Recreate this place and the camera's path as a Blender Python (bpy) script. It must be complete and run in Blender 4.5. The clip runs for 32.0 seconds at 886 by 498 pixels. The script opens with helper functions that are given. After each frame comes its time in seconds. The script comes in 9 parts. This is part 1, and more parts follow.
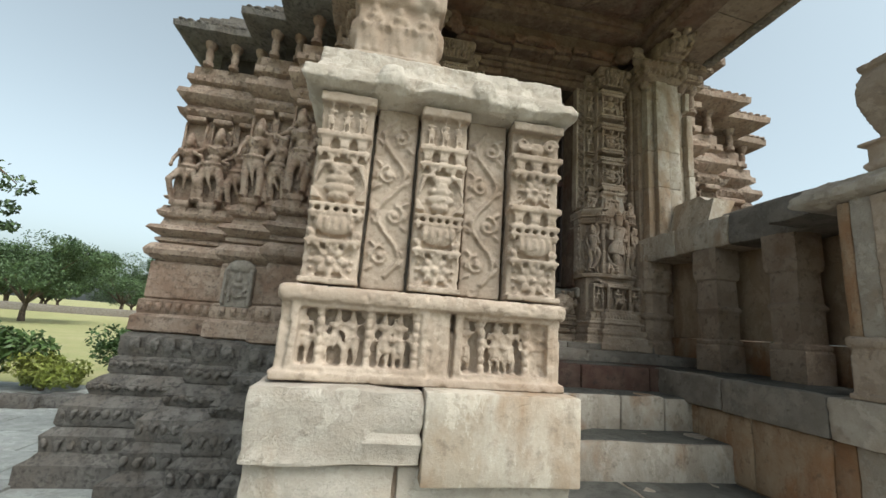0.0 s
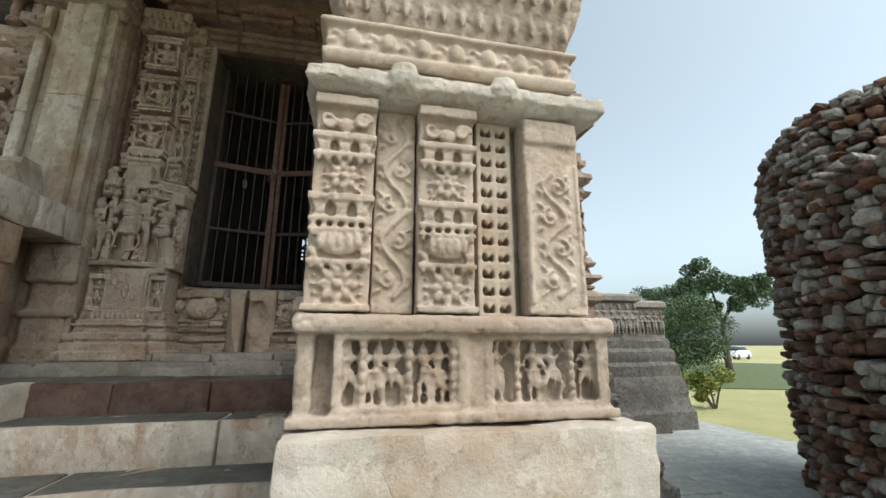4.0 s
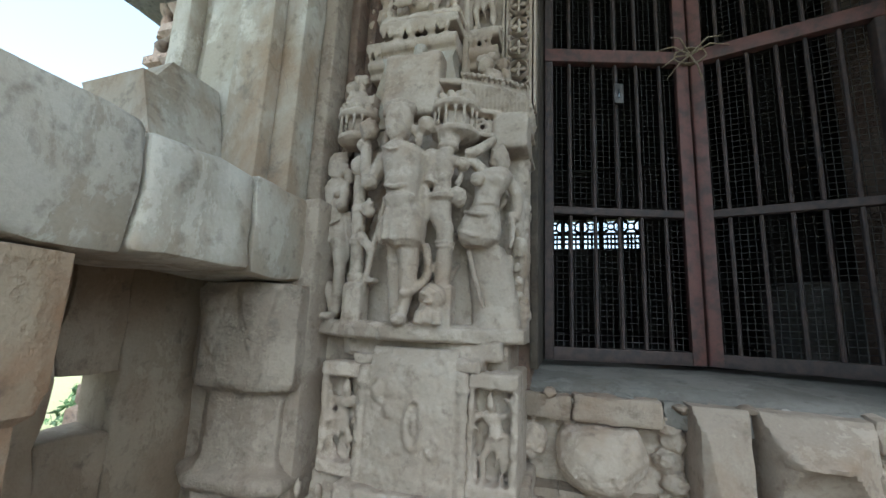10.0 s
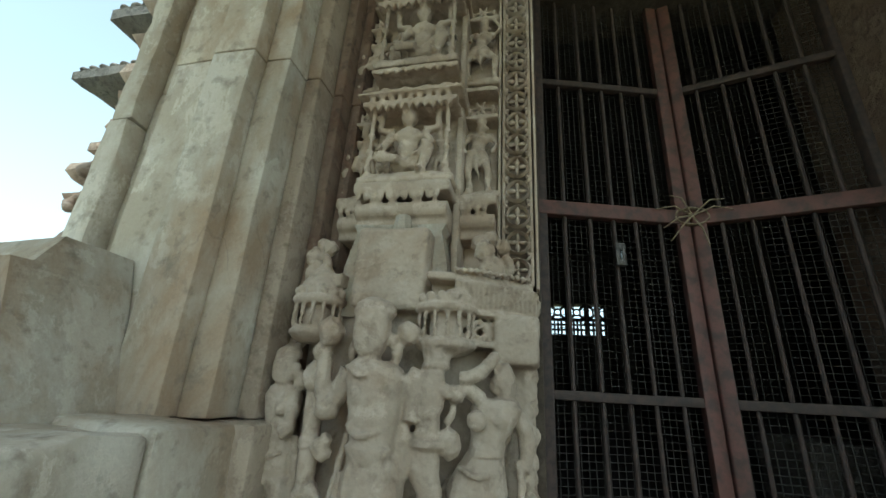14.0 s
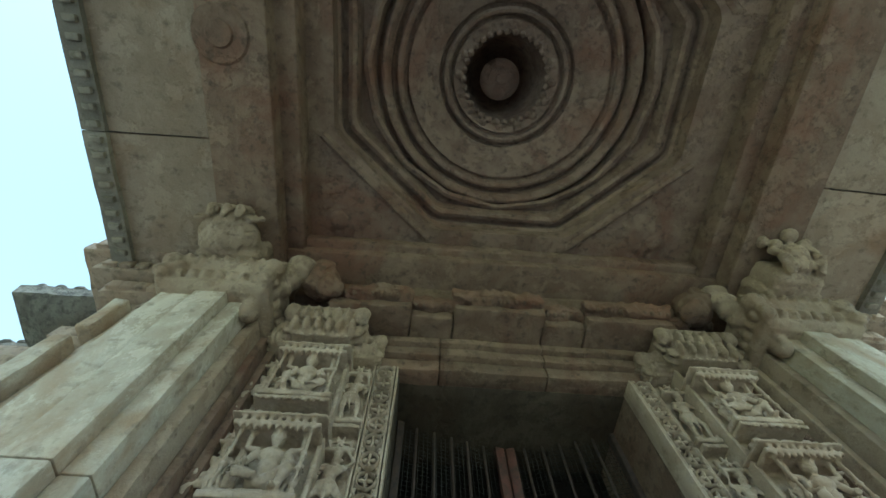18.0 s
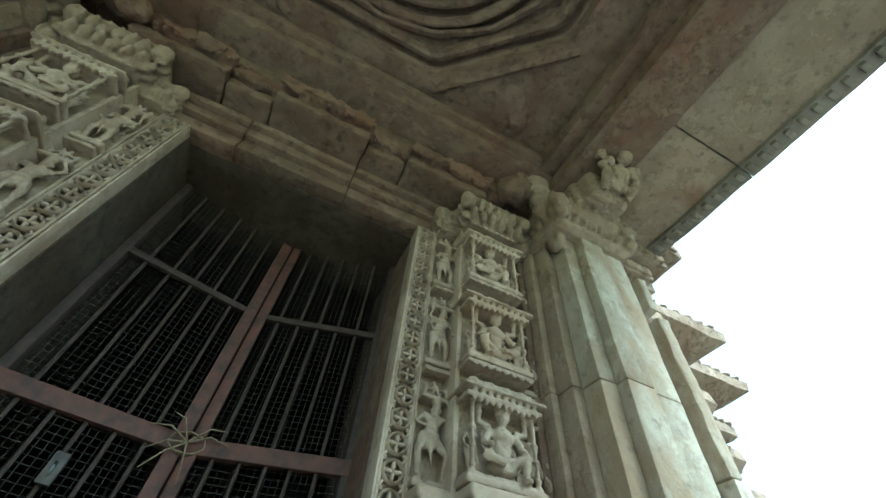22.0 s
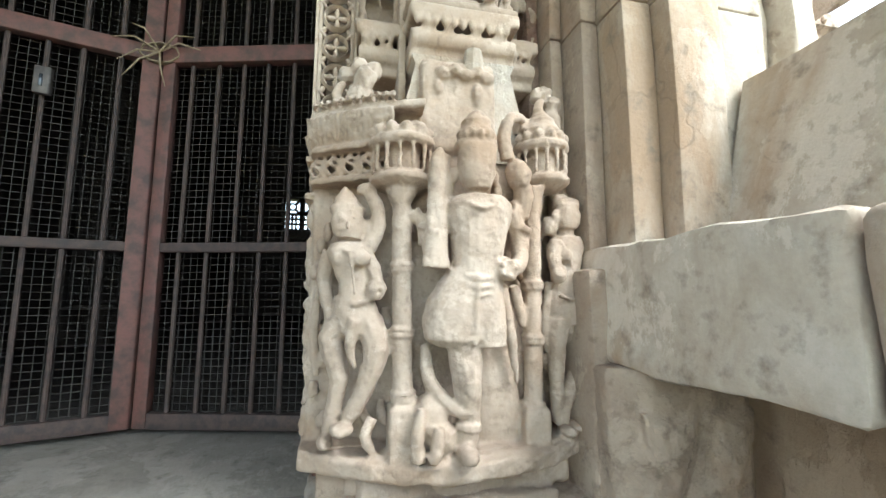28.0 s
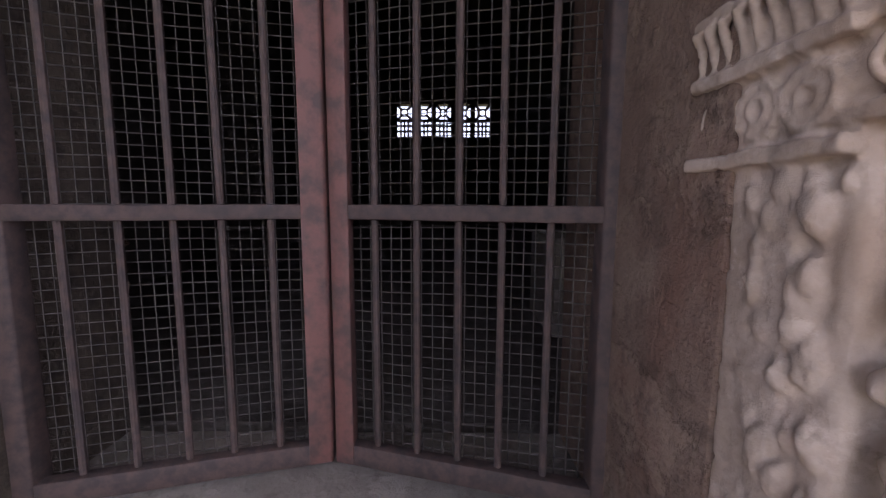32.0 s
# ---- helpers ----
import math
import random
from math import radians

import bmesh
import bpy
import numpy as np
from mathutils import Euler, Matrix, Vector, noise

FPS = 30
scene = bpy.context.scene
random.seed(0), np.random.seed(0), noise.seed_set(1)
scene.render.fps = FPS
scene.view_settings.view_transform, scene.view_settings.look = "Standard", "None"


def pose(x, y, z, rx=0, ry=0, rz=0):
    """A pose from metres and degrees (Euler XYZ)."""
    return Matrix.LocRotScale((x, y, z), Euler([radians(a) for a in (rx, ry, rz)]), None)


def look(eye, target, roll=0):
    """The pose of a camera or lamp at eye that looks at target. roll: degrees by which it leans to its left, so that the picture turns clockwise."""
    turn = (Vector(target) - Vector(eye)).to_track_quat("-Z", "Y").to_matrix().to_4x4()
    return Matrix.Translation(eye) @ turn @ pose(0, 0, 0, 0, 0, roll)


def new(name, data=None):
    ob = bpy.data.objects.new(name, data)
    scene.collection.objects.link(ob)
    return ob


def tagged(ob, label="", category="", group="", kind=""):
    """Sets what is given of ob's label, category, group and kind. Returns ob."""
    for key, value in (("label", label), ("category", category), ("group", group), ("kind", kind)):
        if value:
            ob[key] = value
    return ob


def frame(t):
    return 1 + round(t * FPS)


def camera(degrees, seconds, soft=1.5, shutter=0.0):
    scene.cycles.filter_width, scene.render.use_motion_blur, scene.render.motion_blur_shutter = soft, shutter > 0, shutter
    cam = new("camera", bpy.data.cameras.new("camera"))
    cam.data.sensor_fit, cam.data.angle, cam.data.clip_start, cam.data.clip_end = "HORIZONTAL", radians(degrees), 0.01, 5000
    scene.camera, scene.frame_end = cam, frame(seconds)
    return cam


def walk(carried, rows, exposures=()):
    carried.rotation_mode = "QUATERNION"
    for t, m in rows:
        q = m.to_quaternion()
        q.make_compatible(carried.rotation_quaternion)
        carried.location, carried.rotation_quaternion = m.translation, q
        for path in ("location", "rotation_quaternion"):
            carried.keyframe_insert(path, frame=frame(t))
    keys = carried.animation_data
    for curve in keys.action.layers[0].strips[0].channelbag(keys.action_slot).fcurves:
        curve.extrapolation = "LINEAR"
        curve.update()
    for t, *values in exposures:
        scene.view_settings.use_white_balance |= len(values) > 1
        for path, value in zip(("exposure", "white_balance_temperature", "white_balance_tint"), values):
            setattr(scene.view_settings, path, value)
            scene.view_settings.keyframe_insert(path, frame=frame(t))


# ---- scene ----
cam = camera(94.9, 32.0)
PATH = [
    (0, (-0.047, 0.0, 1.533), (0.268, 1.939, 1.908), 4.3),
    (0.5, (0.33, -0.073, 1.497), (0.83, 1.842, 1.788), 0.3),
    (1, (0.705, -0.016, 1.484), (1.647, 1.727, 1.757), 1.3),
    (1.5, (1.037, 0.034, 1.472), (1.999, 1.768, 1.734), 1.3),
    (2, (1.376, 0.092, 1.492), (2.222, 1.893, 1.697), 0.3),
    (2.5, (1.675, 0.179, 1.478), (2.548, 1.96, 1.737), -1.1),
    (4.5, (2.198, 0.149, 1.599), (2.498, 2.033, 2.201), 0.8),
    (5, (2.171, 0.135, 1.635), (2.499, 1.954, 2.399), 2.4),
    (5.5, (2.028, 0.2, 1.611), (2.143, 2.087, 2.264), 4.8),
    (6, (1.747, 0.318, 1.579), (1.329, 2.215, 2.059), 6.1),
    (6.5, (1.596, 0.535, 1.525), (0.882, 2.371, 1.869), 5.6),
    (7, (1.482, 0.831, 1.554), (0.683, 2.629, 1.918), 7.8),
    (7.5, (1.355, 1.229, 1.539), (0.654, 3.066, 1.908), 6.2),
    (8, (1.288, 1.577, 1.53), (0.594, 3.428, 1.836), 5.3),
    (8.5, (1.174, 1.939, 1.743), (0.461, 3.774, 2.096), 5.5),
    (9, (0.981, 2.202, 1.863), (0.392, 4.079, 2.221), 3.1),
    (9.5, (0.925, 2.384, 1.976), (0.53, 4.32, 2.282), 2.7),
    (10, (0.926, 2.512, 2.141), (0.341, 4.393, 2.488), 2.6),
    (10.5, (0.878, 2.611, 2.201), (0.184, 4.471, 2.45), 3.3),
    (11, (0.731, 2.804, 2.211), (0.191, 4.726, 2.324), 1.3),
    (11.5, (0.696, 2.862, 2.311), (0.298, 4.821, 2.285), 1.0),
    (12, (0.722, 2.817, 2.359), (0.262, 4.764, 2.386), 1.8),
    (12.5, (0.763, 2.754, 2.41), (0.31, 4.692, 2.613), 1.5),
    (13, (0.792, 2.712, 2.454), (0.357, 4.633, 2.804), 2.6),
    (13.5, (0.802, 2.675, 2.492), (0.392, 4.556, 3.034), 3.0),
    (14, (0.814, 2.655, 2.525), (0.403, 4.492, 3.202), 3.3),
    (14.5, (0.83, 2.621, 2.556), (0.456, 4.384, 3.423), 3.1),
    (16.5, (0.851, 2.564, 2.628), (0.55, 3.991, 3.998), 6.7),
    (17, (0.872, 2.552, 2.641), (0.712, 3.805, 4.192), 4.6),
    (17.5, (0.898, 2.563, 2.655), (0.877, 3.601, 4.363), 3.0),
    (18, (0.919, 2.522, 2.667), (1.003, 3.241, 4.531), -2.0),
    (18.5, (0.942, 2.483, 2.673), (1.027, 2.936, 4.619), -5.5),
    (19, (0.946, 2.481, 2.682), (1.04, 2.807, 4.653), -10.6),
    (19.5, (0.952, 2.479, 2.681), (1.025, 2.712, 4.666), -11.8),
    (20, (0.952, 2.497, 2.684), (1.058, 2.806, 4.657), -9.8),
    (20.5, (0.971, 2.565, 2.674), (1.337, 3.242, 4.52), -7.5),
    (21, (1.102, 2.562, 2.632), (1.637, 3.454, 4.341), -5.2),
    (21.5, (1.334, 2.551, 2.616), (1.978, 3.654, 4.155), 3.3),
    (22, (1.53, 2.557, 2.601), (2.027, 3.729, 4.144), 5.2),
    (22.5, (1.706, 2.588, 2.647), (2.081, 3.824, 4.173), 4.2),
    (23, (1.871, 2.597, 2.677), (2.122, 3.784, 4.267), 2.6),
    (23.5, (1.906, 2.6, 2.697), (2.088, 3.826, 4.266), 2.3),
    (24, (1.895, 2.62, 2.676), (2.181, 3.984, 4.111), 1.5),
    (24.5, (1.885, 2.632, 2.666), (2.211, 4.045, 4.042), 1.0),
    (26.5, (1.898, 2.696, 2.56), (2.338, 4.477, 3.357), 0.2),
    (27, (1.909, 2.711, 2.505), (2.332, 4.573, 3.098), 1.2),
    (27.5, (1.928, 2.725, 2.45), (2.398, 4.628, 2.845), 0.7),
    (28, (1.943, 2.723, 2.395), (2.405, 4.654, 2.637), 0.0),
    (28.5, (1.952, 2.712, 2.316), (2.368, 4.666, 2.4), -1.4),
    (29, (1.95, 2.712, 2.241), (2.359, 4.662, 2.068), 0.1),
    (29.5, (1.927, 2.711, 2.207), (2.194, 4.671, 1.905), -0.3),
    (30, (1.865, 2.718, 2.223), (1.966, 4.706, 2.03), -0.8),
    (30.5, (1.707, 2.752, 2.277), (1.919, 4.739, 2.192), 0.1),
    (31, (1.635, 2.94, 2.275), (1.835, 4.93, 2.212), -1.1),
    (31.5, (1.625, 3.09, 2.465), (1.605, 5.085, 2.315), -1.8),
    (32, (1.592, 3.305, 2.565), (1.58, 5.29, 2.335), 0.2),
]
EXPOSURES = [
    (0, 0.70, 6550, 12), (1, 0.76, 6500, 10), (2, 0.76, 6400, 9), (5, 0.94, 6450, 15), (6, 1.0, 6350, 6), (7, 1.15, 6300, 9), (8, 1.92, 5850, 11), (9, 2.15, 5550, 8), (10, 1.83, 5500, 8),
    (11, 2.25, 6000, 10), (12, 2.35, 5750, 11), (13, 2.1, 5650, 9), (14, 1.5, 5950, 0), (17, 1.7, 5900, -2), (18, 1.78, 5300, -5), (19, 2.15, 4950, -4), (20, 2.1, 4700, -6), (21, 1.1, 5150, -3),
    (22, 1.92, 5350, -8), (23, 2.05, 5500, -8), (24, 2.0, 5550, -9), (27, 2.4, 6000, 4), (28, 2.75, 6000, 10), (29, 2.58, 5750, 11), (30, 2.28, 5950, 12), (31, 2.4, 5800, 17), (32, 2.38, 6150, 42)]
walk(cam, [(t, look(eye, target, roll)) for t, eye, target, roll in PATH], EXPOSURES)

# ---- world and sun ----
world = bpy.data.worlds.new("sky")
scene.world = world
world.use_nodes = True
wn, wl = world.node_tree.nodes, world.node_tree.links
sky = wn.new("ShaderNodeTexSky")
sky.sky_type, sky.sun_disc = "NISHITA", False
sky.sun_elevation, sky.sun_rotation = radians(54), radians(146)
sky.air_density, sky.dust_density, sky.ozone_density = 1.0, 4.0, 1.0
wn["Background"].inputs["Strength"].default_value = 0.15
haze = wn.new("ShaderNodeHueSaturation")  # humid haze pales the blue
haze.inputs["Saturation"].default_value = 0.33
wl.new(sky.outputs["Color"], haze.inputs["Color"])
cool = wn.new("ShaderNodeMix")
cool.data_type, cool.blend_type = "RGBA", "MULTIPLY"
cool.inputs["Factor"].default_value = 1.0
cool.inputs[7].default_value = (0.85, 1.0, 1.0, 1.0)
wl.new(haze.outputs["Color"], cool.inputs[6])
wl.new(cool.outputs[2], wn["Background"].inputs["Color"])

sun = new("sun", bpy.data.lights.new("sun", "SUN"))
sun.data.energy, sun.data.angle, sun.data.color = 1.35, radians(40), (1.0, 0.95, 0.88)
sun.matrix_world = look((0, 0, 0), (-math.sin(radians(146)) * math.cos(radians(54)), -math.cos(radians(146)) * math.cos(radians(54)), -math.sin(radians(54))))


# ---- materials ----
def mat_nodes(name):
    m = bpy.data.materials.new(name)
    m.use_nodes = True
    return m, m.node_tree.nodes, m.node_tree.links, m.node_tree.nodes["Principled BSDF"]


def noise_tex(n, l, pos, scale, detail=6.0, rough=0.6, dist=0.0):
    t = n.new("ShaderNodeTexNoise")
    t.inputs["Scale"].default_value, t.inputs["Detail"].default_value = scale, detail
    t.inputs["Roughness"].default_value, t.inputs["Distortion"].default_value = rough, dist
    l.new(pos, t.inputs["Vector"])
    return t.outputs["Fac"]


def ramp(n, l, fac, lo, hi, a=0.0, b=1.0):
    r = n.new("ShaderNodeMapRange")
    r.inputs["From Min"].default_value, r.inputs["From Max"].default_value = lo, hi
    r.inputs["To Min"].default_value, r.inputs["To Max"].default_value = a, b
    l.new(fac, r.inputs["Value"])
    return r.outputs["Result"]


def mixc(n, l, fac, a, b, mode="MIX"):
    m = n.new("ShaderNodeMix")
    m.data_type, m.blend_type = "RGBA", mode
    if isinstance(fac, float):
        m.inputs["Factor"].default_value = fac
    else:
        l.new(fac, m.inputs["Factor"])
    for sock, v in ((m.inputs[6], a), (m.inputs[7], b)):
        if isinstance(v, tuple):
            sock.default_value = (*v, 1.0)
        else:
            l.new(v, sock)
    return m.outputs[2]


def stone_mat(name, base, pale, stain, dirt, scale=1.0, bump=0.35, stain_at=0.55, dirt_at=0.6, rough=0.88, streak=False, vary=0.16):
    """Sandstone: pale washes, ochre stains and dark lichen at two scales, with grain and pits."""
    m, n, l, p = mat_nodes(name)
    geo = n.new("ShaderNodeNewGeometry")
    pos = geo.outputs["Position"]
    info = n.new("ShaderNodeObjectInfo")
    if streak:
        mp = n.new("ShaderNodeMapping")
        mp.inputs["Scale"].default_value = (1.2, 1.2, 0.72)
        l.new(pos, mp.inputs["Vector"])
        spos = mp.outputs["Vector"]
    else:
        spos = pos
    big = noise_tex(n, l, spos, 2.2 * scale, 7, 0.62, 0.5)
    mid = noise_tex(n, l, spos, 7.0 * scale, 8, 0.65, 0.3)
    sm = noise_tex(n, l, pos, 24.0 * scale, 6, 0.6)
    fine = noise_tex(n, l, pos, 130.0, 4, 0.7)
    # flaked crust with sharp borders, and wandering hairline cracks
    fl = noise_tex(n, l, spos, 4.5 * scale, 10, 0.72, 0.2)
    crust = ramp(n, l, fl, 0.515, 0.54)
    bend = n.new("ShaderNodeTexNoise")
    bend.inputs["Scale"].default_value, bend.inputs["Detail"].default_value = 3.0, 4.0
    l.new(pos, bend.inputs["Vector"])
    off = n.new("ShaderNodeVectorMath")
    off.operation = "MULTIPLY_ADD"
    l.new(bend.outputs["Color"], off.inputs[0])
    off.inputs[1].default_value = (0.5, 0.5, 0.5)
    l.new(pos, off.inputs[2])
    vor = n.new("ShaderNodeTexVoronoi")
    vor.feature = "DISTANCE_TO_EDGE"
    vor.inputs["Scale"].default_value = 2.0 * scale
    l.new(off.outputs[0], vor.inputs["Vector"])
    cr = n.new("ShaderNodeMath")
    cr.operation = "MULTIPLY"
    l.new(ramp(n, l, vor.outputs["Distance"], 0.002, 0.008, 1.0, 0.0), cr.inputs[0])
    l.new(ramp(n, l, big, 0.56, 0.62), cr.inputs[1])
    crack = cr.outputs[0]
    col = mixc(n, l, ramp(n, l, mid, 0.42, 0.62), base, pale)
    lighten = mixc(n, l, 0.55, col, tuple(min(1.0, c * 1.22) for c in pale))
    col = mixc(n, l, crust, col, lighten)
    col = mixc(n, l, ramp(n, l, big, stain_at - 0.04, stain_at + 0.12, 0.0, 0.85), col, stain)
    col = mixc(n, l, ramp(n, l, sm, dirt_at - 0.05, dirt_at + 0.12, 0.0, 0.75), col, dirt)
    col = mixc(n, l, ramp(n, l, crack, 0, 1, 0.0, 0.18), col, tuple(c * 0.45 for c in dirt))
    grain = n.new("ShaderNodeHueSaturation")
    l.new(col, grain.inputs["Color"])
    add = n.new("ShaderNodeMath")
    add.operation = "ADD"
    l.new(ramp(n, l, info.outputs["Random"], 0, 1, 1 - vary, 1 + vary * 0.6), add.inputs[0])
    l.new(ramp(n, l, fine, 0.3, 0.7, -0.06, 0.06), add.inputs[1])
    l.new(add.outputs[0], grain.inputs["Value"])
    l.new(grain.outputs["Color"], p.inputs["Base Color"])
    p.inputs["Roughness"].default_value = rough
    p.inputs["Specular IOR Level"].default_value = 0.25
    hsum = n.new("ShaderNodeMath")
    hsum.operation = "MULTIPLY_ADD"
    l.new(sm, hsum.inputs[0])
    hsum.inputs[1].default_value = 2.2
    l.new(fine, hsum.inputs[2])
    b = n.new("ShaderNodeBump")
    b.inputs["Strength"].default_value, b.inputs["Distance"].default_value = bump, 0.012
    l.new(hsum.outputs[0], b.inputs["Height"])
    step = n.new("ShaderNodeMath")
    step.operation = "MULTIPLY_ADD"
    l.new(mid, step.inputs[0])
    step.inputs[1].default_value = 1.5
    l.new(crust, step.inputs[2])
    gap = n.new("ShaderNodeMath")
    gap.operation = "MULTIPLY_ADD"
    l.new(crack, gap.inputs[0])
    gap.inputs[1].default_value = -0.5
    l.new(step.outputs[0], gap.inputs[2])
    b2 = n.new("ShaderNodeBump")
    b2.inputs["Strength"].default_value, b2.inputs["Distance"].default_value = min(1.0, bump * 1.3), 0.008
    l.new(gap.outputs[0], b2.inputs["Height"])
    l.new(b.outputs["Normal"], b2.inputs["Normal"])
    l.new(b2.outputs["Normal"], p.inputs["Normal"])
    return m


CREAM = stone_mat("cream_limestone", (0.355, 0.302, 0.248), (0.425, 0.374, 0.318), (0.310, 0.218, 0.145), (0.195, 0.155, 0.122), stain_at=0.56, dirt_at=0.64)
CARVED = stone_mat("carved_cream_stone", (0.330, 0.252, 0.193), (0.402, 0.320, 0.254), (0.275, 0.180, 0.116), (0.190, 0.140, 0.104), stain_at=0.57, dirt_at=0.61, bump=0.16)
OCHRE = stone_mat("ochre_stained_stone", (0.285, 0.180, 0.108), (0.355, 0.270, 0.190), (0.285, 0.130, 0.058), (0.150, 0.098, 0.066), stain_at=0.5, dirt_at=0.62, streak=True)
BUFF = stone_mat("buff_sandstone", (0.272, 0.202, 0.150), (0.330, 0.256, 0.196), (0.232, 0.146, 0.094), (0.138, 0.100, 0.074), stain_at=0.56, dirt_at=0.6)
PLASTER = stone_mat("limewashed_stone", (0.365, 0.300, 0.232), (0.465, 0.408, 0.342), (0.300, 0.198, 0.124), (0.190, 0.150, 0.115), stain_at=0.53, dirt_at=0.6, streak=True, bump=0.2)
BROWN = stone_mat("dark_brown_stone", (0.165, 0.108, 0.080), (0.225, 0.158, 0.118), (0.178, 0.090, 0.062), (0.078, 0.055, 0.043), stain_at=0.53, dirt_at=0.58, bump=0.5)
REDDISH = stone_mat("red_sandstone", (0.179, 0.112, 0.085), (0.222, 0.161, 0.120), (0.157, 0.088, 0.068), (0.099, 0.074, 0.058), stain_at=0.55, dirt_at=0.6)
GREY = stone_mat("worn_grey_stone", (0.185, 0.160, 0.135), (0.240, 0.212, 0.182), (0.190, 0.145, 0.108), (0.108, 0.090, 0.073), stain_at=0.6, dirt_at=0.62)
TREAD = stone_mat("step_stone", (0.305, 0.258, 0.212), (0.400, 0.352, 0.300), (0.262, 0.152, 0.084), (0.140, 0.110, 0.085), stain_at=0.54, dirt_at=0.62, streak=True)
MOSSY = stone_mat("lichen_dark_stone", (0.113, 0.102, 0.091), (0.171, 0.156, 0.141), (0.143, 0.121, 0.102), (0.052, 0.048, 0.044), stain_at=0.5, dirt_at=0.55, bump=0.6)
WALLST = stone_mat("temple_wall_stone", (0.290, 0.208, 0.158), (0.360, 0.278, 0.220), (0.225, 0.140, 0.098), (0.120, 0.090, 0.070), stain_at=0.52, dirt_at=0.56, bump=0.5)
SLABBACK = stone_mat("tan_panel_stone", (0.33, 0.235, 0.155), (0.38, 0.285, 0.20), (0.250, 0.157, 0.101), (0.157, 0.116, 0.086), stain_at=0.55, dirt_at=0.64, streak=True)
RUBBLE = stone_mat("rubble_brown_stone", (0.190, 0.115, 0.088), (0.285, 0.205, 0.165), (0.180, 0.092, 0.068), (0.052, 0.042, 0.035), scale=1.6, stain_at=0.5, dirt_at=0.58, bump=0.9, vary=0.35)
RUBGREY = stone_mat("rubble_grey_stone", (0.275, 0.25, 0.222), (0.39, 0.36, 0.325), (0.201, 0.154, 0.131), (0.072, 0.068, 0.063), scale=1.6, stain_at=0.56, dirt_at=0.6, bump=0.9, vary=0.35)
RUBORANGE = stone_mat("rubble_orange_stone", (0.228, 0.115, 0.070), (0.296, 0.170, 0.112), (0.194, 0.085, 0.051), (0.068, 0.045, 0.037), scale=1.6, stain_at=0.55, dirt_at=0.6, bump=0.9, vary=0.4)
RUBPALE = stone_mat("rubble_pale_stone", (0.42, 0.40, 0.36), (0.53, 0.51, 0.47), (0.25, 0.21, 0.175), (0.11, 0.105, 0.095), scale=1.6, stain_at=0.6, dirt_at=0.62, bump=0.9, vary=0.35)
# near-black fill that paints the shade in the gaps between rubble stones
SHADOWFILL = stone_mat("gap_shade_fill", (0.038, 0.031, 0.029), (0.056, 0.049, 0.045), (0.032, 0.025, 0.021), (0.018, 0.018, 0.018), bump=1.0)
PAVING = stone_mat("paving_stone", (0.245, 0.252, 0.240), (0.300, 0.308, 0.292), (0.215, 0.205, 0.185), (0.150, 0.148, 0.138), stain_at=0.58, dirt_at=0.62)
# brown stone darkened by colour to carry the shade of the door opening
SHADEBROWN = stone_mat("shaded_reveal_stone", (0.075, 0.056, 0.042), (0.105, 0.082, 0.063), (0.070, 0.046, 0.032), (0.035, 0.029, 0.024), stain_at=0.54, dirt_at=0.58, bump=0.4)
# near-black stone: the gloom of the hall and recesses is in its colour
INNER = stone_mat("shaded_inner_stone", (0.061, 0.052, 0.044), (0.078, 0.067, 0.059), (0.054, 0.043, 0.035), (0.034, 0.030, 0.026), bump=0.4)


def plain_mat(name, col, rough, metal=0.0, col2=None, scale=30.0, bump=0.2):
    m, n, l, p = mat_nodes(name)
    geo = n.new("ShaderNodeNewGeometry")
    f = noise_tex(n, l, geo.outputs["Position"], scale, 6, 0.65)
    l.new(mixc(n, l, ramp(n, l, f, 0.4, 0.62), col, col2 or tuple(c * 0.6 for c in col)), p.inputs["Base Color"])
    p.inputs["Roughness"].default_value, p.inputs["Metallic"].default_value = rough, metal
    b = n.new("ShaderNodeBump")
    b.inputs["Strength"].default_value, b.inputs["Distance"].default_value = bump, 0.003
    l.new(f, b.inputs["Height"])
    l.new(b.outputs["Normal"], p.inputs["Normal"])
    return m


IRON = plain_mat("red_oxide_iron", (0.130, 0.054, 0.044), 0.7, 0.0, (0.060, 0.034, 0.029), 22)
BAR = plain_mat("rusty_bar_iron", (0.062, 0.037, 0.031), 0.75, 0.0, (0.030, 0.021, 0.019), 40)
WIRE = plain_mat("dull_wire", (0.060, 0.050, 0.043), 0.8, 0.1, (0.016, 0.014, 0.012), 60)
LAWN = plain_mat("lawn_grass", (0.055, 0.085, 0.028), 0.95, 0.0, (0.115, 0.135, 0.055), 7, 0.8)
# red riser stone, its base lowered to include shade at the stair head
RISER = stone_mat("shaded_red_riser_stone", (0.080, 0.046, 0.036), (0.115, 0.076, 0.060), (0.078, 0.038, 0.029), (0.042, 0.030, 0.025), stain_at=0.52, dirt_at=0.58)
DARKGREY = stone_mat("dark_grey_tread_stone", (0.075, 0.074, 0.066), (0.105, 0.102, 0.092), (0.085, 0.066, 0.050), (0.045, 0.042, 0.037), stain_at=0.58, dirt_at=0.6)
IRONRED = stone_mat("iron_stained_stone", (0.185, 0.118, 0.085), (0.24, 0.168, 0.126), (0.195, 0.092, 0.061), (0.10, 0.066, 0.05), stain_at=0.48, dirt_at=0.6, bump=0.6)
ROPE = plain_mat("dry_twine", (0.252, 0.191, 0.126), 0.9, 0.0, (0.144, 0.104, 0.066), 120)
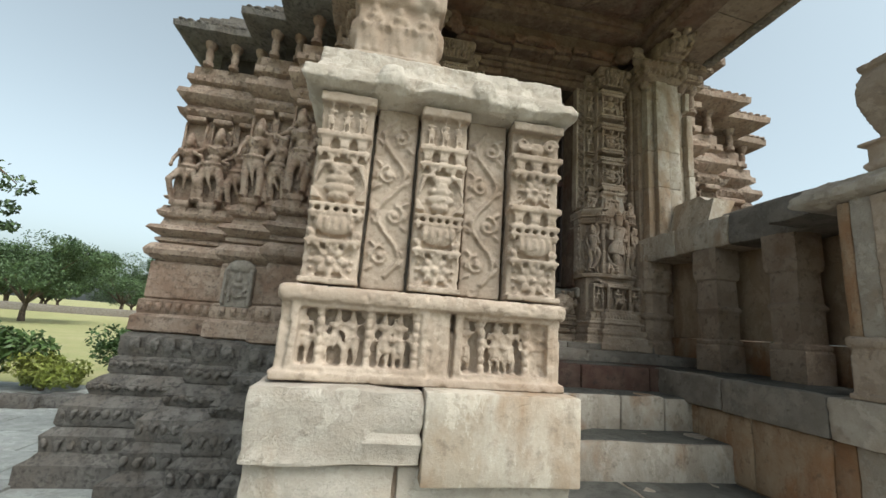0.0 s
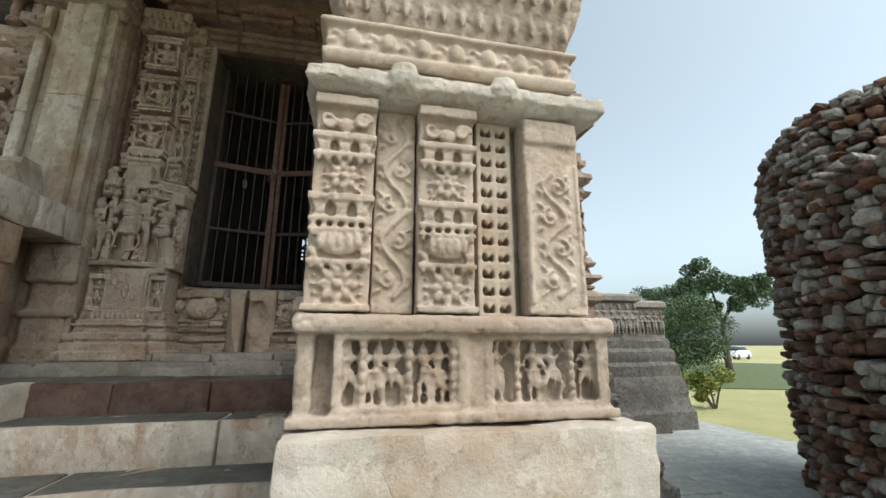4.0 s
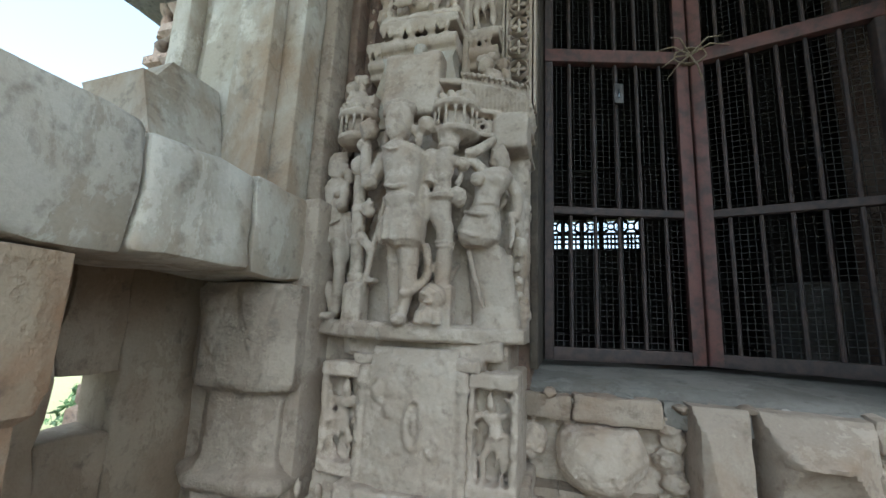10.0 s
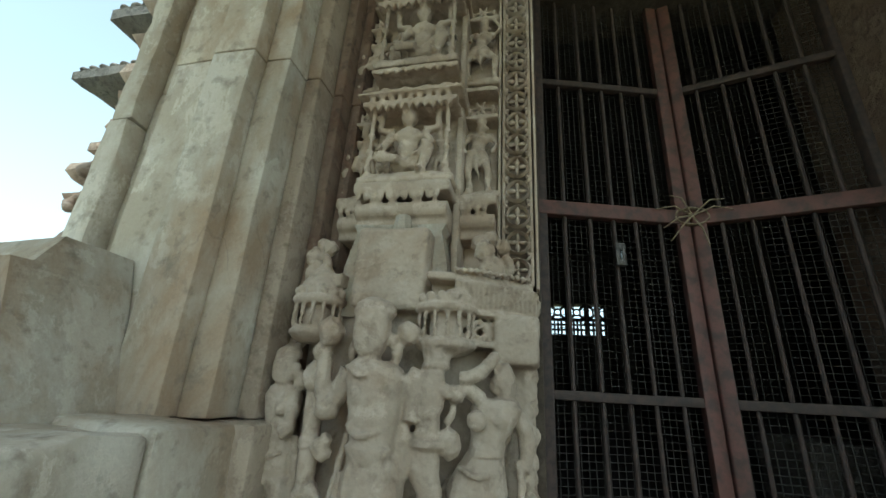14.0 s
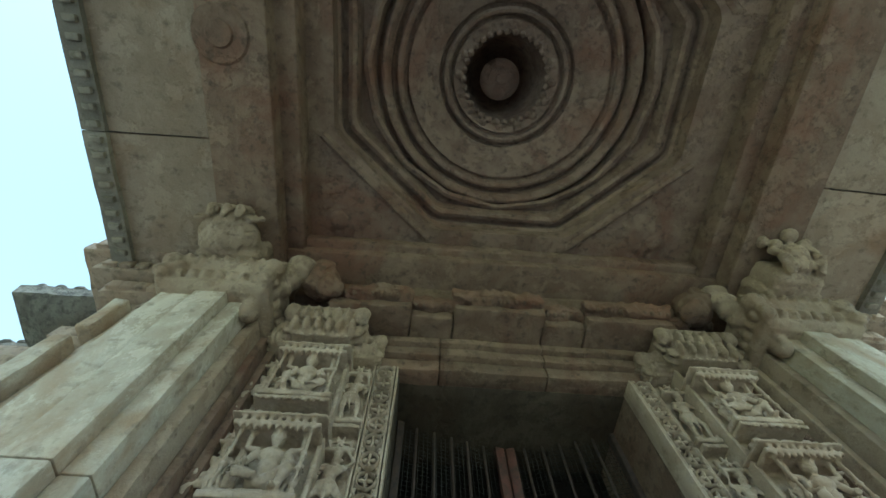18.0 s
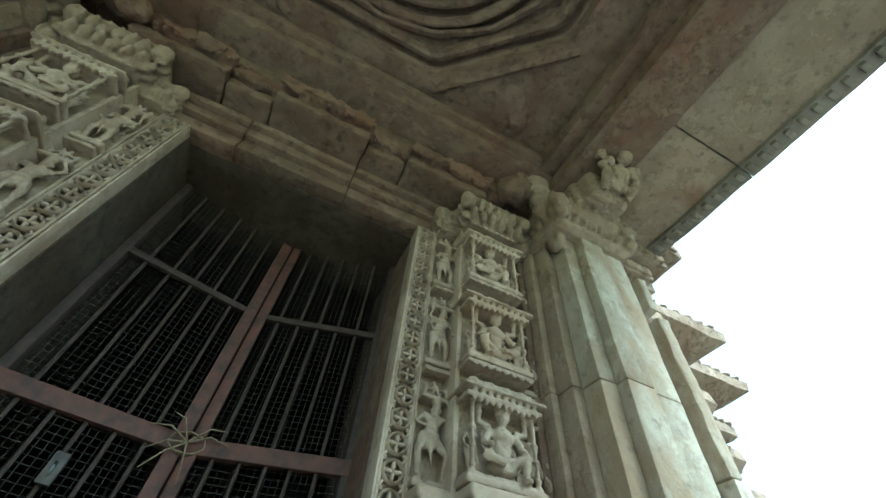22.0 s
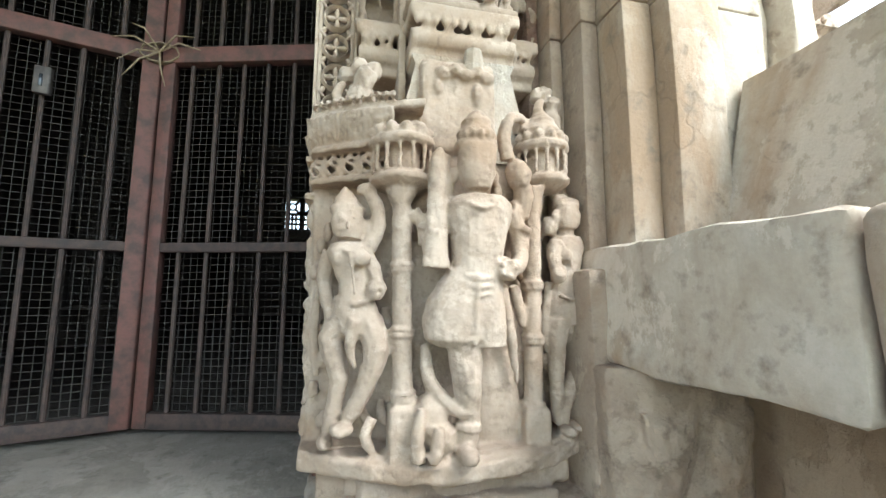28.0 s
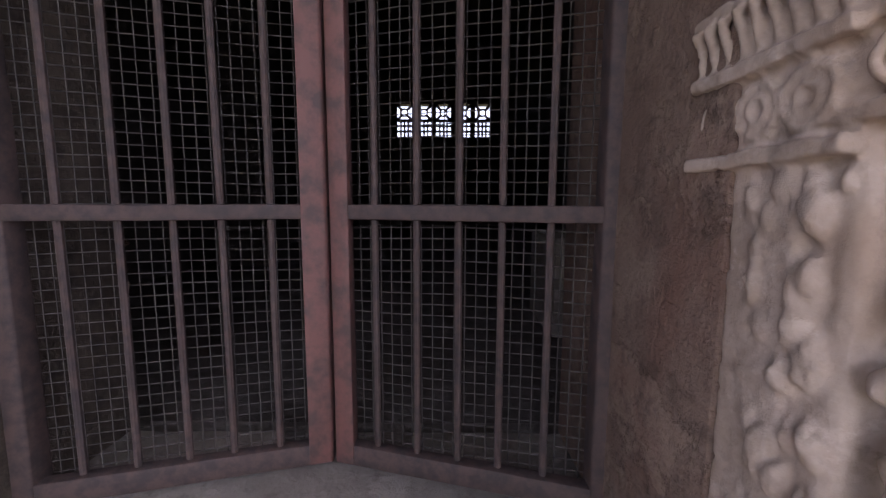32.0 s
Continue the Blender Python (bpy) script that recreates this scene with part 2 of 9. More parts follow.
LOCK = plain_mat("lock_steel", (0.10, 0.085, 0.078), 0.55, 0.5)
BARK = plain_mat("bark", (0.12, 0.085, 0.06), 0.95, 0.0, (0.05, 0.04, 0.03), 9, 0.8)
CARPAINT = plain_mat("white_car_paint", (0.75, 0.77, 0.8), 0.25, 0.0, (0.72, 0.74, 0.77))
DARKGLASS = plain_mat("dark_glass", (0.02, 0.025, 0.03), 0.08, 0.0, (0.02, 0.025, 0.03))
TYRE = plain_mat("tyre_rubber", (0.02, 0.02, 0.02), 0.8)
WHITEWASH = plain_mat("whitewashed_wall", (0.66, 0.66, 0.64), 0.9, 0.0, (0.5, 0.5, 0.48), 2)


def leaf_mat(name, a, b):
    m, n, l, p = mat_nodes(name)
    geo = n.new("ShaderNodeNewGeometry")
    f = noise_tex(n, l, geo.outputs["Position"], 1.3, 4, 0.6)
    c = mixc(n, l, ramp(n, l, f, 0.35, 0.65), a, b)
    hs = n.new("ShaderNodeHueSaturation")
    l.new(ramp(n, l, geo.outputs["Random Per Island"], 0, 1, 0.55, 1.35), hs.inputs["Value"])
    l.new(c, hs.inputs["Color"])
    l.new(hs.outputs["Color"], p.inputs["Base Color"])
    p.inputs["Roughness"].default_value = 0.6
    return m


LEAF = leaf_mat("tree_leaves", (0.045, 0.085, 0.03), (0.075, 0.12, 0.045))
LEAFBUSH = leaf_mat("bush_leaves", (0.04, 0.085, 0.022), (0.085, 0.14, 0.035))
LEAFLIGHT = leaf_mat("shrub_leaves", (0.16, 0.20, 0.03), (0.22, 0.24, 0.05))


def ground_mat():
    m, n, l, p = mat_nodes("dry_grass_ground")
    geo = n.new("ShaderNodeNewGeometry")
    pos = geo.outputs["Position"]
    big = noise_tex(n, l, pos, 0.05, 6, 0.6)
    mid = noise_tex(n, l, pos, 0.7, 8, 0.7)
    fine = noise_tex(n, l, pos, 22, 6, 0.7)
    c = mixc(n, l, ramp(n, l, mid, 0.4, 0.6), (0.40, 0.36, 0.17), (0.32, 0.33, 0.13))
    c = mixc(n, l, ramp(n, l, big, 0.5, 0.65), c, (0.46, 0.40, 0.22))
    c = mixc(n, l, ramp(n, l, fine, 0.35, 0.75, 0.0, 0.6), c, (0.20, 0.18, 0.08))
    l.new(c, p.inputs["Base Color"])
    p.inputs["Roughness"].default_value = 0.95
    b = n.new("ShaderNodeBump")
    b.inputs["Strength"].default_value, b.inputs["Distance"].default_value = 0.8, 0.05
    l.new(fine, b.inputs["Height"])
    l.new(b.outputs["Normal"], p.inputs["Normal"])
    return m


GROUND = ground_mat()


# ---- mesh helpers ----
def wob(p, f, a):
    v = noise.noise_vector(Vector(p) * f)
    w = noise.noise_vector(Vector(p) * f * 3.7 + Vector((9, 4, 2)))
    return (p[0] + a * (v.x + 0.4 * w.x), p[1] + a * (v.y + 0.4 * w.y), p[2] + a * (v.z + 0.4 * w.z))


_b = bmesh.new()
ICO = {}
for lvl in (1, 2, 3):
    _b = bmesh.new()
    bmesh.ops.create_icosphere(_b, subdivisions=lvl, radius=1.0)
    _b.verts.ensure_lookup_table()
    ICO[lvl] = (np.array([v.co[:] for v in _b.verts]), [tuple(v.index for v in f.verts) for f in _b.faces])
    _b.free()


def facet(pts, rr, n, lo, hi, c=(0, 0, 0)):
    """Cut points back to n random planes, as broken stone is."""
    pts = [Vector(p) for p in pts]
    c = Vector(c)
    for _ in range(n):
        d = Vector((rr.gauss(0, 1), rr.gauss(0, 1), rr.gauss(0, 1))).normalized()
        far = max((p - c).dot(d) for p in pts)
        lim = far * rr.uniform(lo, hi)
        pts = [p - d * max(0.0, (p - c).dot(d) - lim) for p in pts]
    return [tuple(p) for p in pts]


class Geo:
    """Points and faces of one mesh in the making."""

    def __init__(self):
        self.v, self.f = [], []

    def add(self, v, f):
        o = len(self.v)
        self.v.extend(tuple(p) for p in v)
        self.f.extend(tuple(i + o for i in q) for q in f)
        return self

    def box(self, x0, x1, y0, y1, z0, z1, r=0.01, cell=0.14, amp=0.004, freq=6.0, most=10, beds=0.0):
        """A stone block with rounded, slightly uneven edges."""
        lo, hi = (x0, y0, z0), (x1, y1, z1)
        r = min(r, *(0.45 * (b - a) for a, b in zip(lo, hi)))
        ax = []
        for a, b in zip(lo, hi):
            k = max(1, min(most, int(round((b - a) / cell))))
            ax.append([a] + [a + r + (b - a - 2 * r) * i / k for i in range(k + 1)] + [b])
        nx, ny, nz = (len(a) for a in ax)
        idx, pts, faces = {}, [], []

        def vid(i, j, k):
            if (i, j, k) not in idx:
                p = (ax[0][i], ax[1][j], ax[2][k])
                c = tuple(min(max(q, a + r), b - r) for q, a, b in zip(p, lo, hi))
                d = Vector(p) - Vector(c)
                q = Vector(c) + d.normalized() * r if d.length > 0 else Vector(p)
                idx[i, j, k] = len(pts)
                q = Vector(wob(q, freq, amp)) if amp else q
                if beds:  # weathered bedding: layers standing proud or eaten back
                    s = noise.noise(Vector((q.x * 2.5, q.y * 2.5, q.z * 34))) + 0.6 * noise.noise(Vector((q.x * 7, q.y * 7, q.z * 90 + 5)))
                    q = q + (d.normalized() if d.length > 0 else Vector()) * beds * s
                pts.append(tuple(q))
            return idx[i, j, k]

        for i in range(nx - 1):
            for j in range(ny - 1):
                faces.append((vid(i, j, 0), vid(i, j + 1, 0), vid(i + 1, j + 1, 0), vid(i + 1, j, 0)))
                faces.append((vid(i, j, nz - 1), vid(i + 1, j, nz - 1), vid(i + 1, j + 1, nz - 1), vid(i, j + 1, nz - 1)))
        for i in range(nx - 1):
            for k in range(nz - 1):
                faces.append((vid(i, 0, k), vid(i + 1, 0, k), vid(i + 1, 0, k + 1), vid(i, 0, k + 1)))
                faces.append((vid(i, ny - 1, k), vid(i, ny - 1, k + 1), vid(i + 1, ny - 1, k + 1), vid(i + 1, ny - 1, k)))
        for j in range(ny - 1):
            for k in range(nz - 1):
                faces.append((vid(0, j, k), vid(0, j, k + 1), vid(0, j + 1, k + 1), vid(0, j + 1, k)))
                faces.append((vid(nx - 1, j, k), vid(nx - 1, j + 1, k), vid(nx - 1, j + 1, k + 1), vid(nx - 1, j, k + 1)))
        return self.add(pts, faces)

    def loft(self, rings, caps=True):
        n = len(rings[0])
        pts = [p for r in rings for p in r]
        faces = []
        for a in range(len(rings) - 1):
            for i in range(n):
                j = (i + 1) % n
                faces.append((a * n + i, a * n + j, (a + 1) * n + j, (a + 1) * n + i))
        if caps:
            faces.append(tuple(range(n - 1, -1, -1)))
            faces.append(tuple((len(rings) - 1) * n + i for i in range(n)))
        return self.add(pts, faces)

    def tower(self, cx, cy, prof, per=3, amp=0.004, freq=6.0):
        """Rectangular rings (half x, half y, z) one over another: posts, plinths, cornices."""
        rings = []
        for hx, hy, z in prof:
            ring = []
            for a, b in (((-1, -1), (1, -1)), ((1, -1), (1, 1)), ((1, 1), (-1, 1)), ((-1, 1), (-1, -1))):
                for i in range(per):
                    t = i / per
                    p = (cx + hx * (a[0] + (b[0] - a[0]) * t), cy + hy * (a[1] + (b[1] - a[1]) * t), z)
                    ring.append(wob(p, freq, amp) if amp else p)
            rings.append(ring)
        return self.loft(rings)

    def run(self, a, b, prof, cell=0.08, amp=0.004, freq=6.0):
        """A moulding from a to b (both x, y): prof is a closed outline of (out, z), out to the right of the way."""
        dx, dy = b[0] - a[0], b[1] - a[1]
        ln = math.hypot(dx, dy)
        ox, oy = dy / ln, -dx / ln
        k = max(1, int(ln / cell))
        rings = []
        for i in range(k + 1):
            t = i / k
            rings.append([wob((a[0] + dx * t + ox * o, a[1] + dy * t + oy * o, z), freq, amp) for o, z in prof])
        return self.loft(rings)

    def ell(self, c, r, rot=None, lvl=2):
        v, f = ICO[lvl]
        p = v * np.array(r)
        if rot is not None:
            p = p @ np.array(Euler([radians(q) for q in rot]).to_matrix()).T
        return self.add(p + np.array(c), f)

    def tube(self, pts, rad, n=8):
        pts = [Vector(p) for p in pts]
        rad = rad if isinstance(rad, (list, tuple)) else [rad] * len(pts)
        rings = []
        for i, p in enumerate(pts):
            d = (pts[min(i + 1, len(pts) - 1)] - pts[max(i - 1, 0)]).normalized()
            u = d.cross(Vector((0.3, 1, 0.2)) if abs(d.y) < 0.9 else Vector((1, 0, 0.1))).normalized()
            w = d.cross(u)
            rings.append([tuple(p + rad[i] * (math.cos(2 * math.pi * k / n) * u + math.sin(2 * math.pi * k / n) * w)) for k in range(n)])
        return self.loft(rings)

    def lathe(self, c, prof, n=16, sx=1.0, sy=1.0):
        return self.loft([[(c[0] + r * sx * math.cos(2 * math.pi * k / n), c[1] + r * sy * math.sin(2 * math.pi * k / n), c[2] + z) for k in range(n)] for r, z in prof])

    def mesh(self, name, mat, angle=38, fix=True):
        me = bpy.data.meshes.new(name)
        me.from_pydata(self.v, [], self.f)
        if fix:
            b = bmesh.new()
            b.from_mesh(me)
            bmesh.ops.recalc_face_normals(b, faces=b.faces)
            b.to_mesh(me)
            b.free()
        me.polygons.foreach_set("use_smooth", [True] * len(me.polygons))
        me.set_sharp_from_angle(angle=radians(angle))
        me.materials.append(mat)
        return me


def carve(geo, name, mat, voxel, wear=0.0, freq=18.0, soft=1, chip=0.0):
    """One skin of stone over all that overlaps in geo, as a chisel would leave it."""
    me = geo.mesh(name + "_rough", mat, fix=False)
    tmp = new("carving", me)
    md = tmp.modifiers.new("skin", "REMESH")
    md.mode, md.voxel_size, md.use_smooth_shade = "VOXEL", voxel, True
    sm = tmp.modifiers.new("soft", "SMOOTH")
    sm.factor, sm.iterations = 0.5, soft
    deps = bpy.context.evaluated_depsgraph_get()
    out = bpy.data.meshes.new_from_object(tmp.evaluated_get(deps))
    out.name = name
    bpy.data.objects.remove(tmp)
    bpy.data.meshes.remove(me)
    if chip:  # flaked pits with crisp rims, and fine chisel scores
        inward = [v.normal.copy() for v in out.vertices]
        for v, nv in zip(out.vertices, inward):
            a = noise.noise(v.co * 42.0) + 0.5 * noise.noise(v.co * 95.0)
            b = noise.noise(v.co * 17.0 + Vector((5, 2, 8)))
            v.co -= nv * chip * (min(1.0, max(0.0, a - 0.18) * 5.0) * (0.6 + 0.8 * max(0.0, b)) + 0.35 * abs(noise.noise(v.co * 130.0)))
    if wear:
        for v in out.vertices:
            v.co = wob(v.co, freq, wear)
    out.materials.clear()
    out.materials.append(mat)
    return out


def part(name, mesh, parent, label=""):
    """Links a mesh as one part under a thing or under a part."""
    ob = new(name, mesh)
    ob.parent = parent
    if parent.type == "EMPTY":
        ob.matrix_parent_inverse = Matrix.Translation(-Vector(parent.location))
    if label:
        tagged(ob, label)
    return ob


def thing(name, label, category, at=(0, 0, 0), group="", kind=""):
    ob = new(name)
    ob.location = at
    ob.empty_display_size = 0.1
    return tagged(ob, label, category, group, kind)


def whole(name, mesh, label, category, group="", kind=""):
    return tagged(new(name, mesh), label, category, group, kind)


rnd = random.Random(7)


def R(a, b):
    return rnd.uniform(a, b)

CX = 1.345  # middle of the porch
FLOOR = 1.39


def mx(x, side):
    """x for the east side (side 1), mirrored about the porch's middle for the west side (side -1)."""
    return x if side > 0 else 2 * CX - x


def span(x0, x1, side):
    a, b = mx(x0, side), mx(x1, side)
    return min(a, b), max(a, b)


# ---- ground ----
g = Geo()
g.add([(-900, -900, -0.06), (900, -900, -0.06), (900, 900, -0.06), (-900, 900, -0.06)], [(0, 1, 2, 3)])
ground = whole("ground", g.mesh("ground", GROUND), "pale dry grass field around the temple", "ground", kind="structure")

g = Geo().box(-7.5, 9.5, -4.0, 9.0, -0.35, -0.03, 0.02, 2.0, 0.0)
pavement = whole("pavement", g.mesh("pavement", PAVING), "grey flagstone paving around the temple", "pavement", kind="structure")

# ---- porch floor and steps ----
g = Geo()
g.box(-0.36, 3.05, 2.78, 3.95, 0.2, 1.335, 0.01, 0.5, 0.0)
g.box(-0.36, 3.05, 3.12, 3.95, 1.28, 1.415, 0.01, 0.4, 0.0)
floor = whole("floor", g.mesh("floor", GREY), "worn grey stone porch floor", "floor", kind="structure")
rows = [(2.74, 3.12, [-0.36, 0.1, 0.62, 1.1, 1.75, 2.1, 2.6, 3.05], 1.22, 1.358, DARKGREY), (3.12, 3.62, [-0.36, 0.32, 0.75, 1.3, 1.7, 2.35, 3.05], 1.32, 1.435, GREY), (3.30, 3.78, [0.30, 0.86, 1.22, 1.62, 2.05, 2.45], 1.40, 1.487, GREY)]
for y0, y1, xs, z0, z1, mt in rows:
    for a, b in zip(xs, xs[1:]):
        zz = z1 + R(-0.006, 0.006)
        part("floor_slab", Geo().box(a + 0.004, b - 0.004, y0, y1 + R(-0.02, 0.02), z0, zz, 0.012, 0.1, 0.006).mesh("floor_slab", mt), floor)

steps = thing("stone_steps", "worn stone steps with limewashed risers rising to the porch", "steps", (1.3, 1.6, 0), kind="structure")
X0, X1 = 0.545, 2.075
course = [(2.70, 1.352, [0.35, 0.95, 1.42, 1.95, 2.3], RISER), (2.44, 1.19, [X0, 1.55, 1.86, X1], TREAD), (2.15, 0.99, [X0, 0.98, X1], TREAD), (1.87, 0.79, [X0, 1.35, X1], TREAD), (1.58, 0.59, [X0, 1.1, X1], TREAD), (1.29, 0.39, [X0, 1.5, X1], TREAD), (1.0, 0.19, [X0 - 0.1, 1.2, X1 + 0.1], TREAD)]
for y, top, xs, mt in course:
    for a, b in zip(xs, xs[1:]):
        g = Geo().box(a + 0.003, b - 0.003, y + R(-0.008, 0.008), y + 0.40, top - 0.215, top + R(-0.004, 0.004), 0.016, 0.09, 0.007)
        part("step_block", g.mesh("step_block", mt), steps)
        if mt is TREAD:
            g = Geo().box(a + 0.012, b - 0.012, y + 0.015, y + 0.39, top - 0.02, top + 0.004, 0.006, 0.12, 0.003)
            part("tread", g.mesh("tread", DARKGREY), steps, "grey foot-worn tread")

# fill under the porch behind the steps
g = Geo().box(0.0, 2.7, 2.5, 3.9, 0.0, 1.14, 0.01, 1, 0.0)
whole("wall_foundation", g.mesh("foundation", BUFF), "rough stone foundation of the porch", "foundation", kind="structure")


# ---- plinths beside the steps ----
def pspan(x0, x1, side):
    """As span(), about the middle of the stair."""
    return (x0, x1) if side > 0 else (2.60 - x1, 2.60 - x0)


def plinth(side):
    t = thing("stair_plinth", "limewashed masonry plinth flanking the steps, stained ochre inside", "plinth", ((2.5 if side > 0 else 0.1), 1.9, 0), "plinths beside the steps")
    # lower masonry: front blocks and inner-face blocks
    ys = [1.17, 1.62, 2.02, 2.40, 2.80] if side > 0 else [1.17, 1.55, 1.80, 2.12, 2.80]
    levels = [(-0.05, 0.42), (0.42, 0.80), (0.80, 1.165)] if side > 0 else [(-0.05, 0.5), (0.5, 0.86), (0.86, 1.165)]
    for k, (z0, z1) in enumerate(levels):
        front = [2.045, 2.54, 2.93] if k != 1 else [2.045, 2.42, 2.96]
        for a, b in zip(front, front[1:]):
            x0, x1 = pspan(a + 0.003, b - 0.003 + 0.05 * (2 - k) * (b > 2.9), side)
            part("block", Geo().box(x0, x1, 1.165 - 0.012 * (2 - k), 1.52, z0 + 0.003, z1 - 0.003, 0.007, 0.035, 0.004, 6.0, 16, 0.010 if side < 0 else 0.003).mesh("block", CREAM), t)
        for a, b in zip(ys, ys[1:]):
            x0, x1 = pspan(2.05, 2.5, side)
            o = 0.0 if a > 1.2 else 0.35
            part("block", Geo().box(x0, x1, a + o + 0.003, b - 0.003, z0 + 0.003, z1 - 0.003, 0.007, 0.09, 0.006).mesh("block", OCHRE), t, "ochre-stained block")
        x0, x1 = pspan(2.5, 2.95, side)
        part("block", Geo().box(x0, x1, 1.52, 2.9, z0 + 0.003, z1 - 0.003, 0.012, 0.2, 0.008).mesh("block", BUFF), t)
    x0, x1 = pspan(2.07, 2.90, side)
    part("core", Geo().box(x0, x1, 1.186, 1.51, -0.04, 1.34, 0.004, 0.3, 0.0).mesh("core", BUFF), t)
    # battered rough footing at the outer front corner
    for z0, z1, o in ((-0.05, 0.22, 0.34), (0.22, 0.5, 0.2), (0.5, 0.82, 0.08)):
        x0, x1 = pspan(2.78, 2.95 + o, side)
        part("footing_stone", Geo().box(x0, x1, 1.12, 1.6, z0, z1, 0.04, 0.08, 0.03, 5.0).mesh("footing_stone", CREAM), t)
    # top slabs
    cuts = [1.135, 1.60, 2.18, 2.76] if side > 0 else [1.135, 1.66, 2.2, 2.76]
    for a, b in zip(cuts, cuts[1:]):
        x0, x1 = pspan(2.015, 2.93, side)
        if side < 0 and a < 1.2:  # front course: a bedded, flaking stone beside a smooth repair
            part("coping_slab", Geo().box(x0, 0.118, a, b - 0.002, 1.168, 1.356, 0.006, 0.028, 0.004, 5.0, 24, 0.012).mesh("coping_slab", CREAM), t, "flaking bedded slab")
            part("coping_slab", Geo().box(0.122, 0.565, a - 0.012, b - 0.002, 1.125, 1.36, 0.006, 0.06, 0.003).mesh("coping_slab", PLASTER), t, "smooth repaired block")
            continue
        part("coping_slab", Geo().box(x0, x1, a + 0.002, b - 0.002, 1.168, 1.356 + R(-0.004, 0.003), 0.010, 0.03, 0.006, 9.0, 20, 0.006).mesh("coping_slab", CREAM if a < 1.5 else (GREY if side > 0 else CREAM)), t)
        if a > 1.5:
            x0, x1 = pspan(2.07, 2.72, side)
            part("worn_top", Geo().box(x0, x1, a + 0.02, b - 0.01, 1.345, 1.3615, 0.006, 0.07, 0.004, 9.0, 14).mesh("worn_top", DARKGREY), t, "grey foot-worn top of the coping")
    if side > 0:
        part("patch", Geo().box(2.60, 2.72, 1.157, 1.2, 0.80, 1.04, 0.03, 0.05, 0.01).mesh("patch", BUFF), t, "round-headed stone patch")
    return t


plinth(1)
plinth(-1)


# ---- carved figures ----
def standing(g, x, y, z, h, sway=0.0, arms="down", crown=1.0, halo=False, bent=0.0, lvl=2, out=1.0):
    """A standing carved figure facing -y, of height h, its feet at z."""
    def P(u, d, w):
        return (x + u * h, y - d * h * out, z + w * h)

    def e(u, d, w, a, b, c, rot=None):
        g.ell(P(u, d, w), (a * h, b * h * out, c * h), rot, lvl)

    s = sway
    for k in (-1, 1):
        kn = (k * 0.085 + s * 0.3 + k * bent * 0.10, 0.07 + bent * 0.06, 0.27)
        g.tube([P(k * 0.075 + k * bent * 0.07, 0.04, 0.02), P(*kn), P(k * 0.065 + s, 0.03, 0.50)], [0.036 * h, 0.046 * h, 0.068 * h], 10)
        e(k * 0.085 + k * bent * 0.08, 0.09, 0.02, 0.036, 0.075, 0.024)
    e(s, 0.04, 0.49, 0.125, 0.085, 0.085)
    e(s * 0.8, 0.06, 0.42, 0.105, 0.07, 0.11)
    g.tube([P(s, 0.10, 0.50), P(s + 0.01, 0.11, 0.3), P(0.015, 0.08, 0.15)], [0.03 * h, 0.026 * h, 0.012 * h], 6)
    e(s * 0.5, 0.05, 0.585, 0.085, 0.07, 0.08)
    e(0, 0.06, 0.69, 0.115, 0.08, 0.085)
    e(0, 0.07, 0.765, 0.05, 0.045, 0.04)
    e(-s * 0.4, 0.09, 0.845, 0.062, 0.065, 0.075)
    if crown:
        for w, r in ((0.90, 0.066), (0.93, 0.055), (0.96, 0.04), (0.99, 0.024)):
            e(-s * 0.4, 0.08, w * (0.9 + 0.1 * crown), r, r, 0.025)
    for k in (-1, 1):
        e(-s * 0.4 + k * 0.068, 0.075, 0.815, 0.02, 0.02, 0.03)
        sh = P(k * 0.125, 0.055, 0.735)
        e(k * 0.125, 0.055, 0.735, 0.045, 0.045, 0.045)
        if arms in ("down", "four"):
            g.tube([sh, P(k * 0.19, 0.08, 0.60), P(k * 0.165, 0.15, 0.49)], [0.031 * h, 0.028 * h, 0.024 * h], 8)
            e(k * 0.165, 0.15, 0.475, 0.028, 0.028, 0.034)
        if arms in ("up", "four"):
            g.tube([sh, P(k * 0.195, 0.06, 0.74), P(k * 0.175, 0.10, 0.87)], [0.03 * h, 0.027 * h, 0.023 * h], 8)
            e(k * 0.175, 0.10, 0.895, 0.035, 0.032, 0.04)
        if arms == "dance":
            if k > 0:
                g.tube([sh, P(0.24, 0.08, 0.80), P(0.13, 0.12, 0.95)], [0.034 * h, 0.03 * h, 0.026 * h], 8)
            else:
                g.tube([sh, P(-0.25, 0.10, 0.62), P(-0.12, 0.16, 0.56)], [0.034 * h, 0.032 * h, 0.026 * h], 8)
    # sashes and necklace
    g.tube([P(-0.09, 0.11, 0.74), P(0, 0.145, 0.68), P(0.09, 0.11, 0.74)], 0.014 * h, 6)
    g.tube([P(s - 0.12, 0.09, 0.51), P(s, 0.135, 0.495), P(s + 0.12, 0.09, 0.51)], 0.018 * h, 6)
    if halo:
        g.lathe(P(-s * 0.4, 0.0, 0.85), [(0.001, -0.002), (0.11 * h, -0.002), (0.11 * h, 0.03 * h), (0.001, 0.03 * h)], 16)


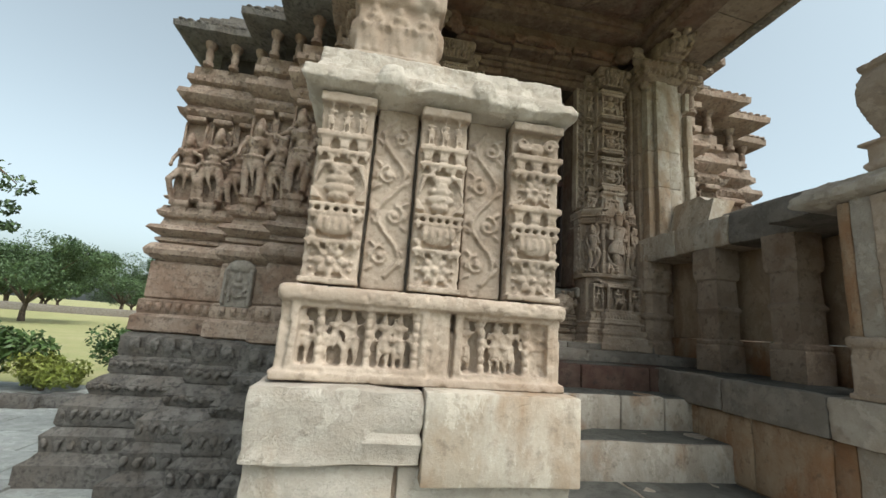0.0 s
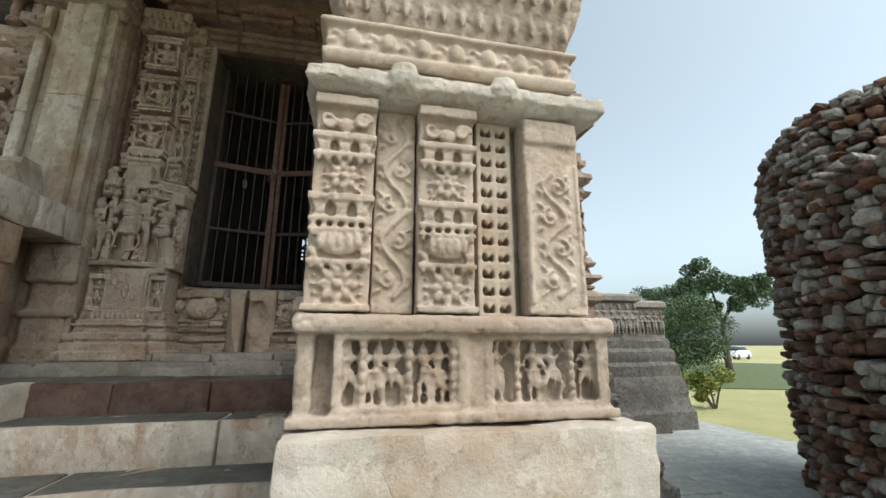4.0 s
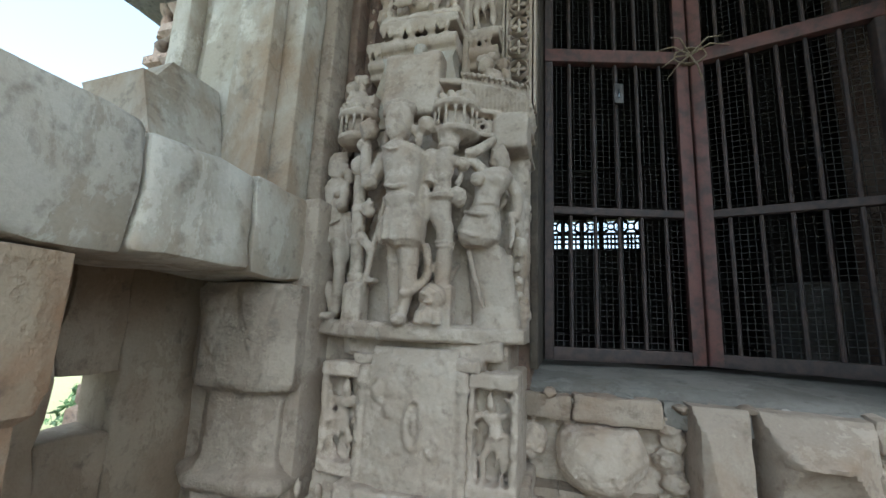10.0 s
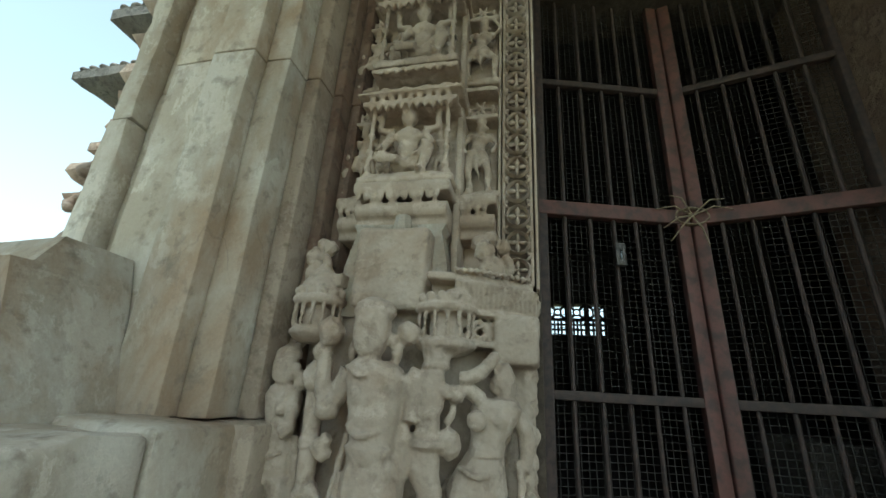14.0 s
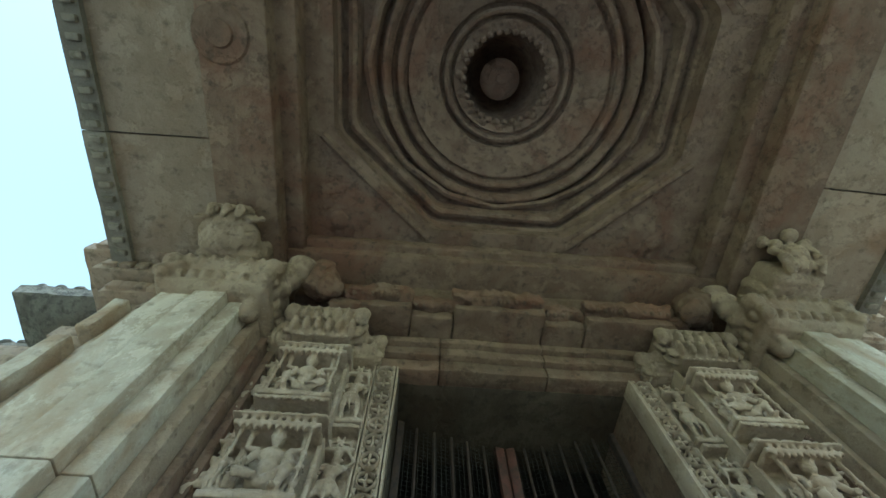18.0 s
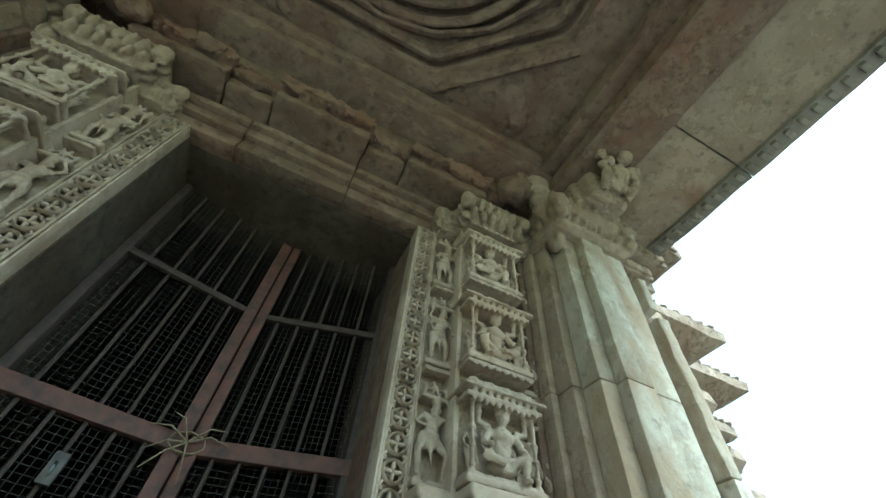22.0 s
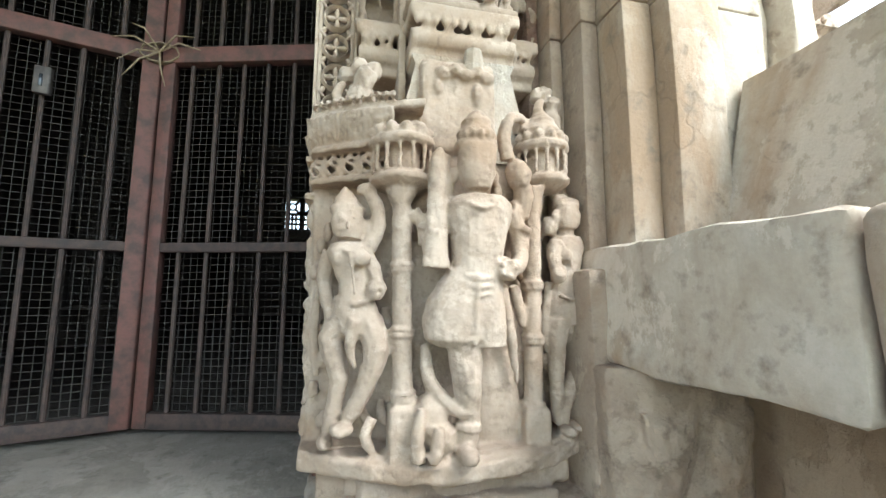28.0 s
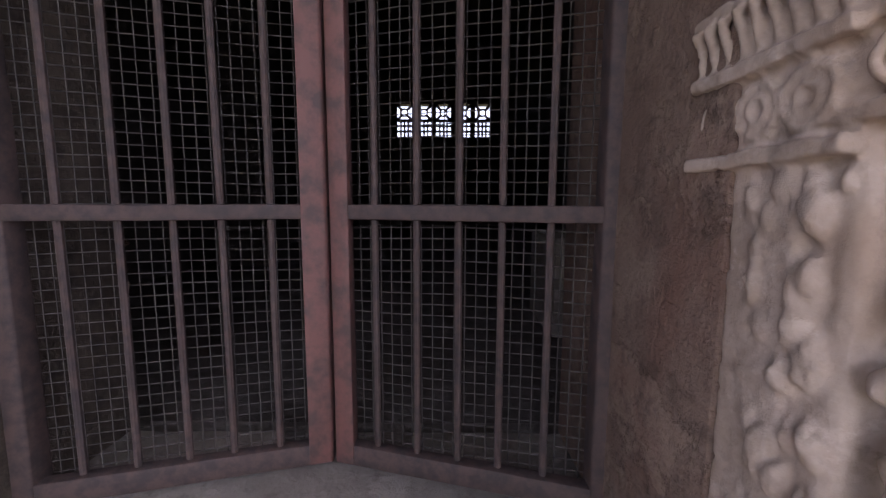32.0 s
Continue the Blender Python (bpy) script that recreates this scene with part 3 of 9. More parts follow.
def seated(g, x, y, z, h, crown=1.0, mir=1, lvl=2, out=1.0):
    """A carved figure seated with one leg folded, facing -y."""
    def P(u, d, w):
        return (x + mir * u * h, y - d * h * out, z + w * h)

    def e(u, d, w, a, b, c):
        g.ell(P(u, d, w), (a * h, b * h * out, c * h), None, lvl)

    e(0, 0.05, 0.10, 0.20, 0.13, 0.09)
    g.tube([P(0.08, 0.10, 0.13), P(0.30, 0.18, 0.17), P(0.05, 0.22, 0.09)], [0.085 * h, 0.075 * h, 0.05 * h], 8)
    g.tube([P(-0.08, 0.10, 0.14), P(-0.26, 0.20, 0.22), P(-0.20, 0.20, -0.04)], [0.085 * h, 0.075 * h, 0.05 * h], 8)
    e(-0.19, 0.25, -0.05, 0.05, 0.09, 0.035)
    e(0, 0.06, 0.30, 0.13, 0.10, 0.14)
    e(0, 0.08, 0.46, 0.165, 0.11, 0.11)
    e(0, 0.11, 0.69, 0.10, 0.10, 0.115)
    if crown:
        for w, r in ((0.79, 0.105), (0.85, 0.085), (0.90, 0.06), (0.96, 0.035)):
            e(0, 0.09, w, r, r, 0.04)
    for k in (-1, 1):
        g.tube([P(k * 0.17, 0.07, 0.51), P(k * 0.27, 0.12, 0.33), P(k * 0.20, 0.24, 0.26)], [0.055 * h, 0.05 * h, 0.042 * h], 8)
        g.tube([P(k * 0.17, 0.07, 0.53), P(k * 0.33, 0.08, 0.56), P(k * 0.33, 0.12, 0.78)], [0.055 * h, 0.046 * h, 0.042 * h], 8)
        e(k * 0.33, 0.12, 0.82, 0.06, 0.05, 0.06)


def blossom(g, x, y, z, r, n=8, out=0.02):
    for k in range(n):
        a = 2 * math.pi * k / n
        g.ell((x + 0.62 * r * math.cos(a), y - out * 0.5, z + 0.62 * r * math.sin(a)), (0.36 * r, out, 0.2 * r), (0, -math.degrees(a), 0), 1)
    g.ell((x, y - out * 0.8, z), (0.3 * r, out, 0.3 * r), None, 1)


def scroll(g, x, y, z, r, turn=1, rad=0.006, start=0.0, turns=1.4):
    pts = []
    k = 16
    for i in range(k + 1):
        a = start + turn * 2 * math.pi * turns * i / k
        rr = r * (1 - 0.8 * i / k)
        pts.append((x + rr * math.cos(a), y, z + rr * math.sin(a)))
    g.tube(pts, [rad * (1 - 0.4 * i / k) for i in range(k + 1)], 6)


def vine(g, x, y, z0, z1, w, rad=0.007):
    """A wavy stem with curled tendrils and leaves up a narrow strip."""
    n = max(4, int((z1 - z0) / (w * 0.92)))
    pts = []
    for i in range(n * 8 + 1):
        t = i / (n * 8)
        pts.append((x + 0.30 * w * math.sin(math.pi * n * t), y - 0.004, z0 + (z1 - z0) * t))
    g.tube(pts, rad, 6)
    for k in range(n):
        zc = z0 + (z1 - z0) * (k + 0.5) / n
        sgn = -1 if k % 2 == 0 else 1
        scroll(g, x + sgn * 0.12 * w, y - 0.005, zc, 0.25 * w, -sgn, rad * 0.9, math.pi / 2, 1.3)
        g.ell((x + sgn * 0.12 * w, y - 0.007, zc), (0.08 * w, 0.010, 0.08 * w), None, 1)
        for a, b, s in ((-0.36, 0.12, 35), (-0.38, -0.16, -30), (0.36, 0.30, 50), (0.36, -0.30, -50), (0.40, 0.0, 0)):
            g.ell((x + sgn * a * w, y - 0.004, zc + b * w), (0.045 * w, 0.007, 0.12 * w), (0, sgn * s, 0), 1)


# ---- pedestals at the head of the plinths ----
def carved_pilaster(g, x0, x1, yf, z0, z1, v):
    """Carved pilaster in sunk relief: flower panel, half lotus, vase, block bands and a top panel."""
    xc, w, h = (x0 + x1) / 2, x1 - x0, z1 - z0
    yb = yf + 0.022
    g.box(x0, x1, yb, yf + 0.14, z0, z1, 0.004, 0.2, 0.0)

    def Z(t):
        return z0 + t * h

    def band(a, b, out=0.0, wide=0.0):
        g.box(x0 - wide, x1 + wide, yf - out, yf + 0.06, Z(a), Z(b), 0.003, 1, 0)
        if a > 0.1 and b < 0.9:  # hanging tongues under each band
            for k in range(6):
                g.ell((x0 + (k + 0.5) * w / 6, yf + 0.006, Z(a) - 0.006), (0.052 * w, 0.010, 0.010), None, 1)

    def blocks(a, b, n):
        for k in range(n):
            g.box(x0 + (k + 0.22) * w / n, x0 + (k + 0.78) * w / n, yf - 0.002, yf + 0.05, Z(a), Z(b), 0.003, 1, 0)

    def e(u, t, a, b, rot=None, d=0.016, lvl=2):
        g.ell((xc + u * w, yf + 0.013, Z(t)), (a * w, d, b * h), rot, lvl)

    def flower(t, r):
        for k in range(8):
            an = k * math.pi / 4
            g.ell((xc + 0.52 * r * math.cos(an), yf + 0.016, Z(t) + 0.52 * r * math.sin(an)), (0.27 * r, 0.012, 0.19 * r), (0, -math.degrees(an), 0), 2)
        for k in range(4):
            an = math.pi / 4 + k * math.pi / 2
            g.ell((xc + 1.12 * r * math.cos(an), yf + 0.012, Z(t) + 1.05 * r * math.sin(an)), (0.22 * r, 0.015, 0.11 * r), (0, -math.degrees(an), 0), 1)
        g.ell((xc, yf + 0.012, Z(t)), (0.2 * r, 0.016, 0.2 * r), None, 2)
        for k in range(16):
            an = k * math.pi / 8
            g.ell((xc + 0.92 * r * math.cos(an), yf + 0.018, Z(t) + 0.92 * r * math.sin(an)), (0.09 * r, 0.012, 0.09 * r), None, 1)

    def bowl(t):
        e(0, t, 0.40, 0.062)
        band(t + 0.045, t + 0.062, 0.003)
        for k in range(5):
            g.ell((xc + (k - 2) * 0.145 * w, yf + 0.002, Z(t) + 0.004 * h), (0.055 * w, 0.010, 0.045 * h), None, 1)
        for k in (-1, 1):
            e(k * 0.40, t - 0.05, 0.07, 0.03, (0, 40 * k, 0))

    def vase(t):
        for r, dz in ((0.21, -0.078), (0.30, -0.035), (0.26, 0.012), (0.15, 0.045), (0.24, 0.072)):
            e(0, t + dz, r, 0.03)
        for k in (-1, 1):
            g.tube([(xc + k * 0.16 * w, yf + 0.006, Z(t + 0.095)), (xc + k * 0.36 * w, yf + 0.006, Z(t + 0.085)), (xc + k * 0.46 * w, yf + 0.008, Z(t - 0.02))], [0.007, 0.013, 0.004], 6)
            g.add([(xc + k * 0.5 * w, yf + 0.002, Z(t - 0.10)), (xc + k * 0.30 * w, yf + 0.002, Z(t - 0.10)), (xc + k * 0.5 * w, yf + 0.002, Z(t - 0.03)), (xc + k * 0.5 * w, yf + 0.03, Z(t - 0.10)), (xc + k * 0.30 * w, yf + 0.03, Z(t - 0.10)), (xc + k * 0.5 * w, yf + 0.03, Z(t - 0.03))], [(0, 1, 2), (3, 5, 4), (0, 3, 4, 1), (1, 4, 5, 2), (2, 5, 3, 0)])
            e(k * 0.2, t + 0.12, 0.1, 0.018, (0, 25 * k, 0), lvl=1)

    band(0.0, 0.03, 0.008, 0.003)
    flower(0.115, 0.40 * w)
    band(0.20, 0.222, 0.003)
    bowl(0.30)
    if v == 0:
        band(0.385, 0.405, 0.004)
        vase(0.525)
        band(0.665, 0.69, 0.004)
        blocks(0.70, 0.745, 3)
        band(0.755, 0.785, 0.008, 0.003)
        for k in (-1, 0, 1):
            standing(g, xc + k * 0.29 * w, yf + 0.012, Z(0.79), 0.155 * h, 0.02 * k, "down", 1, lvl=1, out=0.8)
    else:
        band(0.385, 0.41, 0.004)
        blocks(0.425, 0.47, 3)
        band(0.48, 0.515, 0.008, 0.004)
        flower(0.605, 0.34 * w)
        band(0.69, 0.715, 0.004)
        blocks(0.725, 0.765, 3)
        band(0.775, 0.81, 0.008, 0.004)
        e(0, 0.855, 0.16, 0.04)
        for k in (-1, 1):
            scroll(g, xc + k * 0.28 * w, yf + 0.004, Z(0.875), 0.15 * w, k, 0.009)
    band(0.945, 1.0, 0.010, 0.004)


def frieze_panel(g, x0, x1, yf, z0, z1, n, seed):
    """A framed row of little figures between turned colonnettes."""
    rr = random.Random(seed)
    h = z1 - z0
    g.box(x0, x1, yf + 0.055, yf + 0.12, z0, z1, 0.004, 1, 0)
    g.box(x0, x1, yf, yf + 0.06, z0, z0 + 0.09 * h, 0.005, 1, 0)
    g.box(x0, x1, yf, yf + 0.06, z1 - 0.1 * h, z1, 0.005, 1, 0)
    for x in (x0 + 0.012, x1 - 0.012):
        g.box(x - 0.012, x + 0.012, yf, yf + 0.06, z0, z1, 0.004, 1, 0)
    step = (x1 - x0 - 0.03) / n
    for k in range(n):
        xc = x0 + 0.015 + (k + 0.5) * step
        if k % 3 == 1:
            for dz in range(6):
                g.ell((xc, yf + 0.022, z0 + h * (0.15 + 0.14 * dz)), (0.015, 0.02, 0.014 if dz % 2 else 0.02), None, 1)
            g.tube([(xc, yf + 0.022, z0 + 0.05 * h), (xc, yf + 0.022, z1 - 0.05 * h)], 0.011, 6)
        else:
            standing(g, xc, yf + 0.042, z0 + 0.09 * h, 0.82 * h, rr.uniform(-0.05, 0.05), rr.choice(["down", "dance", "four"]), 1, bent=rr.choice([0, 0, 0.8]), lvl=1)


def ghat_cushion(g, cx, cy, hx, hy, z0, z1):
    """The bulging leaf-ribbed cushion over a pedestal."""
    h = z1 - z0
    prof = [(0.80, 0), (0.86, 0.05), (0.93, 0.25), (0.985, 0.45), (1.0, 0.62), (0.98, 0.78), (0.93, 0.88), (0.96, 0.90), (0.97, 0.97), (0.90, 1.0)]
    g.tower(cx, cy, [(hx - (1 - s) * 0.42, hy - (1 - s) * 0.30, z0 + t * h) for s, t in prof], 4, 0.004)
    n = 13
    for k in range(n):
        x = cx - hx * 0.9 + 1.8 * hx * (k + 0.5) / n
        for s, t, l in ((0.90, 0.25, 0.2), (0.985, 0.52, 0.22)):
            y = cy - hy + (1 - s) * 0.30
            g.ell((x, y - 0.001, z0 + t * h), (0.016, 0.016, l * h), (-14, 0, 0), 1)
            g.ell((x + 0.03, y + 0.002, z0 + (t + 0.06) * h), (0.010, 0.013, 0.6 * l * h), (-10, 12, 0), 1)
        g.ell((x, cy - hy + 0.02, z0 + 0.83 * h), (0.021, 0.018, 0.09 * h), None, 1)


def pedestal(side):
    """A carved seat-back pedestal with figured frieze, pilasters, cornice and the pillar stump on it."""
    cream = side > 0
    t = thing("carved_pedestal", "carved cream limestone pedestal with figure frieze, standing on the stair plinth", "pedestal", (mx(2.44, side), 1.45, 1.356), "pedestals at the porch corners")
    if side > 0:
        bx0, bx1, ux0, ux1 = 2.03, 2.875, 2.035, 2.825
    else:
        bx0, bx1, ux0, ux1 = -0.30, 0.545, -0.265, 0.535
    cx, w = (bx0 + bx1) / 2, bx1 - bx0
    yf = 1.225
    # frieze block
    g = Geo().box(bx0, bx1, yf + 0.06, 1.70 if side < 0 else 1.50, 1.358, 1.60, 0.008, 0.2, 0.0)
    g.box(bx0 - 0.01, bx1 + 0.01, yf - 0.02, 1.71 if side < 0 else 1.51, 1.358, 1.385, 0.006, 1, 0)
    g.box(bx0 - 0.012, bx1 + 0.012, yf - 0.028, 1.71 if side < 0 else 1.51, 1.575, 1.625, 0.016, 1, 0)
    m0 = bx0 + 0.53 * w
    for xa, xb in ((bx0, bx0 + 0.045), (m0 - 0.03, m0 + 0.045), (bx1 - 0.035, bx1)):
        g.box(xa, xb, yf, 1.4, 1.37, 1.59, 0.008, 0.08, 0.004)
    frieze_panel(g, bx0 + (0.09 if side > 0 else 0.03), m0 - 0.02, yf - 0.012, 1.385, 1.58, 8, 3 + side)
    frieze_panel(g, m0 + (0.03 if side > 0 else 0.06), bx1 - 0.02, yf - 0.004, 1.385, 1.58, 6, 9 + side)
    if side < 0:
        g.box(m0 - 0.03, m0 + 0.05, yf + 0.0, yf + 0.1, 1.37, 1.6, 0.02, 0.1, 0.01)
    if side < 0:
        q = Geo()
        frieze_panel(q, 0.0, 0.27, 0.0, 1.385, 1.58, 5, 17)
        g.add([(bx1 + 0.012 - y, 1.25 + x, z) for x, y, z in q.v], [f[::-1] for f in q.f])
    part("figure_frieze", carve(g, "figure_frieze", CARVED, 0.0052, 0.0016, 26, 0, 0.005), t, "frieze block of small carved figures between colonnettes")
    # body
    g = Geo().box(ux0 + 0.01, ux1 - 0.01, yf + 0.10, 1.50 if side < 0 else 1.448, 1.62, 2.245, 0.01, 0.12, 0.004)
    part("body", g.mesh("body", CREAM), t)
    yb = 1.505 if side > 0 else 1.705
    g = Geo().box(ux0 + 0.015, ux1 - 0.015, 1.45 if side > 0 else 1.503, yb, 1.60, 2.235, 0.012, 0.12, 0.005)
    part("body", g.mesh("body", OCHRE), t, "ochre inner-face block")
    xi0, xi1 = (ux0 - 0.006, ux0 + 0.03) if side > 0 else (ux1 - 0.03, ux1 + 0.006)
    for z0, z1 in ((1.62, 1.78), (1.80, 1.95), (1.97, 2.12)) if side < 0 else ():
        part("side_panel", Geo().box(xi0, xi1, 1.545, 1.695, z0, z1, 0.006, 0.1, 0.003).mesh("side_panel", REDDISH), t, "reddish inset panel")
    for z, o in ((2.115, 0.005), (1.79, 0.004), (1.96, 0.004)) if side < 0 else ():
        part("side_moulding", Geo().box(xi0 - o, xi1 + o, 1.53, 1.71, z - 0.014, z + 0.014, 0.005, 1, 0.002).mesh("side_moulding", OCHRE), t)
    # pilasters and strips
    if side > 0:
        cuts = [(ux0, ux0 + 0.165, "pil", 1), (ux0 + 0.17, ux0 + 0.285, "vine", 0), (ux0 + 0.29, ux0 + 0.455, "pil", 1), (ux0 + 0.475, ux0 + 0.585, "lattice", 0), (ux0 + 0.61, ux1, "plainvine", 0)]
    else:
        cuts = [(ux0, ux0 + 0.165, "pil", 0), (ux0 + 0.175, ux0 + 0.31, "vine", 0), (ux0 + 0.32, ux0 + 0.475, "pil", 0), (ux0 + 0.485, ux0 + 0.62, "vine", 0), (ux0 + 0.63, ux1, "pil", 1)]
    for a, b, what, v in cuts:
        g = Geo()
        if what == "pil":
            carved_pilaster(g, a, b, yf - 0.005, 1.63, 2.235, v)
            part("pilaster", carve(g, "pilaster", CARVED, 0.0046, 0.0013, 30, 0, 0.0035), t, "pilaster carved with vase, lotus and flower")
        elif what in ("vine", "plainvine"):
            yy = yf + 0.05 if what == "vine" else yf + 0.004
            g.box(a, b, yy, yy + 0.08, 1.63, 2.24, 0.004, 1, 0.0)
            z0, z1 = (1.67, 2.20) if what == "vine" else (1.68, 2.06)
            vine(g, (a + b) / 2, yy - 0.001, z0, z1, (b - a) * (0.95 if what == "vine" else 0.66), 0.0066)
            if what == "plainvine":
                for k in (-1, 1):
                    g.box((a + b) / 2 + k * 0.08 - 0.006, (a + b) / 2 + k * 0.08 + 0.006, yy - 0.006, yy + 0.03, 1.66, 2.09, 0.003, 1, 0)
                g.box(a, b, yy - 0.012, yy + 0.05, 2.15, 2.235, 0.01, 1, 0)
            part("vine_strip", carve(g, "vine_strip", CARVED, 0.0046, 0.0013, 30, 0, 0.0035), t, "strip carved with a curling vine")
        else:
            yy = yf + 0.05
            g.box(a, b, yy + 0.045, yy + 0.09, 1.63, 2.24, 0.004, 1, 0.0)
            n = 12
            hh = 0.60 / n
            for x in (a + 0.006, (a + b) / 2, b - 0.006):
                g.box(x - 0.007, x + 0.007, yy, yy + 0.06, 1.63, 2.235, 0.002, 1, 0)
            for i in range(n + 1):
                z = 1.63 + i * hh
                g.box(a, b, yy, yy + 0.06, z - 0.006, z + 0.006, 0.002, 1, 0)
                for j in (0.27, 0.73):  # hanging teeth that leave two small triangles
                    xc = a + (b - a) * j
                    q = [(xc - 0.024, z), (xc + 0.024, z), (xc + (0.004 if j < 0.5 else -0.004), z - 0.034)]
                    if i:
                        g.add([(u, yy + 0.002, v_) for u, v_ in q] + [(u, yy + 0.05, v_) for u, v_ in q], [(0, 2, 1), (3, 4, 5), (0, 1, 4, 3), (1, 2, 5, 4), (2, 0, 3, 5)])
            part("lattice_strip", carve(g, "lattice_strip", CARVED, 0.0042, 0.0005, 18, 0), t, "strip pierced with rows of small triangles")
    # cornice
    top = 2.345 if side > 0 else 2.40
    g = Geo()
    hy, cy = (0.33, 1.52) if side < 0 else (0.24, 1.43)
    ex = (w / 2 + 0.025)
    prof = [(ex - 0.07, hy - 0.07, 2.232), (ex - 0.015, hy - 0.01, 2.245), (ex + 0.005, hy + 0.015, 2.262), (ex, hy + 0.01, 2.30), (ex - 0.03, hy - 0.03, 2.325), (ex - 0.035, hy - 0.04, top)]
    g.tower(cx, cy, prof, 18, 0.010, 14.0)
    for k in (-1, 1):
        g.lathe((cx + k * 0.15 - 0.03, cy - hy - 0.004, 2.30), [(0.001, -0.05), (0.035, -0.04), (0.05, -0.01), (0.035, 0.03), (0.001, 0.04)], 10, 1, 0.6)
    for k in range(9):
        x = cx - ex + 0.07 + k * (2 * ex - 0.14) / 8
        g.box(x - 0.03, x + 0.03, cy - hy + 0.02, cy - hy + 0.05, 2.31, 2.33, 0.006, 1, 0.003)
    part("cornice", carve(g, "cornice", CREAM, 0.0065, 0.003, 16, 0, 0.004), t, "chipped overhanging cornice slab")
    if side > 0:
        g = Geo()
        g.tower(cx - 0.02, 1.285, [(0.385, 0.075, 2.34), (0.395, 0.085, 2.36), (0.395, 0.085, 2.375), (0.385, 0.07, 2.38), (0.385, 0.07, 2.455), (0.405, 0.09, 2.46), (0.405, 0.09, 2.475), (0.37, 0.065, 2.48)], 4, 0.003)
        for k in range(15):
            x = cx - 0.41 + 0.78 * (k + 0.5) / 15
            if k % 2:
                g.lathe((x, 1.207, 2.417), [(0.001, -0.03), (0.018, -0.02), (0.022, 0.0), (0.018, 0.02), (0.001, 0.03)], 8, 1, 0.7)
            else:
                for s in (-1, 1):
                    g.ell((x + s * 0.009, 1.214, 2.417 + s * 0.012), (0.02, 0.014, 0.011), (0, 30 * s, 0), 1)
        part("bead_band", carve(g, "bead_band", CARVED, 0.006, 0.001), t, "band of carved discs and lozenges")
        g = Geo()
        ghat_cushion(g, cx - 0.005, 1.272, 0.42, 0.092, 2.475, 2.86)
        part("cushion", carve(g, "cushion", CARVED, 0.0056, 0.0016, 26, 0, 0.005), t, "bulging cushion carved with overlapping leaves")
    # pillar stump
    sx, sy = (2.625, 1.33) if side > 0 else (-0.055, 1.45)
    zb = 2.85 if side > 0 else 2.395
    p = thing("porch_pillar", "slender carved cream stone pillar between pedestal and porch beam", "pillar", (sx, sy, zb), "front pillars of the porch")
    hw = 0.135 if side > 0 else 0.165
    g = Geo()
    z = zb
    while z < 4.28:
        g.tower(sx, sy, [(hw, hw, z), (hw, hw, z + 0.05), (hw - 0.02, hw - 0.02, z + 0.06), (hw - 0.02, hw - 0.02, z + 0.25), (hw, hw, z + 0.26), (hw, hw, z + 0.32)], 2, 0.003)
        for k in (-1, 0, 1):
            standing(g, sx + k * 0.09, sy - hw + 0.03, z + 0.07, 0.19, 0.02 * k, "down", 1, lvl=1)
            g.ell((sx + k * 0.1, sy - hw, z + 0.29), (0.035, 0.02, 0.022), None, 1)
            for q in (-1, 1):
                g.ell((sx + q * (hw - 0.01), sy + k * 0.1, z + 0.16), (0.02, 0.035, 0.07), None, 1)
        z += 0.32
        hw -= 0.008
    part("shaft", carve(g, "shaft", CARVED, 0.0085, 0.001), p)
    g = Geo().tower(sx, sy, [(hw, hw, z - 0.01), (hw + 0.10, hw + 0.06, z + 0.06), (hw + 0.12, hw + 0.08, 4.52)], 3, 0.004)
    part("capital", g.mesh("capital", CREAM), p)


pedestal(1)
pedestal(-1)


# ---- balustrades along the sides of the porch ----
def baluster(cx, cy, z0, z1, hx, hy, mat, seed):
    """A squat chamfered seat-back post with two roll mouldings."""
    h = z1 - z0
    g = Geo()
    w = [(1.06, 0.0), (1.06, 0.20), (0.98, 0.215), (1.04, 0.225), (1.04, 0.245), (0.90, 0.26), (0.90, 0.46), (0.94, 0.47), (1.02, 0.485), (1.02, 0.505), (0.90, 0.525), (0.86, 0.73), (0.98, 0.745), (1.0, 0.765), (1.04, 0.78), (1.04, 1.0)]
    g.tower(cx, cy, [(hx * s, hy * s, z0 + t * h) for s, t in w], 4, 0.007, 7.0)
    return g.mesh("post", mat, 30)


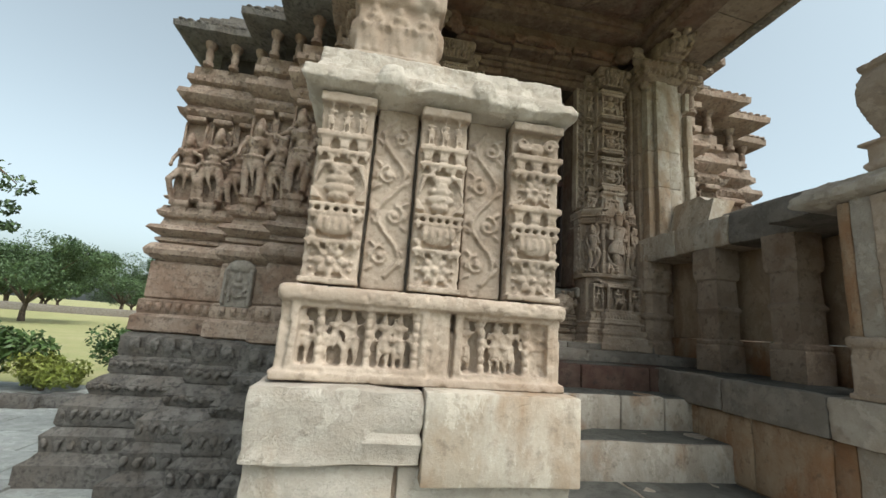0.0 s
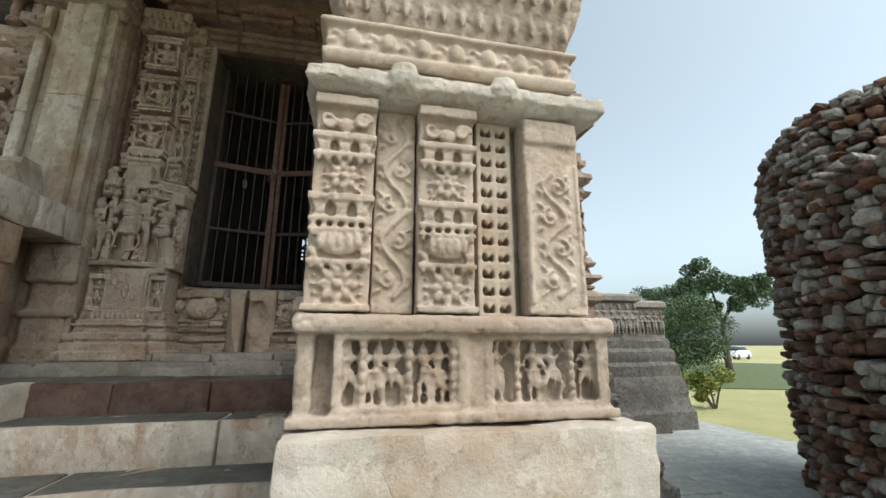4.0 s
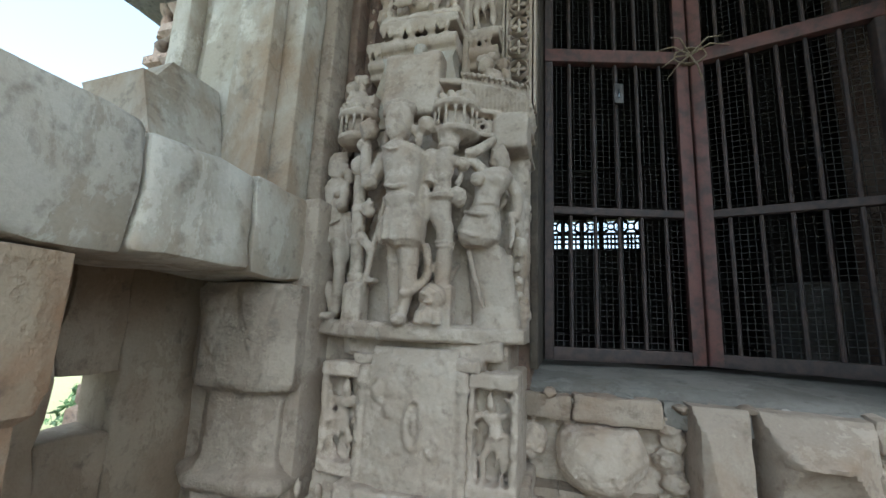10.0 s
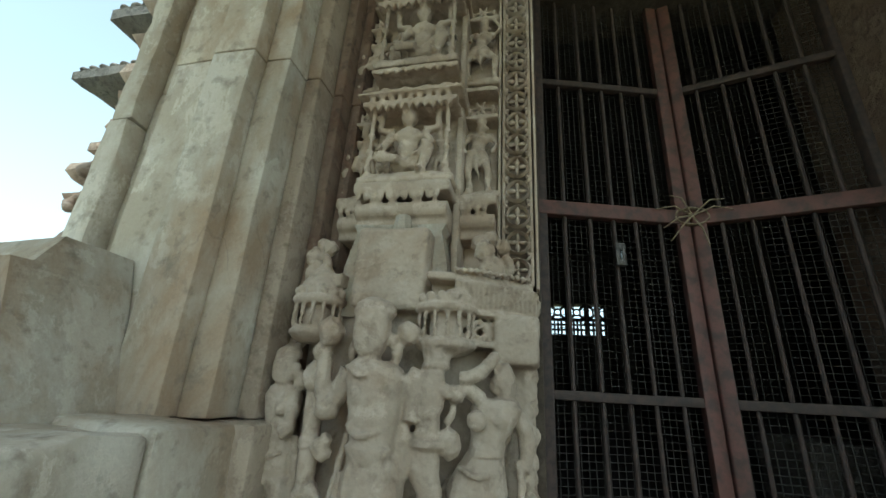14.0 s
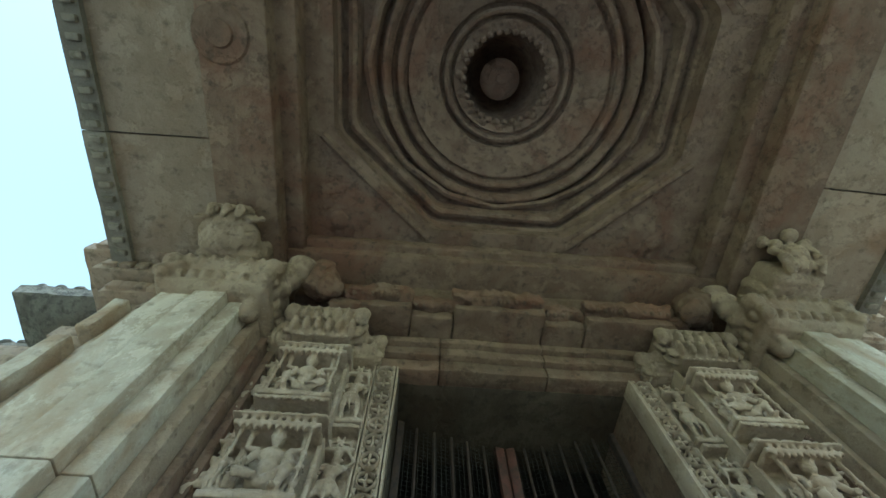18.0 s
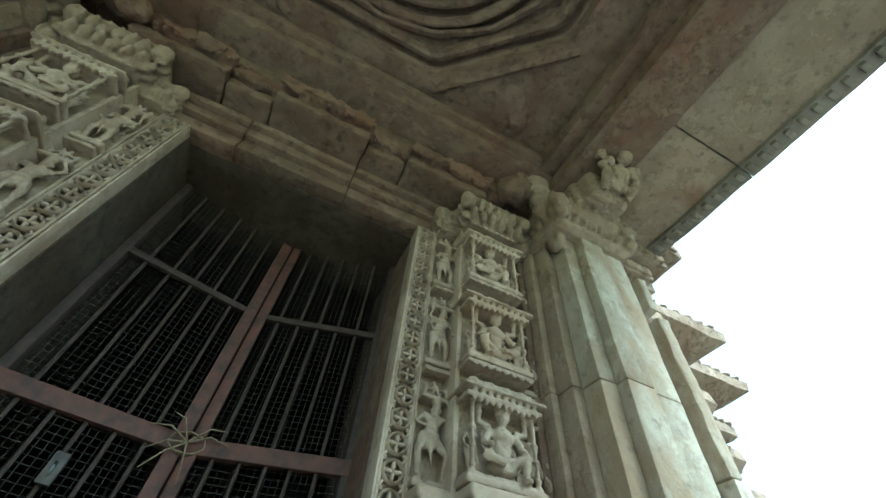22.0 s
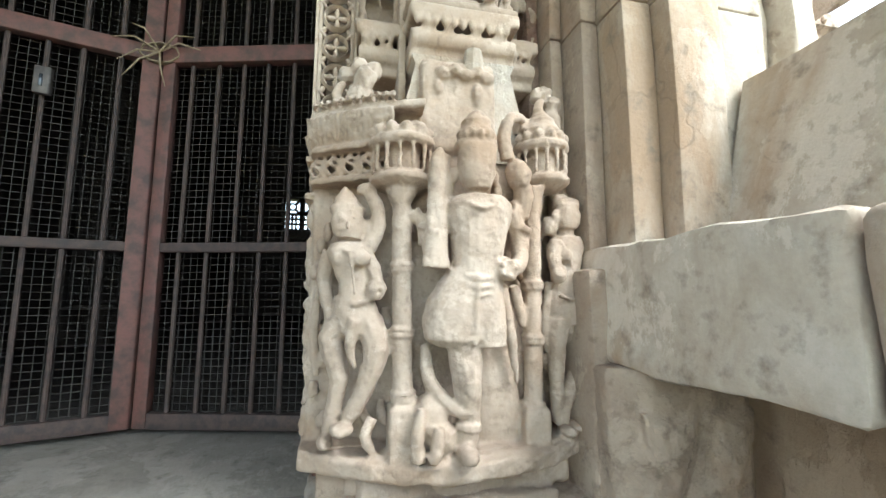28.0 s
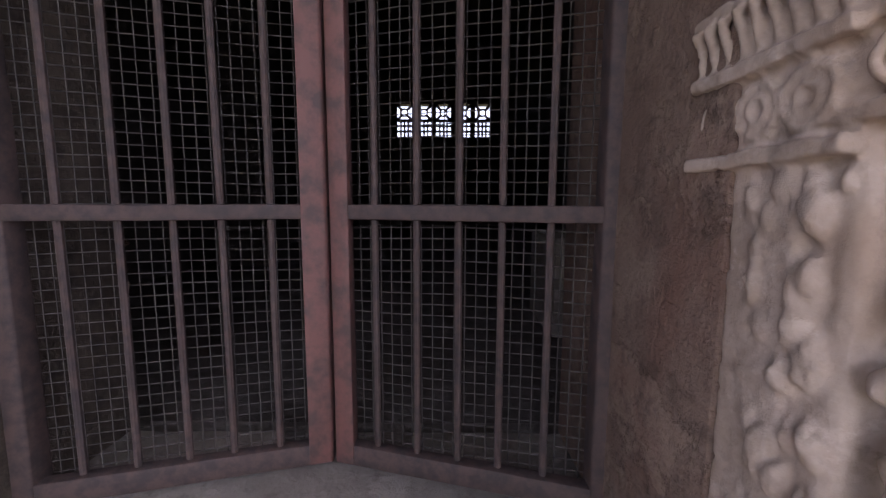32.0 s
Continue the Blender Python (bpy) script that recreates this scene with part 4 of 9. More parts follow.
def balustrade(side):
    t = thing("balustrade", "low stone balustrade of squat moulded posts under a heavy rail", "balustrade", (mx(2.6, side), 2.6, FLOOR), "porch balustrades")
    mats = [GREY, OCHRE, BUFF] if side < 0 else [BUFF, BUFF, GREY]
    for k, yc in enumerate((2.125, 2.715) if side > 0 else (2.165, 2.80)):
        part("post", baluster(mx(2.54, side), yc, 1.355, 2.27 if side > 0 else 2.215, 0.098, 0.104, (mats[k] if side > 0 else (BUFF if k == 0 else OCHRE)), k), t)
    # half post against the wall, rounder on the porch side
    g = Geo()
    h0, h = 1.425, 0.845 if side > 0 else 0.79
    prof = [(1.12, 0), (1.12, 0.12), (1.0, 0.145), (0.97, 0.16), (0.97, 0.36), (1.0, 0.37), (1.14, 0.38), (1.19, 0.395), (1.19, 0.41), (1.12, 0.425), (0.98, 0.435), (0.90, 0.45), (0.88, 0.47), (0.88, 0.64), (0.92, 0.655), (1.10, 0.67), (1.15, 0.69), (1.16, 0.74), (1.16, 1.0)]
    rings = []
    for r, tt in prof:
        ring = []
        cs = ((-1, -0.62), (-0.62, -1), (0.62, -1), (1, -0.62), (1, 1), (-1, 1))
        for (a, b), (c, d) in zip(cs, cs[1:] + cs[:1]):
            for q in (0, 0.33, 0.67):
                ring.append(wob((mx(2.56, side) + (a + (c - a) * q) * 0.135 * r, 3.46 + (b + (d - b) * q) * 0.10 * r, h0 + tt * h), 11, 0.005))
        rings.append(ring)
    g.loft(rings)
    # pointed leaves and scrolls on the top block
    xm_, yv = mx(2.56, side), 3.46 - 0.114
    for k in (-1, 1):
        u, y_ = xm_ + k * 0.062, yv + 0.004
        for hw, zt, zb_, out in ((0.056, 2.20, 2.035, 0.0), (0.038, 2.185, 2.075, 0.009)):
            pts = [(-hw, zt), (hw, zt), (hw * 0.92, zt - 0.3 * (zt - zb_)), (hw * 0.5, zt - 0.68 * (zt - zb_)), (0, zb_), (-hw * 0.5, zt - 0.68 * (zt - zb_)), (-hw * 0.92, zt - 0.3 * (zt - zb_))]
            g.loft([[(u + a * q, y, 0.5 * (zt + zb_) + (z - 0.5 * (zt + zb_)) * q) for a, z in pts] for y, q in ((y_ + 0.04, 1.0), (y_ - 0.006 - out, 1.0), (y_ - 0.011 - out, 0.9))])
        scroll(g, u, y_ - 0.020, 2.155, 0.016, k, 0.006)
    part("half_post", carve(g, "half_post", BUFF, 0.0055, 0.002, 20, 0, 0.002), t)
    # slabs behind the posts
    for y0, y1 in ((1.75, 2.42), (2.42, 2.95), (2.95, 3.55)):
        x0, x1 = span(2.735, 2.85, side)
        if side < 0 and y0 > 2.9:  # a broken hole through this slab
            for a, b, c, e in ((y0, 3.09, 1.60, 2.24), (3.215, y1, 1.60, 2.24), (3.09, 3.215, 1.60, 1.87), (3.09, 3.215, 1.99, 2.24)):
                part("back_slab", Geo().box(x0, x1, a, b, c, e, 0.006, 0.05, 0.012, 16).mesh("back_slab", SLABBACK), t)
        else:
            part("back_slab", Geo().box(x0, x1, y0, y1, 1.60, 2.30 if side > 0 else 2.24, 0.008, 0.15, 0.003).mesh("back_slab", SLABBACK), t)
        x0, x1 = span(2.715, 2.85, side)
        part("back_slab", Geo().box(x0, x1, y0, y1, 1.35, 1.595, 0.008, 0.15, 0.004).mesh("back_slab", OCHRE), t)
    # rail stones
    cuts = [(1.55, 2.06), (2.06, 2.66), (2.66, 2.98), (2.98, 3.24), (3.24, 3.56)] if side < 0 else [(1.60, 2.48), (2.48, 3.02), (3.02, 3.56)]
    for a, b in cuts:
        x0, x1 = span(2.435, 2.88, side)
        g = Geo().box(x0, x1, a + 0.003, b - 0.003, (2.268 if side > 0 else 2.225) + R(-0.006, 0.006), (2.50 if side > 0 else 2.455) + R(-0.008, 0.008), 0.014, 0.05, 0.012, 8.0, 12)
        part("rail_stone", g.mesh("rail_stone", PLASTER if b > 2.5 else (OCHRE if side < 0 else GREY)), t)
    # leaning back-rest slabs on the outer edge of the rail
    cuts = [(1.82, 2.35), (2.35, 2.9)] if side > 0 else [(1.9, 2.45), (2.45, 3.14)]
    for k, (a, b) in enumerate(cuts):
        xs = [mx(2.66, side), mx(2.76, side), mx(2.92, side), mx(2.82, side)]
        z1 = 2.60 + 0.05 * k if side > 0 else 2.53 + 0.07 * k
        rings = [[wob((x, a + 0.004 + (b - a - 0.008) * i / 6, zz), 5, 0.007) for x, zz in zip(xs, (2.47, 2.47, z1, z1) if side > 0 else (2.43, 2.43, z1, z1))] for i in range(7)]
        part("backrest_slab", Geo().loft(rings).mesh("backrest_slab", GREY if side > 0 else OCHRE), t, "leaning back-rest slab")
    a, b = (2.905, 3.36) if side > 0 else (3.15, 3.36)
    xs = [mx(2.645, side), mx(2.78, side), mx(2.95, side), mx(2.74, side)]
    rings = [[wob((x, a + (b - a) * i / 6, zz - (0.06 if i < 2 and zz > 2.6 else 0)), 5, 0.007) for x, zz in zip(xs, (2.47, 2.47, 2.84, 2.85) if side > 0 else (2.425, 2.425, 2.76, 2.77))] for i in range(7)]
    part("backrest_slab", Geo().loft(rings).mesh("backrest_slab", PLASTER), t, "taller leaning back-rest slab against the wall pilaster")
    # ledge running back from the pedestal's cornice
    x0, x1 = span(2.22, 2.62, side)
    part("ledge", Geo().box(x0, x1, 1.75 if side < 0 else 1.60, 2.0, 2.27, 2.42, 0.02, 0.1, 0.01).mesh("ledge", CREAM if side < 0 else GREY), t)


balustrade(1)
balustrade(-1)

# ---- the door wall ----
OX0, OX1, SILL, HEAD = 0.845, 1.862, 2.02, 4.13  # clear opening
g = Geo()
g.box(-0.4, OX0 - 0.02, 3.72, 4.21, 1.2, 5.0, 0.005, 0.6, 0.0)
g.box(OX1 + 0.02, 3.1, 3.72, 4.21, 1.2, 5.0, 0.005, 0.6, 0.0)
g.box(OX0 - 0.02, OX1 + 0.02, 3.72, 4.21, HEAD + 0.02, 5.0, 0.005, 0.6, 0.0)
g.box(OX0 - 0.02, OX1 + 0.02, 3.775, 4.21, 1.2, SILL - 0.08, 0.005, 0.6, 0.0)
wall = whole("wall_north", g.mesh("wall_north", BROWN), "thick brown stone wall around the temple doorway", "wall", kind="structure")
# reveals; the west one has its shade painted in as a darker stone
for x0, x1, mt in ((OX0 - 0.022, OX0, SHADEBROWN), (OX1, OX1 + 0.022, BROWN)):
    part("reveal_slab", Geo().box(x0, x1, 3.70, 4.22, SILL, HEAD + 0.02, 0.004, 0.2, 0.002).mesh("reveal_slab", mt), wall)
# soffit coloured dark for the shade above the gate
part("head_slab", Geo().box(OX0 - 0.015, OX1 + 0.015, 3.735, 4.215, HEAD - 0.002, HEAD + 0.018, 0.004, 0.08, 0.003).mesh("head_slab", SHADEBROWN), wall, "slab over the door opening, its shade put into the colour")
rings = []
for k in range(25):
    x = OX0 - 0.02 + (OX1 - OX0 + 0.04) * k / 24
    w = 0.012 * noise.noise(Vector((x * 7, 0, 3)))
    rings.append([wob((x, y, z), 16, 0.004) for y, z in ((4.22, 1.95), (3.72 + w, 1.95), (3.715 + w, 1.968), (3.735 + w, 1.984), (3.80, 1.996), (3.95, 2.010), (4.22, 2.016))])
part("sill_slab", Geo().loft(rings).mesh("sill_slab", GREY), wall, "worn grey door sill slab")


def lump(g, c, r, seed, rough=1.0):
    """A worn, flaked lump of old carving."""
    v, f = ICO[3]
    pts = []
    for p in v:
        q = Vector(p) + Vector((seed * 3.1, seed * 1.7, seed))
        d = 1 + rough * (0.16 * noise.noise(q * 1.6) + 0.11 * noise.noise(q * 4.0) - 0.55 * max(0.0, noise.noise(q * 3.1) - 0.22))
        d += rough * 0.05 * noise.noise(q * 9.0)
        pts.append(Vector(p) * d)
    pts = facet(pts, random.Random(int(seed * 100)), int(26 * rough), 0.84, 0.97)
    return g.add([(c[0] + r[0] * p[0], c[1] + r[1] * p[1], c[2] + r[2] * p[2]) for p in pts], f)


def stave(x0, x1, y0, yb, z0, z1, seed, band=0.0, scoop=0.0, cuts=7):
    """A battered upright half-drum: rounded plan, flat fresh breaks, a cap band and a shell-shaped scoop."""
    rr = random.Random(seed)
    xc, hw, n = (x0 + x1) / 2, (x1 - x0) / 2, 44
    depth = yb - y0
    planes = [(xc + hw * rr.uniform(-0.9, 0.9), rr.uniform(z0, z1), depth * rr.uniform(0.86, 0.98), rr.uniform(-0.7, 0.7), rr.uniform(-0.16, 0.16)) for _ in range(cuts)]
    planes.append((xc, z1 - 0.02, depth * 0.62, rr.uniform(-0.2, 0.2), -1.1))
    rings = []
    k = int((z1 - z0) / 0.009)
    for i in range(k + 1):
        t = i / k
        z = z0 + (z1 - z0) * t
        ring = []
        for j in range(n + 1):
            u = -1 + 2 * j / n
            x = xc + hw * u * (1 + 0.16 * max(0.0, 0.3 - t) + 0.02 * noise.noise(Vector((seed, z * 14, u > 0))))
            d = depth * (max(0.0, 1 - abs(u) ** 3.2)) ** 0.42
            if band:
                d -= 0.016 * min(1.0, max(0.0, (z1 - band - z) / 0.012))
            if scoop:
                e = ((u + 0.10) / 0.78) ** 2 + ((t - 0.56) / 0.27) ** 2
                d -= scoop * max(0.0, 1 - e) ** 0.7
            for px_, pz_, pd, gx, gz in planes:
                d = min(d, pd + gx * (x - px_) + gz * (z - pz_))
            q = Vector((x * 9 + seed, d * 9, z * 9))
            d -= 0.010 * max(0.0, noise.noise(q * 1.2)) + 0.004 * noise.noise(q * 3.5) + 0.0018 * noise.noise(q * 11.0)
            ring.append((x, yb - max(d, 0.0), z + 0.008 * noise.noise(q * 1.3) * (i == k)))
        ring += [(xc + hw, yb + 0.04, z), (xc - hw, yb + 0.04, z)]
        rings.append(ring)
    return Geo().loft(rings)


def door_base():
    t = thing("door_plinth", "moulded and broken carved base below the door sill", "plinth", (CX, 3.7, 1.45))
    prof = [(0, 1.46), (0.19, 1.46), (0.19, 1.515), (0.165, 1.522), (0.165, 1.55), (0.135, 1.556), (0.155, 1.575), (0.155, 1.60), (0.095, 1.612), (0.095, 1.632), (0.13, 1.642), (0.13, 1.664), (0.075, 1.672), (0.075, 1.70), (0.095, 1.712), (0.095, 1.73), (0.0, 1.745)]
    for a, b in ((0.70, 0.90), (0.90, 1.06), (1.06, 1.21), (1.53, 1.66), (1.66, 1.81), (1.81, 1.97)):
        q = Geo().run((a + 0.002, 3.77), (b - 0.002, 3.77), [(o + R(-0.009, 0.004) if o else 0, z) for o, z in prof], 0.024, 0.006, 17)
        part("moulding", q.mesh("moulding", BUFF, 30), t)
    for a, b in ((0.78, 1.22), (1.52, 1.96)):  # row of cut tongues under the masks
        for k in range(int((b - a) / 0.026)):
            if rnd.random() < 0.85:
                part("tongue", Geo().box(a + 0.026 * k, a + 0.026 * k + 0.017, 3.676 + R(0, 0.006), 3.72, 1.672, 1.702, 0.003, 0.05, 0.002).mesh("tongue", BUFF), t)
    part("backing", Geo().box(0.70, 1.98, 3.735, 3.80, 1.44, 1.955, 0.01, 0.05, 0.012, 13, 24).mesh("backing", BUFF), t)
    # broken half-round masks under a ragged cornice of knobs
    for xc, zc, hx, hz, sd, k in ((1.003, 1.828, 0.116, 0.098, 5, 1), (1.742, 1.842, 0.130, 0.112, 8, -1)):
        yc = 3.70
        rr = random.Random(sd)
        g = Geo()
        v, f = ICO[4] if 4 in ICO else ICO[3]
        pts = []
        for p in v:
            q = Vector(p) + Vector((sd * 3.1, sd, 0))
            an = math.atan2(p[2], p[0])
            lobes = 1 + (0.035 * math.cos(9 * an) * (p[2] < 0.2) if k < 0 else 0)
            dd = (1 + 0.06 * noise.noise(q * 1.7) + 0.04 * noise.noise(q * 4)) * lobes
            pts.append((xc + hx * math.copysign(abs(p[0]) ** 0.85, p[0]) * dd, yc + 0.098 * math.copysign(abs(p[1]) ** 0.7, p[1]) * dd, zc + hz * min(0.75, p[2]) * dd))
        g.add(facet(pts, rr, 34 if k < 0 else 12, 0.84, 0.97, (xc, yc, zc)), f)
        if k < 0:  # worn brow, eyes and cheeks
            for a, z, rx, rz in ((-0.045, 0.035, 0.040, 0.022), (0.045, 0.038, 0.036, 0.024), (0.0, -0.005, 0.034, 0.030), (-0.07, -0.02, 0.034, 0.028), (0.068, -0.015, 0.034, 0.026), (0.0, -0.06, 0.05, 0.022)):
                lump(g, (xc + a, yc - 0.080 + 0.6 * abs(a) * 0.6, zc + z), (rx, 0.024, rz), sd + 40 * a + z, 1.5)
        # ragged knobs above, sunk in the bed
        for j in range(5):
            a = -0.15 + 0.075 * j + rr.uniform(-0.012, 0.012)
            lump(g, (xc + a, yc + 0.015 + rr.uniform(0, 0.02), zc + hz * 0.80 + rr.uniform(-0.004, 0.016)), (0.040, 0.050, 0.030), sd + 30 + j, 1.8)
        # knob on the pier side, broken mane on the stave side
        lump(g, (xc - 0.178 * k, yc + 0.005, zc + 0.012), (0.050, 0.055, 0.050), sd + 4, 1.2)
        lump(g, (xc - 0.185 * k, yc - 0.02, zc + 0.005), (0.022, 0.035, 0.022), sd + 6, 1.4)
        for j in range(5):
            lump(g, (xc + k * (0.155 + 0.02 * (j % 2)), yc + 0.03, zc + 0.095 - 0.05 * j), (0.042, 0.05, 0.036), sd + 50 + j, 1.9)
        g.box(xc - 0.20, xc + 0.20, yc + 0.025, yc + 0.10, zc - 0.105, zc + 0.125, 0.02, 0.04, 0.014)
        for j in range(3):
            g.box(xc - 0.16 + 0.11 * j, xc - 0.056 + 0.11 * j, yc - 0.03 + rr.uniform(0, 0.03), yc + 0.08, zc - 0.140 - rr.uniform(0, 0.012), zc - 0.105, 0.008, 0.03, 0.006)
        part("lion_mask", carve(g, "lion_mask", CARVED, 0.0036, 0.0022, 46, 0, 0.006 if k < 0 else 0.0035), t, "broken half-round lion mask with a flaked face")
    for x0, x1, z1, sd, band, scoop, cuts, lab in ((1.200, 1.322, 1.968, 3, 0.0, 0.0, 12, "upright broken stave of a half-drum"), (1.334, 1.548, 1.968, 17, 0.088, 0.060, 4, "cream half-drum with a shell-shaped break")):
        part("broken_stave", stave(x0, x1, 3.555, 3.755, 1.46, z1, sd, band, scoop, cuts).mesh("broken_stave", CARVED, 32), t, lab)
    part("cap_fragment", Geo().box(1.875, 1.955, 3.63, 3.76, 1.905, 2.005, 0.012, 0.02, 0.008, 20).mesh("cap_fragment", CREAM, 30), t, "plain cream corner block")
    part("cap_fragment", Geo().box(1.556, 1.598, 3.665, 3.76, 1.895, 1.978, 0.012, 0.02, 0.008, 20).mesh("cap_fragment", CARVED, 30), t, "cream upright fragment")
    # ragged bed stones along the lip of the sill
    x = 0.80
    while x < 1.88:
        w = R(0.10, 0.24)
        part("bed_stone", Geo().box(x + 0.001, min(x + w, 1.88) - 0.001, 3.675 + R(-0.015, 0.02), 3.80, 1.90, R(1.958, 1.972), 0.010, 0.016, 0.009, 22, 16).mesh("bed_stone", (GREY, BUFF, GREY)[rnd.randrange(3)], 40), t)
        x += w
    for k in range(12):
        x = 0.82 + 1.06 * (k + R(0.2, 0.8)) / 12
        v, f = ICO[2]
        pts = facet([Vector([math.copysign(abs(c_) ** 0.8, c_) for c_ in p]) for p in v], rnd, 9, 0.6, 0.9)
        sx, sy, sz = R(0.016, 0.032), R(0.016, 0.03), R(0.008, 0.016)
        c = (x, R(3.66, 3.72), R(1.952, 1.968))
        part("sill_fragment", Geo().add([(c[0] + sx * p[0], c[1] + sy * p[1], c[2] + sz * p[2]) for p in pts], f).mesh("sill_fragment", (BUFF, CREAM, GREY, CREAM, BUFF)[k % 5], 25), t)


door_base()


def base_pier(side):
    """The carved pier below each guardian relief."""
    t = thing("carved_pier", "stepped pier with small carved panels below the guardian relief", "pier", (mx(2.17, side), 3.5, 1.43), "piers beside the door")
    xc = 2.17 if side > 0 else 0.58
    g = Geo()
    for hx, y, z0, z1 in ((0.245, 3.29, 1.44, 1.50), (0.225, 3.31, 1.50, 1.555), (0.205, 3.335, 1.555, 1.575), (0.215, 3.325, 1.575, 1.62), (0.18, 3.36, 1.62, 1.665), (0.19, 3.345, 1.665, 1.685), (0.17, 3.36, 1.685, 1.71), (0.16, 3.375, 1.71, 1.775)):
        g.box(xc - hx, xc + hx, y, 3.72, z0, z1, 0.006, 0.06, 0.004, 12)
        g.box(xc - hx - 0.10, xc + hx + 0.10, y + 0.07, 3.72, z0, z1, 0.006, 0.06, 0.004, 12)
    for k in range(11):
        g.ell((xc - 0.15 + 0.03 * k, 3.375, 1.735), (0.010, 0.014, 0.026), None, 1)
        g.ell((xc - 0.27 + 0.054 * k, 3.42, 1.735), (0.010, 0.014, 0.026), None, 1)
    part("moulded_foot", carve(g, "moulded_foot", CARVED, 0.005, 0.002, 26, 0, 0.006), t)
    # centre panel
    g = Geo()
    x0, x1 = xc - 0.125, xc + 0.125
    if side < 0:
        rings = []
        for z, e in ((1.765, 0.004), (1.80, 0.0), (1.93, 0.0), (2.0, 0.004), (2.045, 0.012), (2.075, 0.03)):
            rings.append([(xc - 0.105 + 0.21 * k / 8, 3.395 + e + 0.016 * ((k - 4) / 4) ** 2, z) for k in range(9)] + [(xc + 0.105, 3.60, z), (xc - 0.105, 3.60, z)])
        g.loft(rings)
        g.tube([(xc + 0.02 + 0.018 * math.cos(0.5236 * k), 3.392, 1.915 + 0.052 * math.sin(0.5236 * k)) for k in range(13)], 0.006, 6)
        g.ell((xc + 0.02, 3.396, 1.915), (0.008, 0.010, 0.028), None, 2)
        for k in range(6):
            lump(g, (xc + R(-0.08, 0.08), 3.40, R(1.80, 1.99)), (0.02, 0.008, 0.026), 3.3 * k, 1.6)
        for q in (-0.122, 0.122):  # worn colonnettes at the corners
            g.tube([(xc + q, 3.425, 1.77), (xc + q, 3.425, 2.03)], 0.014, 10)
            for z in (1.81, 1.87, 1.93, 1.99):
                g.ell((xc + q, 3.425, z), (0.020, 0.020, 0.012), None, 1)
        part("centre_panel", carve(g, "centre_panel", CARVED, 0.0045, 0.002, 26, 0, 0.004), t, "smooth worn cream panel with an oval boss")
    else:
        g.box(x0, x1, 3.50, 3.60, 1.77, 2.03, 0.01, 0.2, 0)
        for q in (-0.055, 0.052):  # slender inner colonnettes
            g.tube([(xc + q, 3.445, 1.79), (xc + q, 3.445, 2.01)], 0.008, 8)
            for z in (1.83, 1.90, 1.965):
                g.ell((xc + q, 3.445, z), (0.012, 0.012, 0.007), None, 1)
        for q in (-0.08, 0.078):
            g.tube([(xc + q, 3.42, 1.955), (xc + q * 0.75, 3.42, 1.99)], [0.007, 0.012], 6)
        g.box(x0, x1, 3.38, 3.55, 1.77, 1.80, 0.006, 0.2, 0.003)
        g.box(x0, x1, 3.385, 3.55, 1.995, 2.035, 0.008, 0.2, 0.003)
        for k in (-1, 1):
            g.tube([(xc + k * 0.108, 3.40, 1.78), (xc + k * 0.108, 3.40, 2.02)], 0.014, 10)
            for z in (1.82, 1.87, 1.93, 1.97):
                g.ell((xc + k * 0.108, 3.40, z), (0.019, 0.019, 0.010), None, 1)
        standing(g, xc + 0.0, 3.43, 1.795, 0.2, 0.06, "four", 1, bent=1.0)
        standing(g, xc - 0.075, 3.46, 1.80, 0.13, 0.0, "dance", 1, lvl=1)
        standing(g, xc + 0.075, 3.45, 1.80, 0.14, 0.0, "down", 1, lvl=1)
        part("centre_panel", carve(g, "centre_panel", CARVED, 0.005, 0.002, 26, 0, 0.006), t, "niche with a dancing figure between colonnettes")
    for k in (-1, 1):
        g = Geo()
        a = xc + k * 0.185
        g.box(a - 0.056, a + 0.056, 3.482, 3.66, 1.77, 2.03, 0.006, 0.2, 0)
        for q in (-1, 1):
            g.box(a + q * 0.048 - 0.009, a + q * 0.048 + 0.009, 3.435, 3.56, 1.77, 2.03, 0.004, 0.2, 0)
        g.box(a - 0.057, a + 0.057, 3.43, 3.56, 1.77, 1.80, 0.004, 0.2, 0)
        g.box(a - 0.057, a + 0.057, 3.43, 3.56, 1.995, 2.03, 0.004, 0.2, 0)
        standing(g, a, 3.472, 1.80, 0.19, 0.06 * k, "dance" if k > 0 else "four", 1, bent=0.4)
        part("side_panel", carve(g, "side_panel", CARVED, 0.005, 0.002, 26, 0, 0.006), t, "side panel with a small standing figure")
    g = Geo().box(xc - 0.16, xc + 0.16, 3.43, 3.68, 2.025, 2.055, 0.008, 0.05, 0.006, 14)
    g.box(xc - 0.20, xc + 0.20, 3.46, 3.68, 2.05, 2.10, 0.010, 0.05, 0.008, 14)
    part("cap_block", carve(g, "cap_block", CARVED, 0.005, 0.003, 26, 0, 0.004), t)
    xb = mx(2.17, side)
    part("back_block", Geo().box(xb - 0.27, xb + 0.27, 3.52, 3.73, 1.45, 2.13, 0.006, 0.15, 0.004).mesh("back_block", BUFF), t)


base_pier(1)
base_pier(-1)


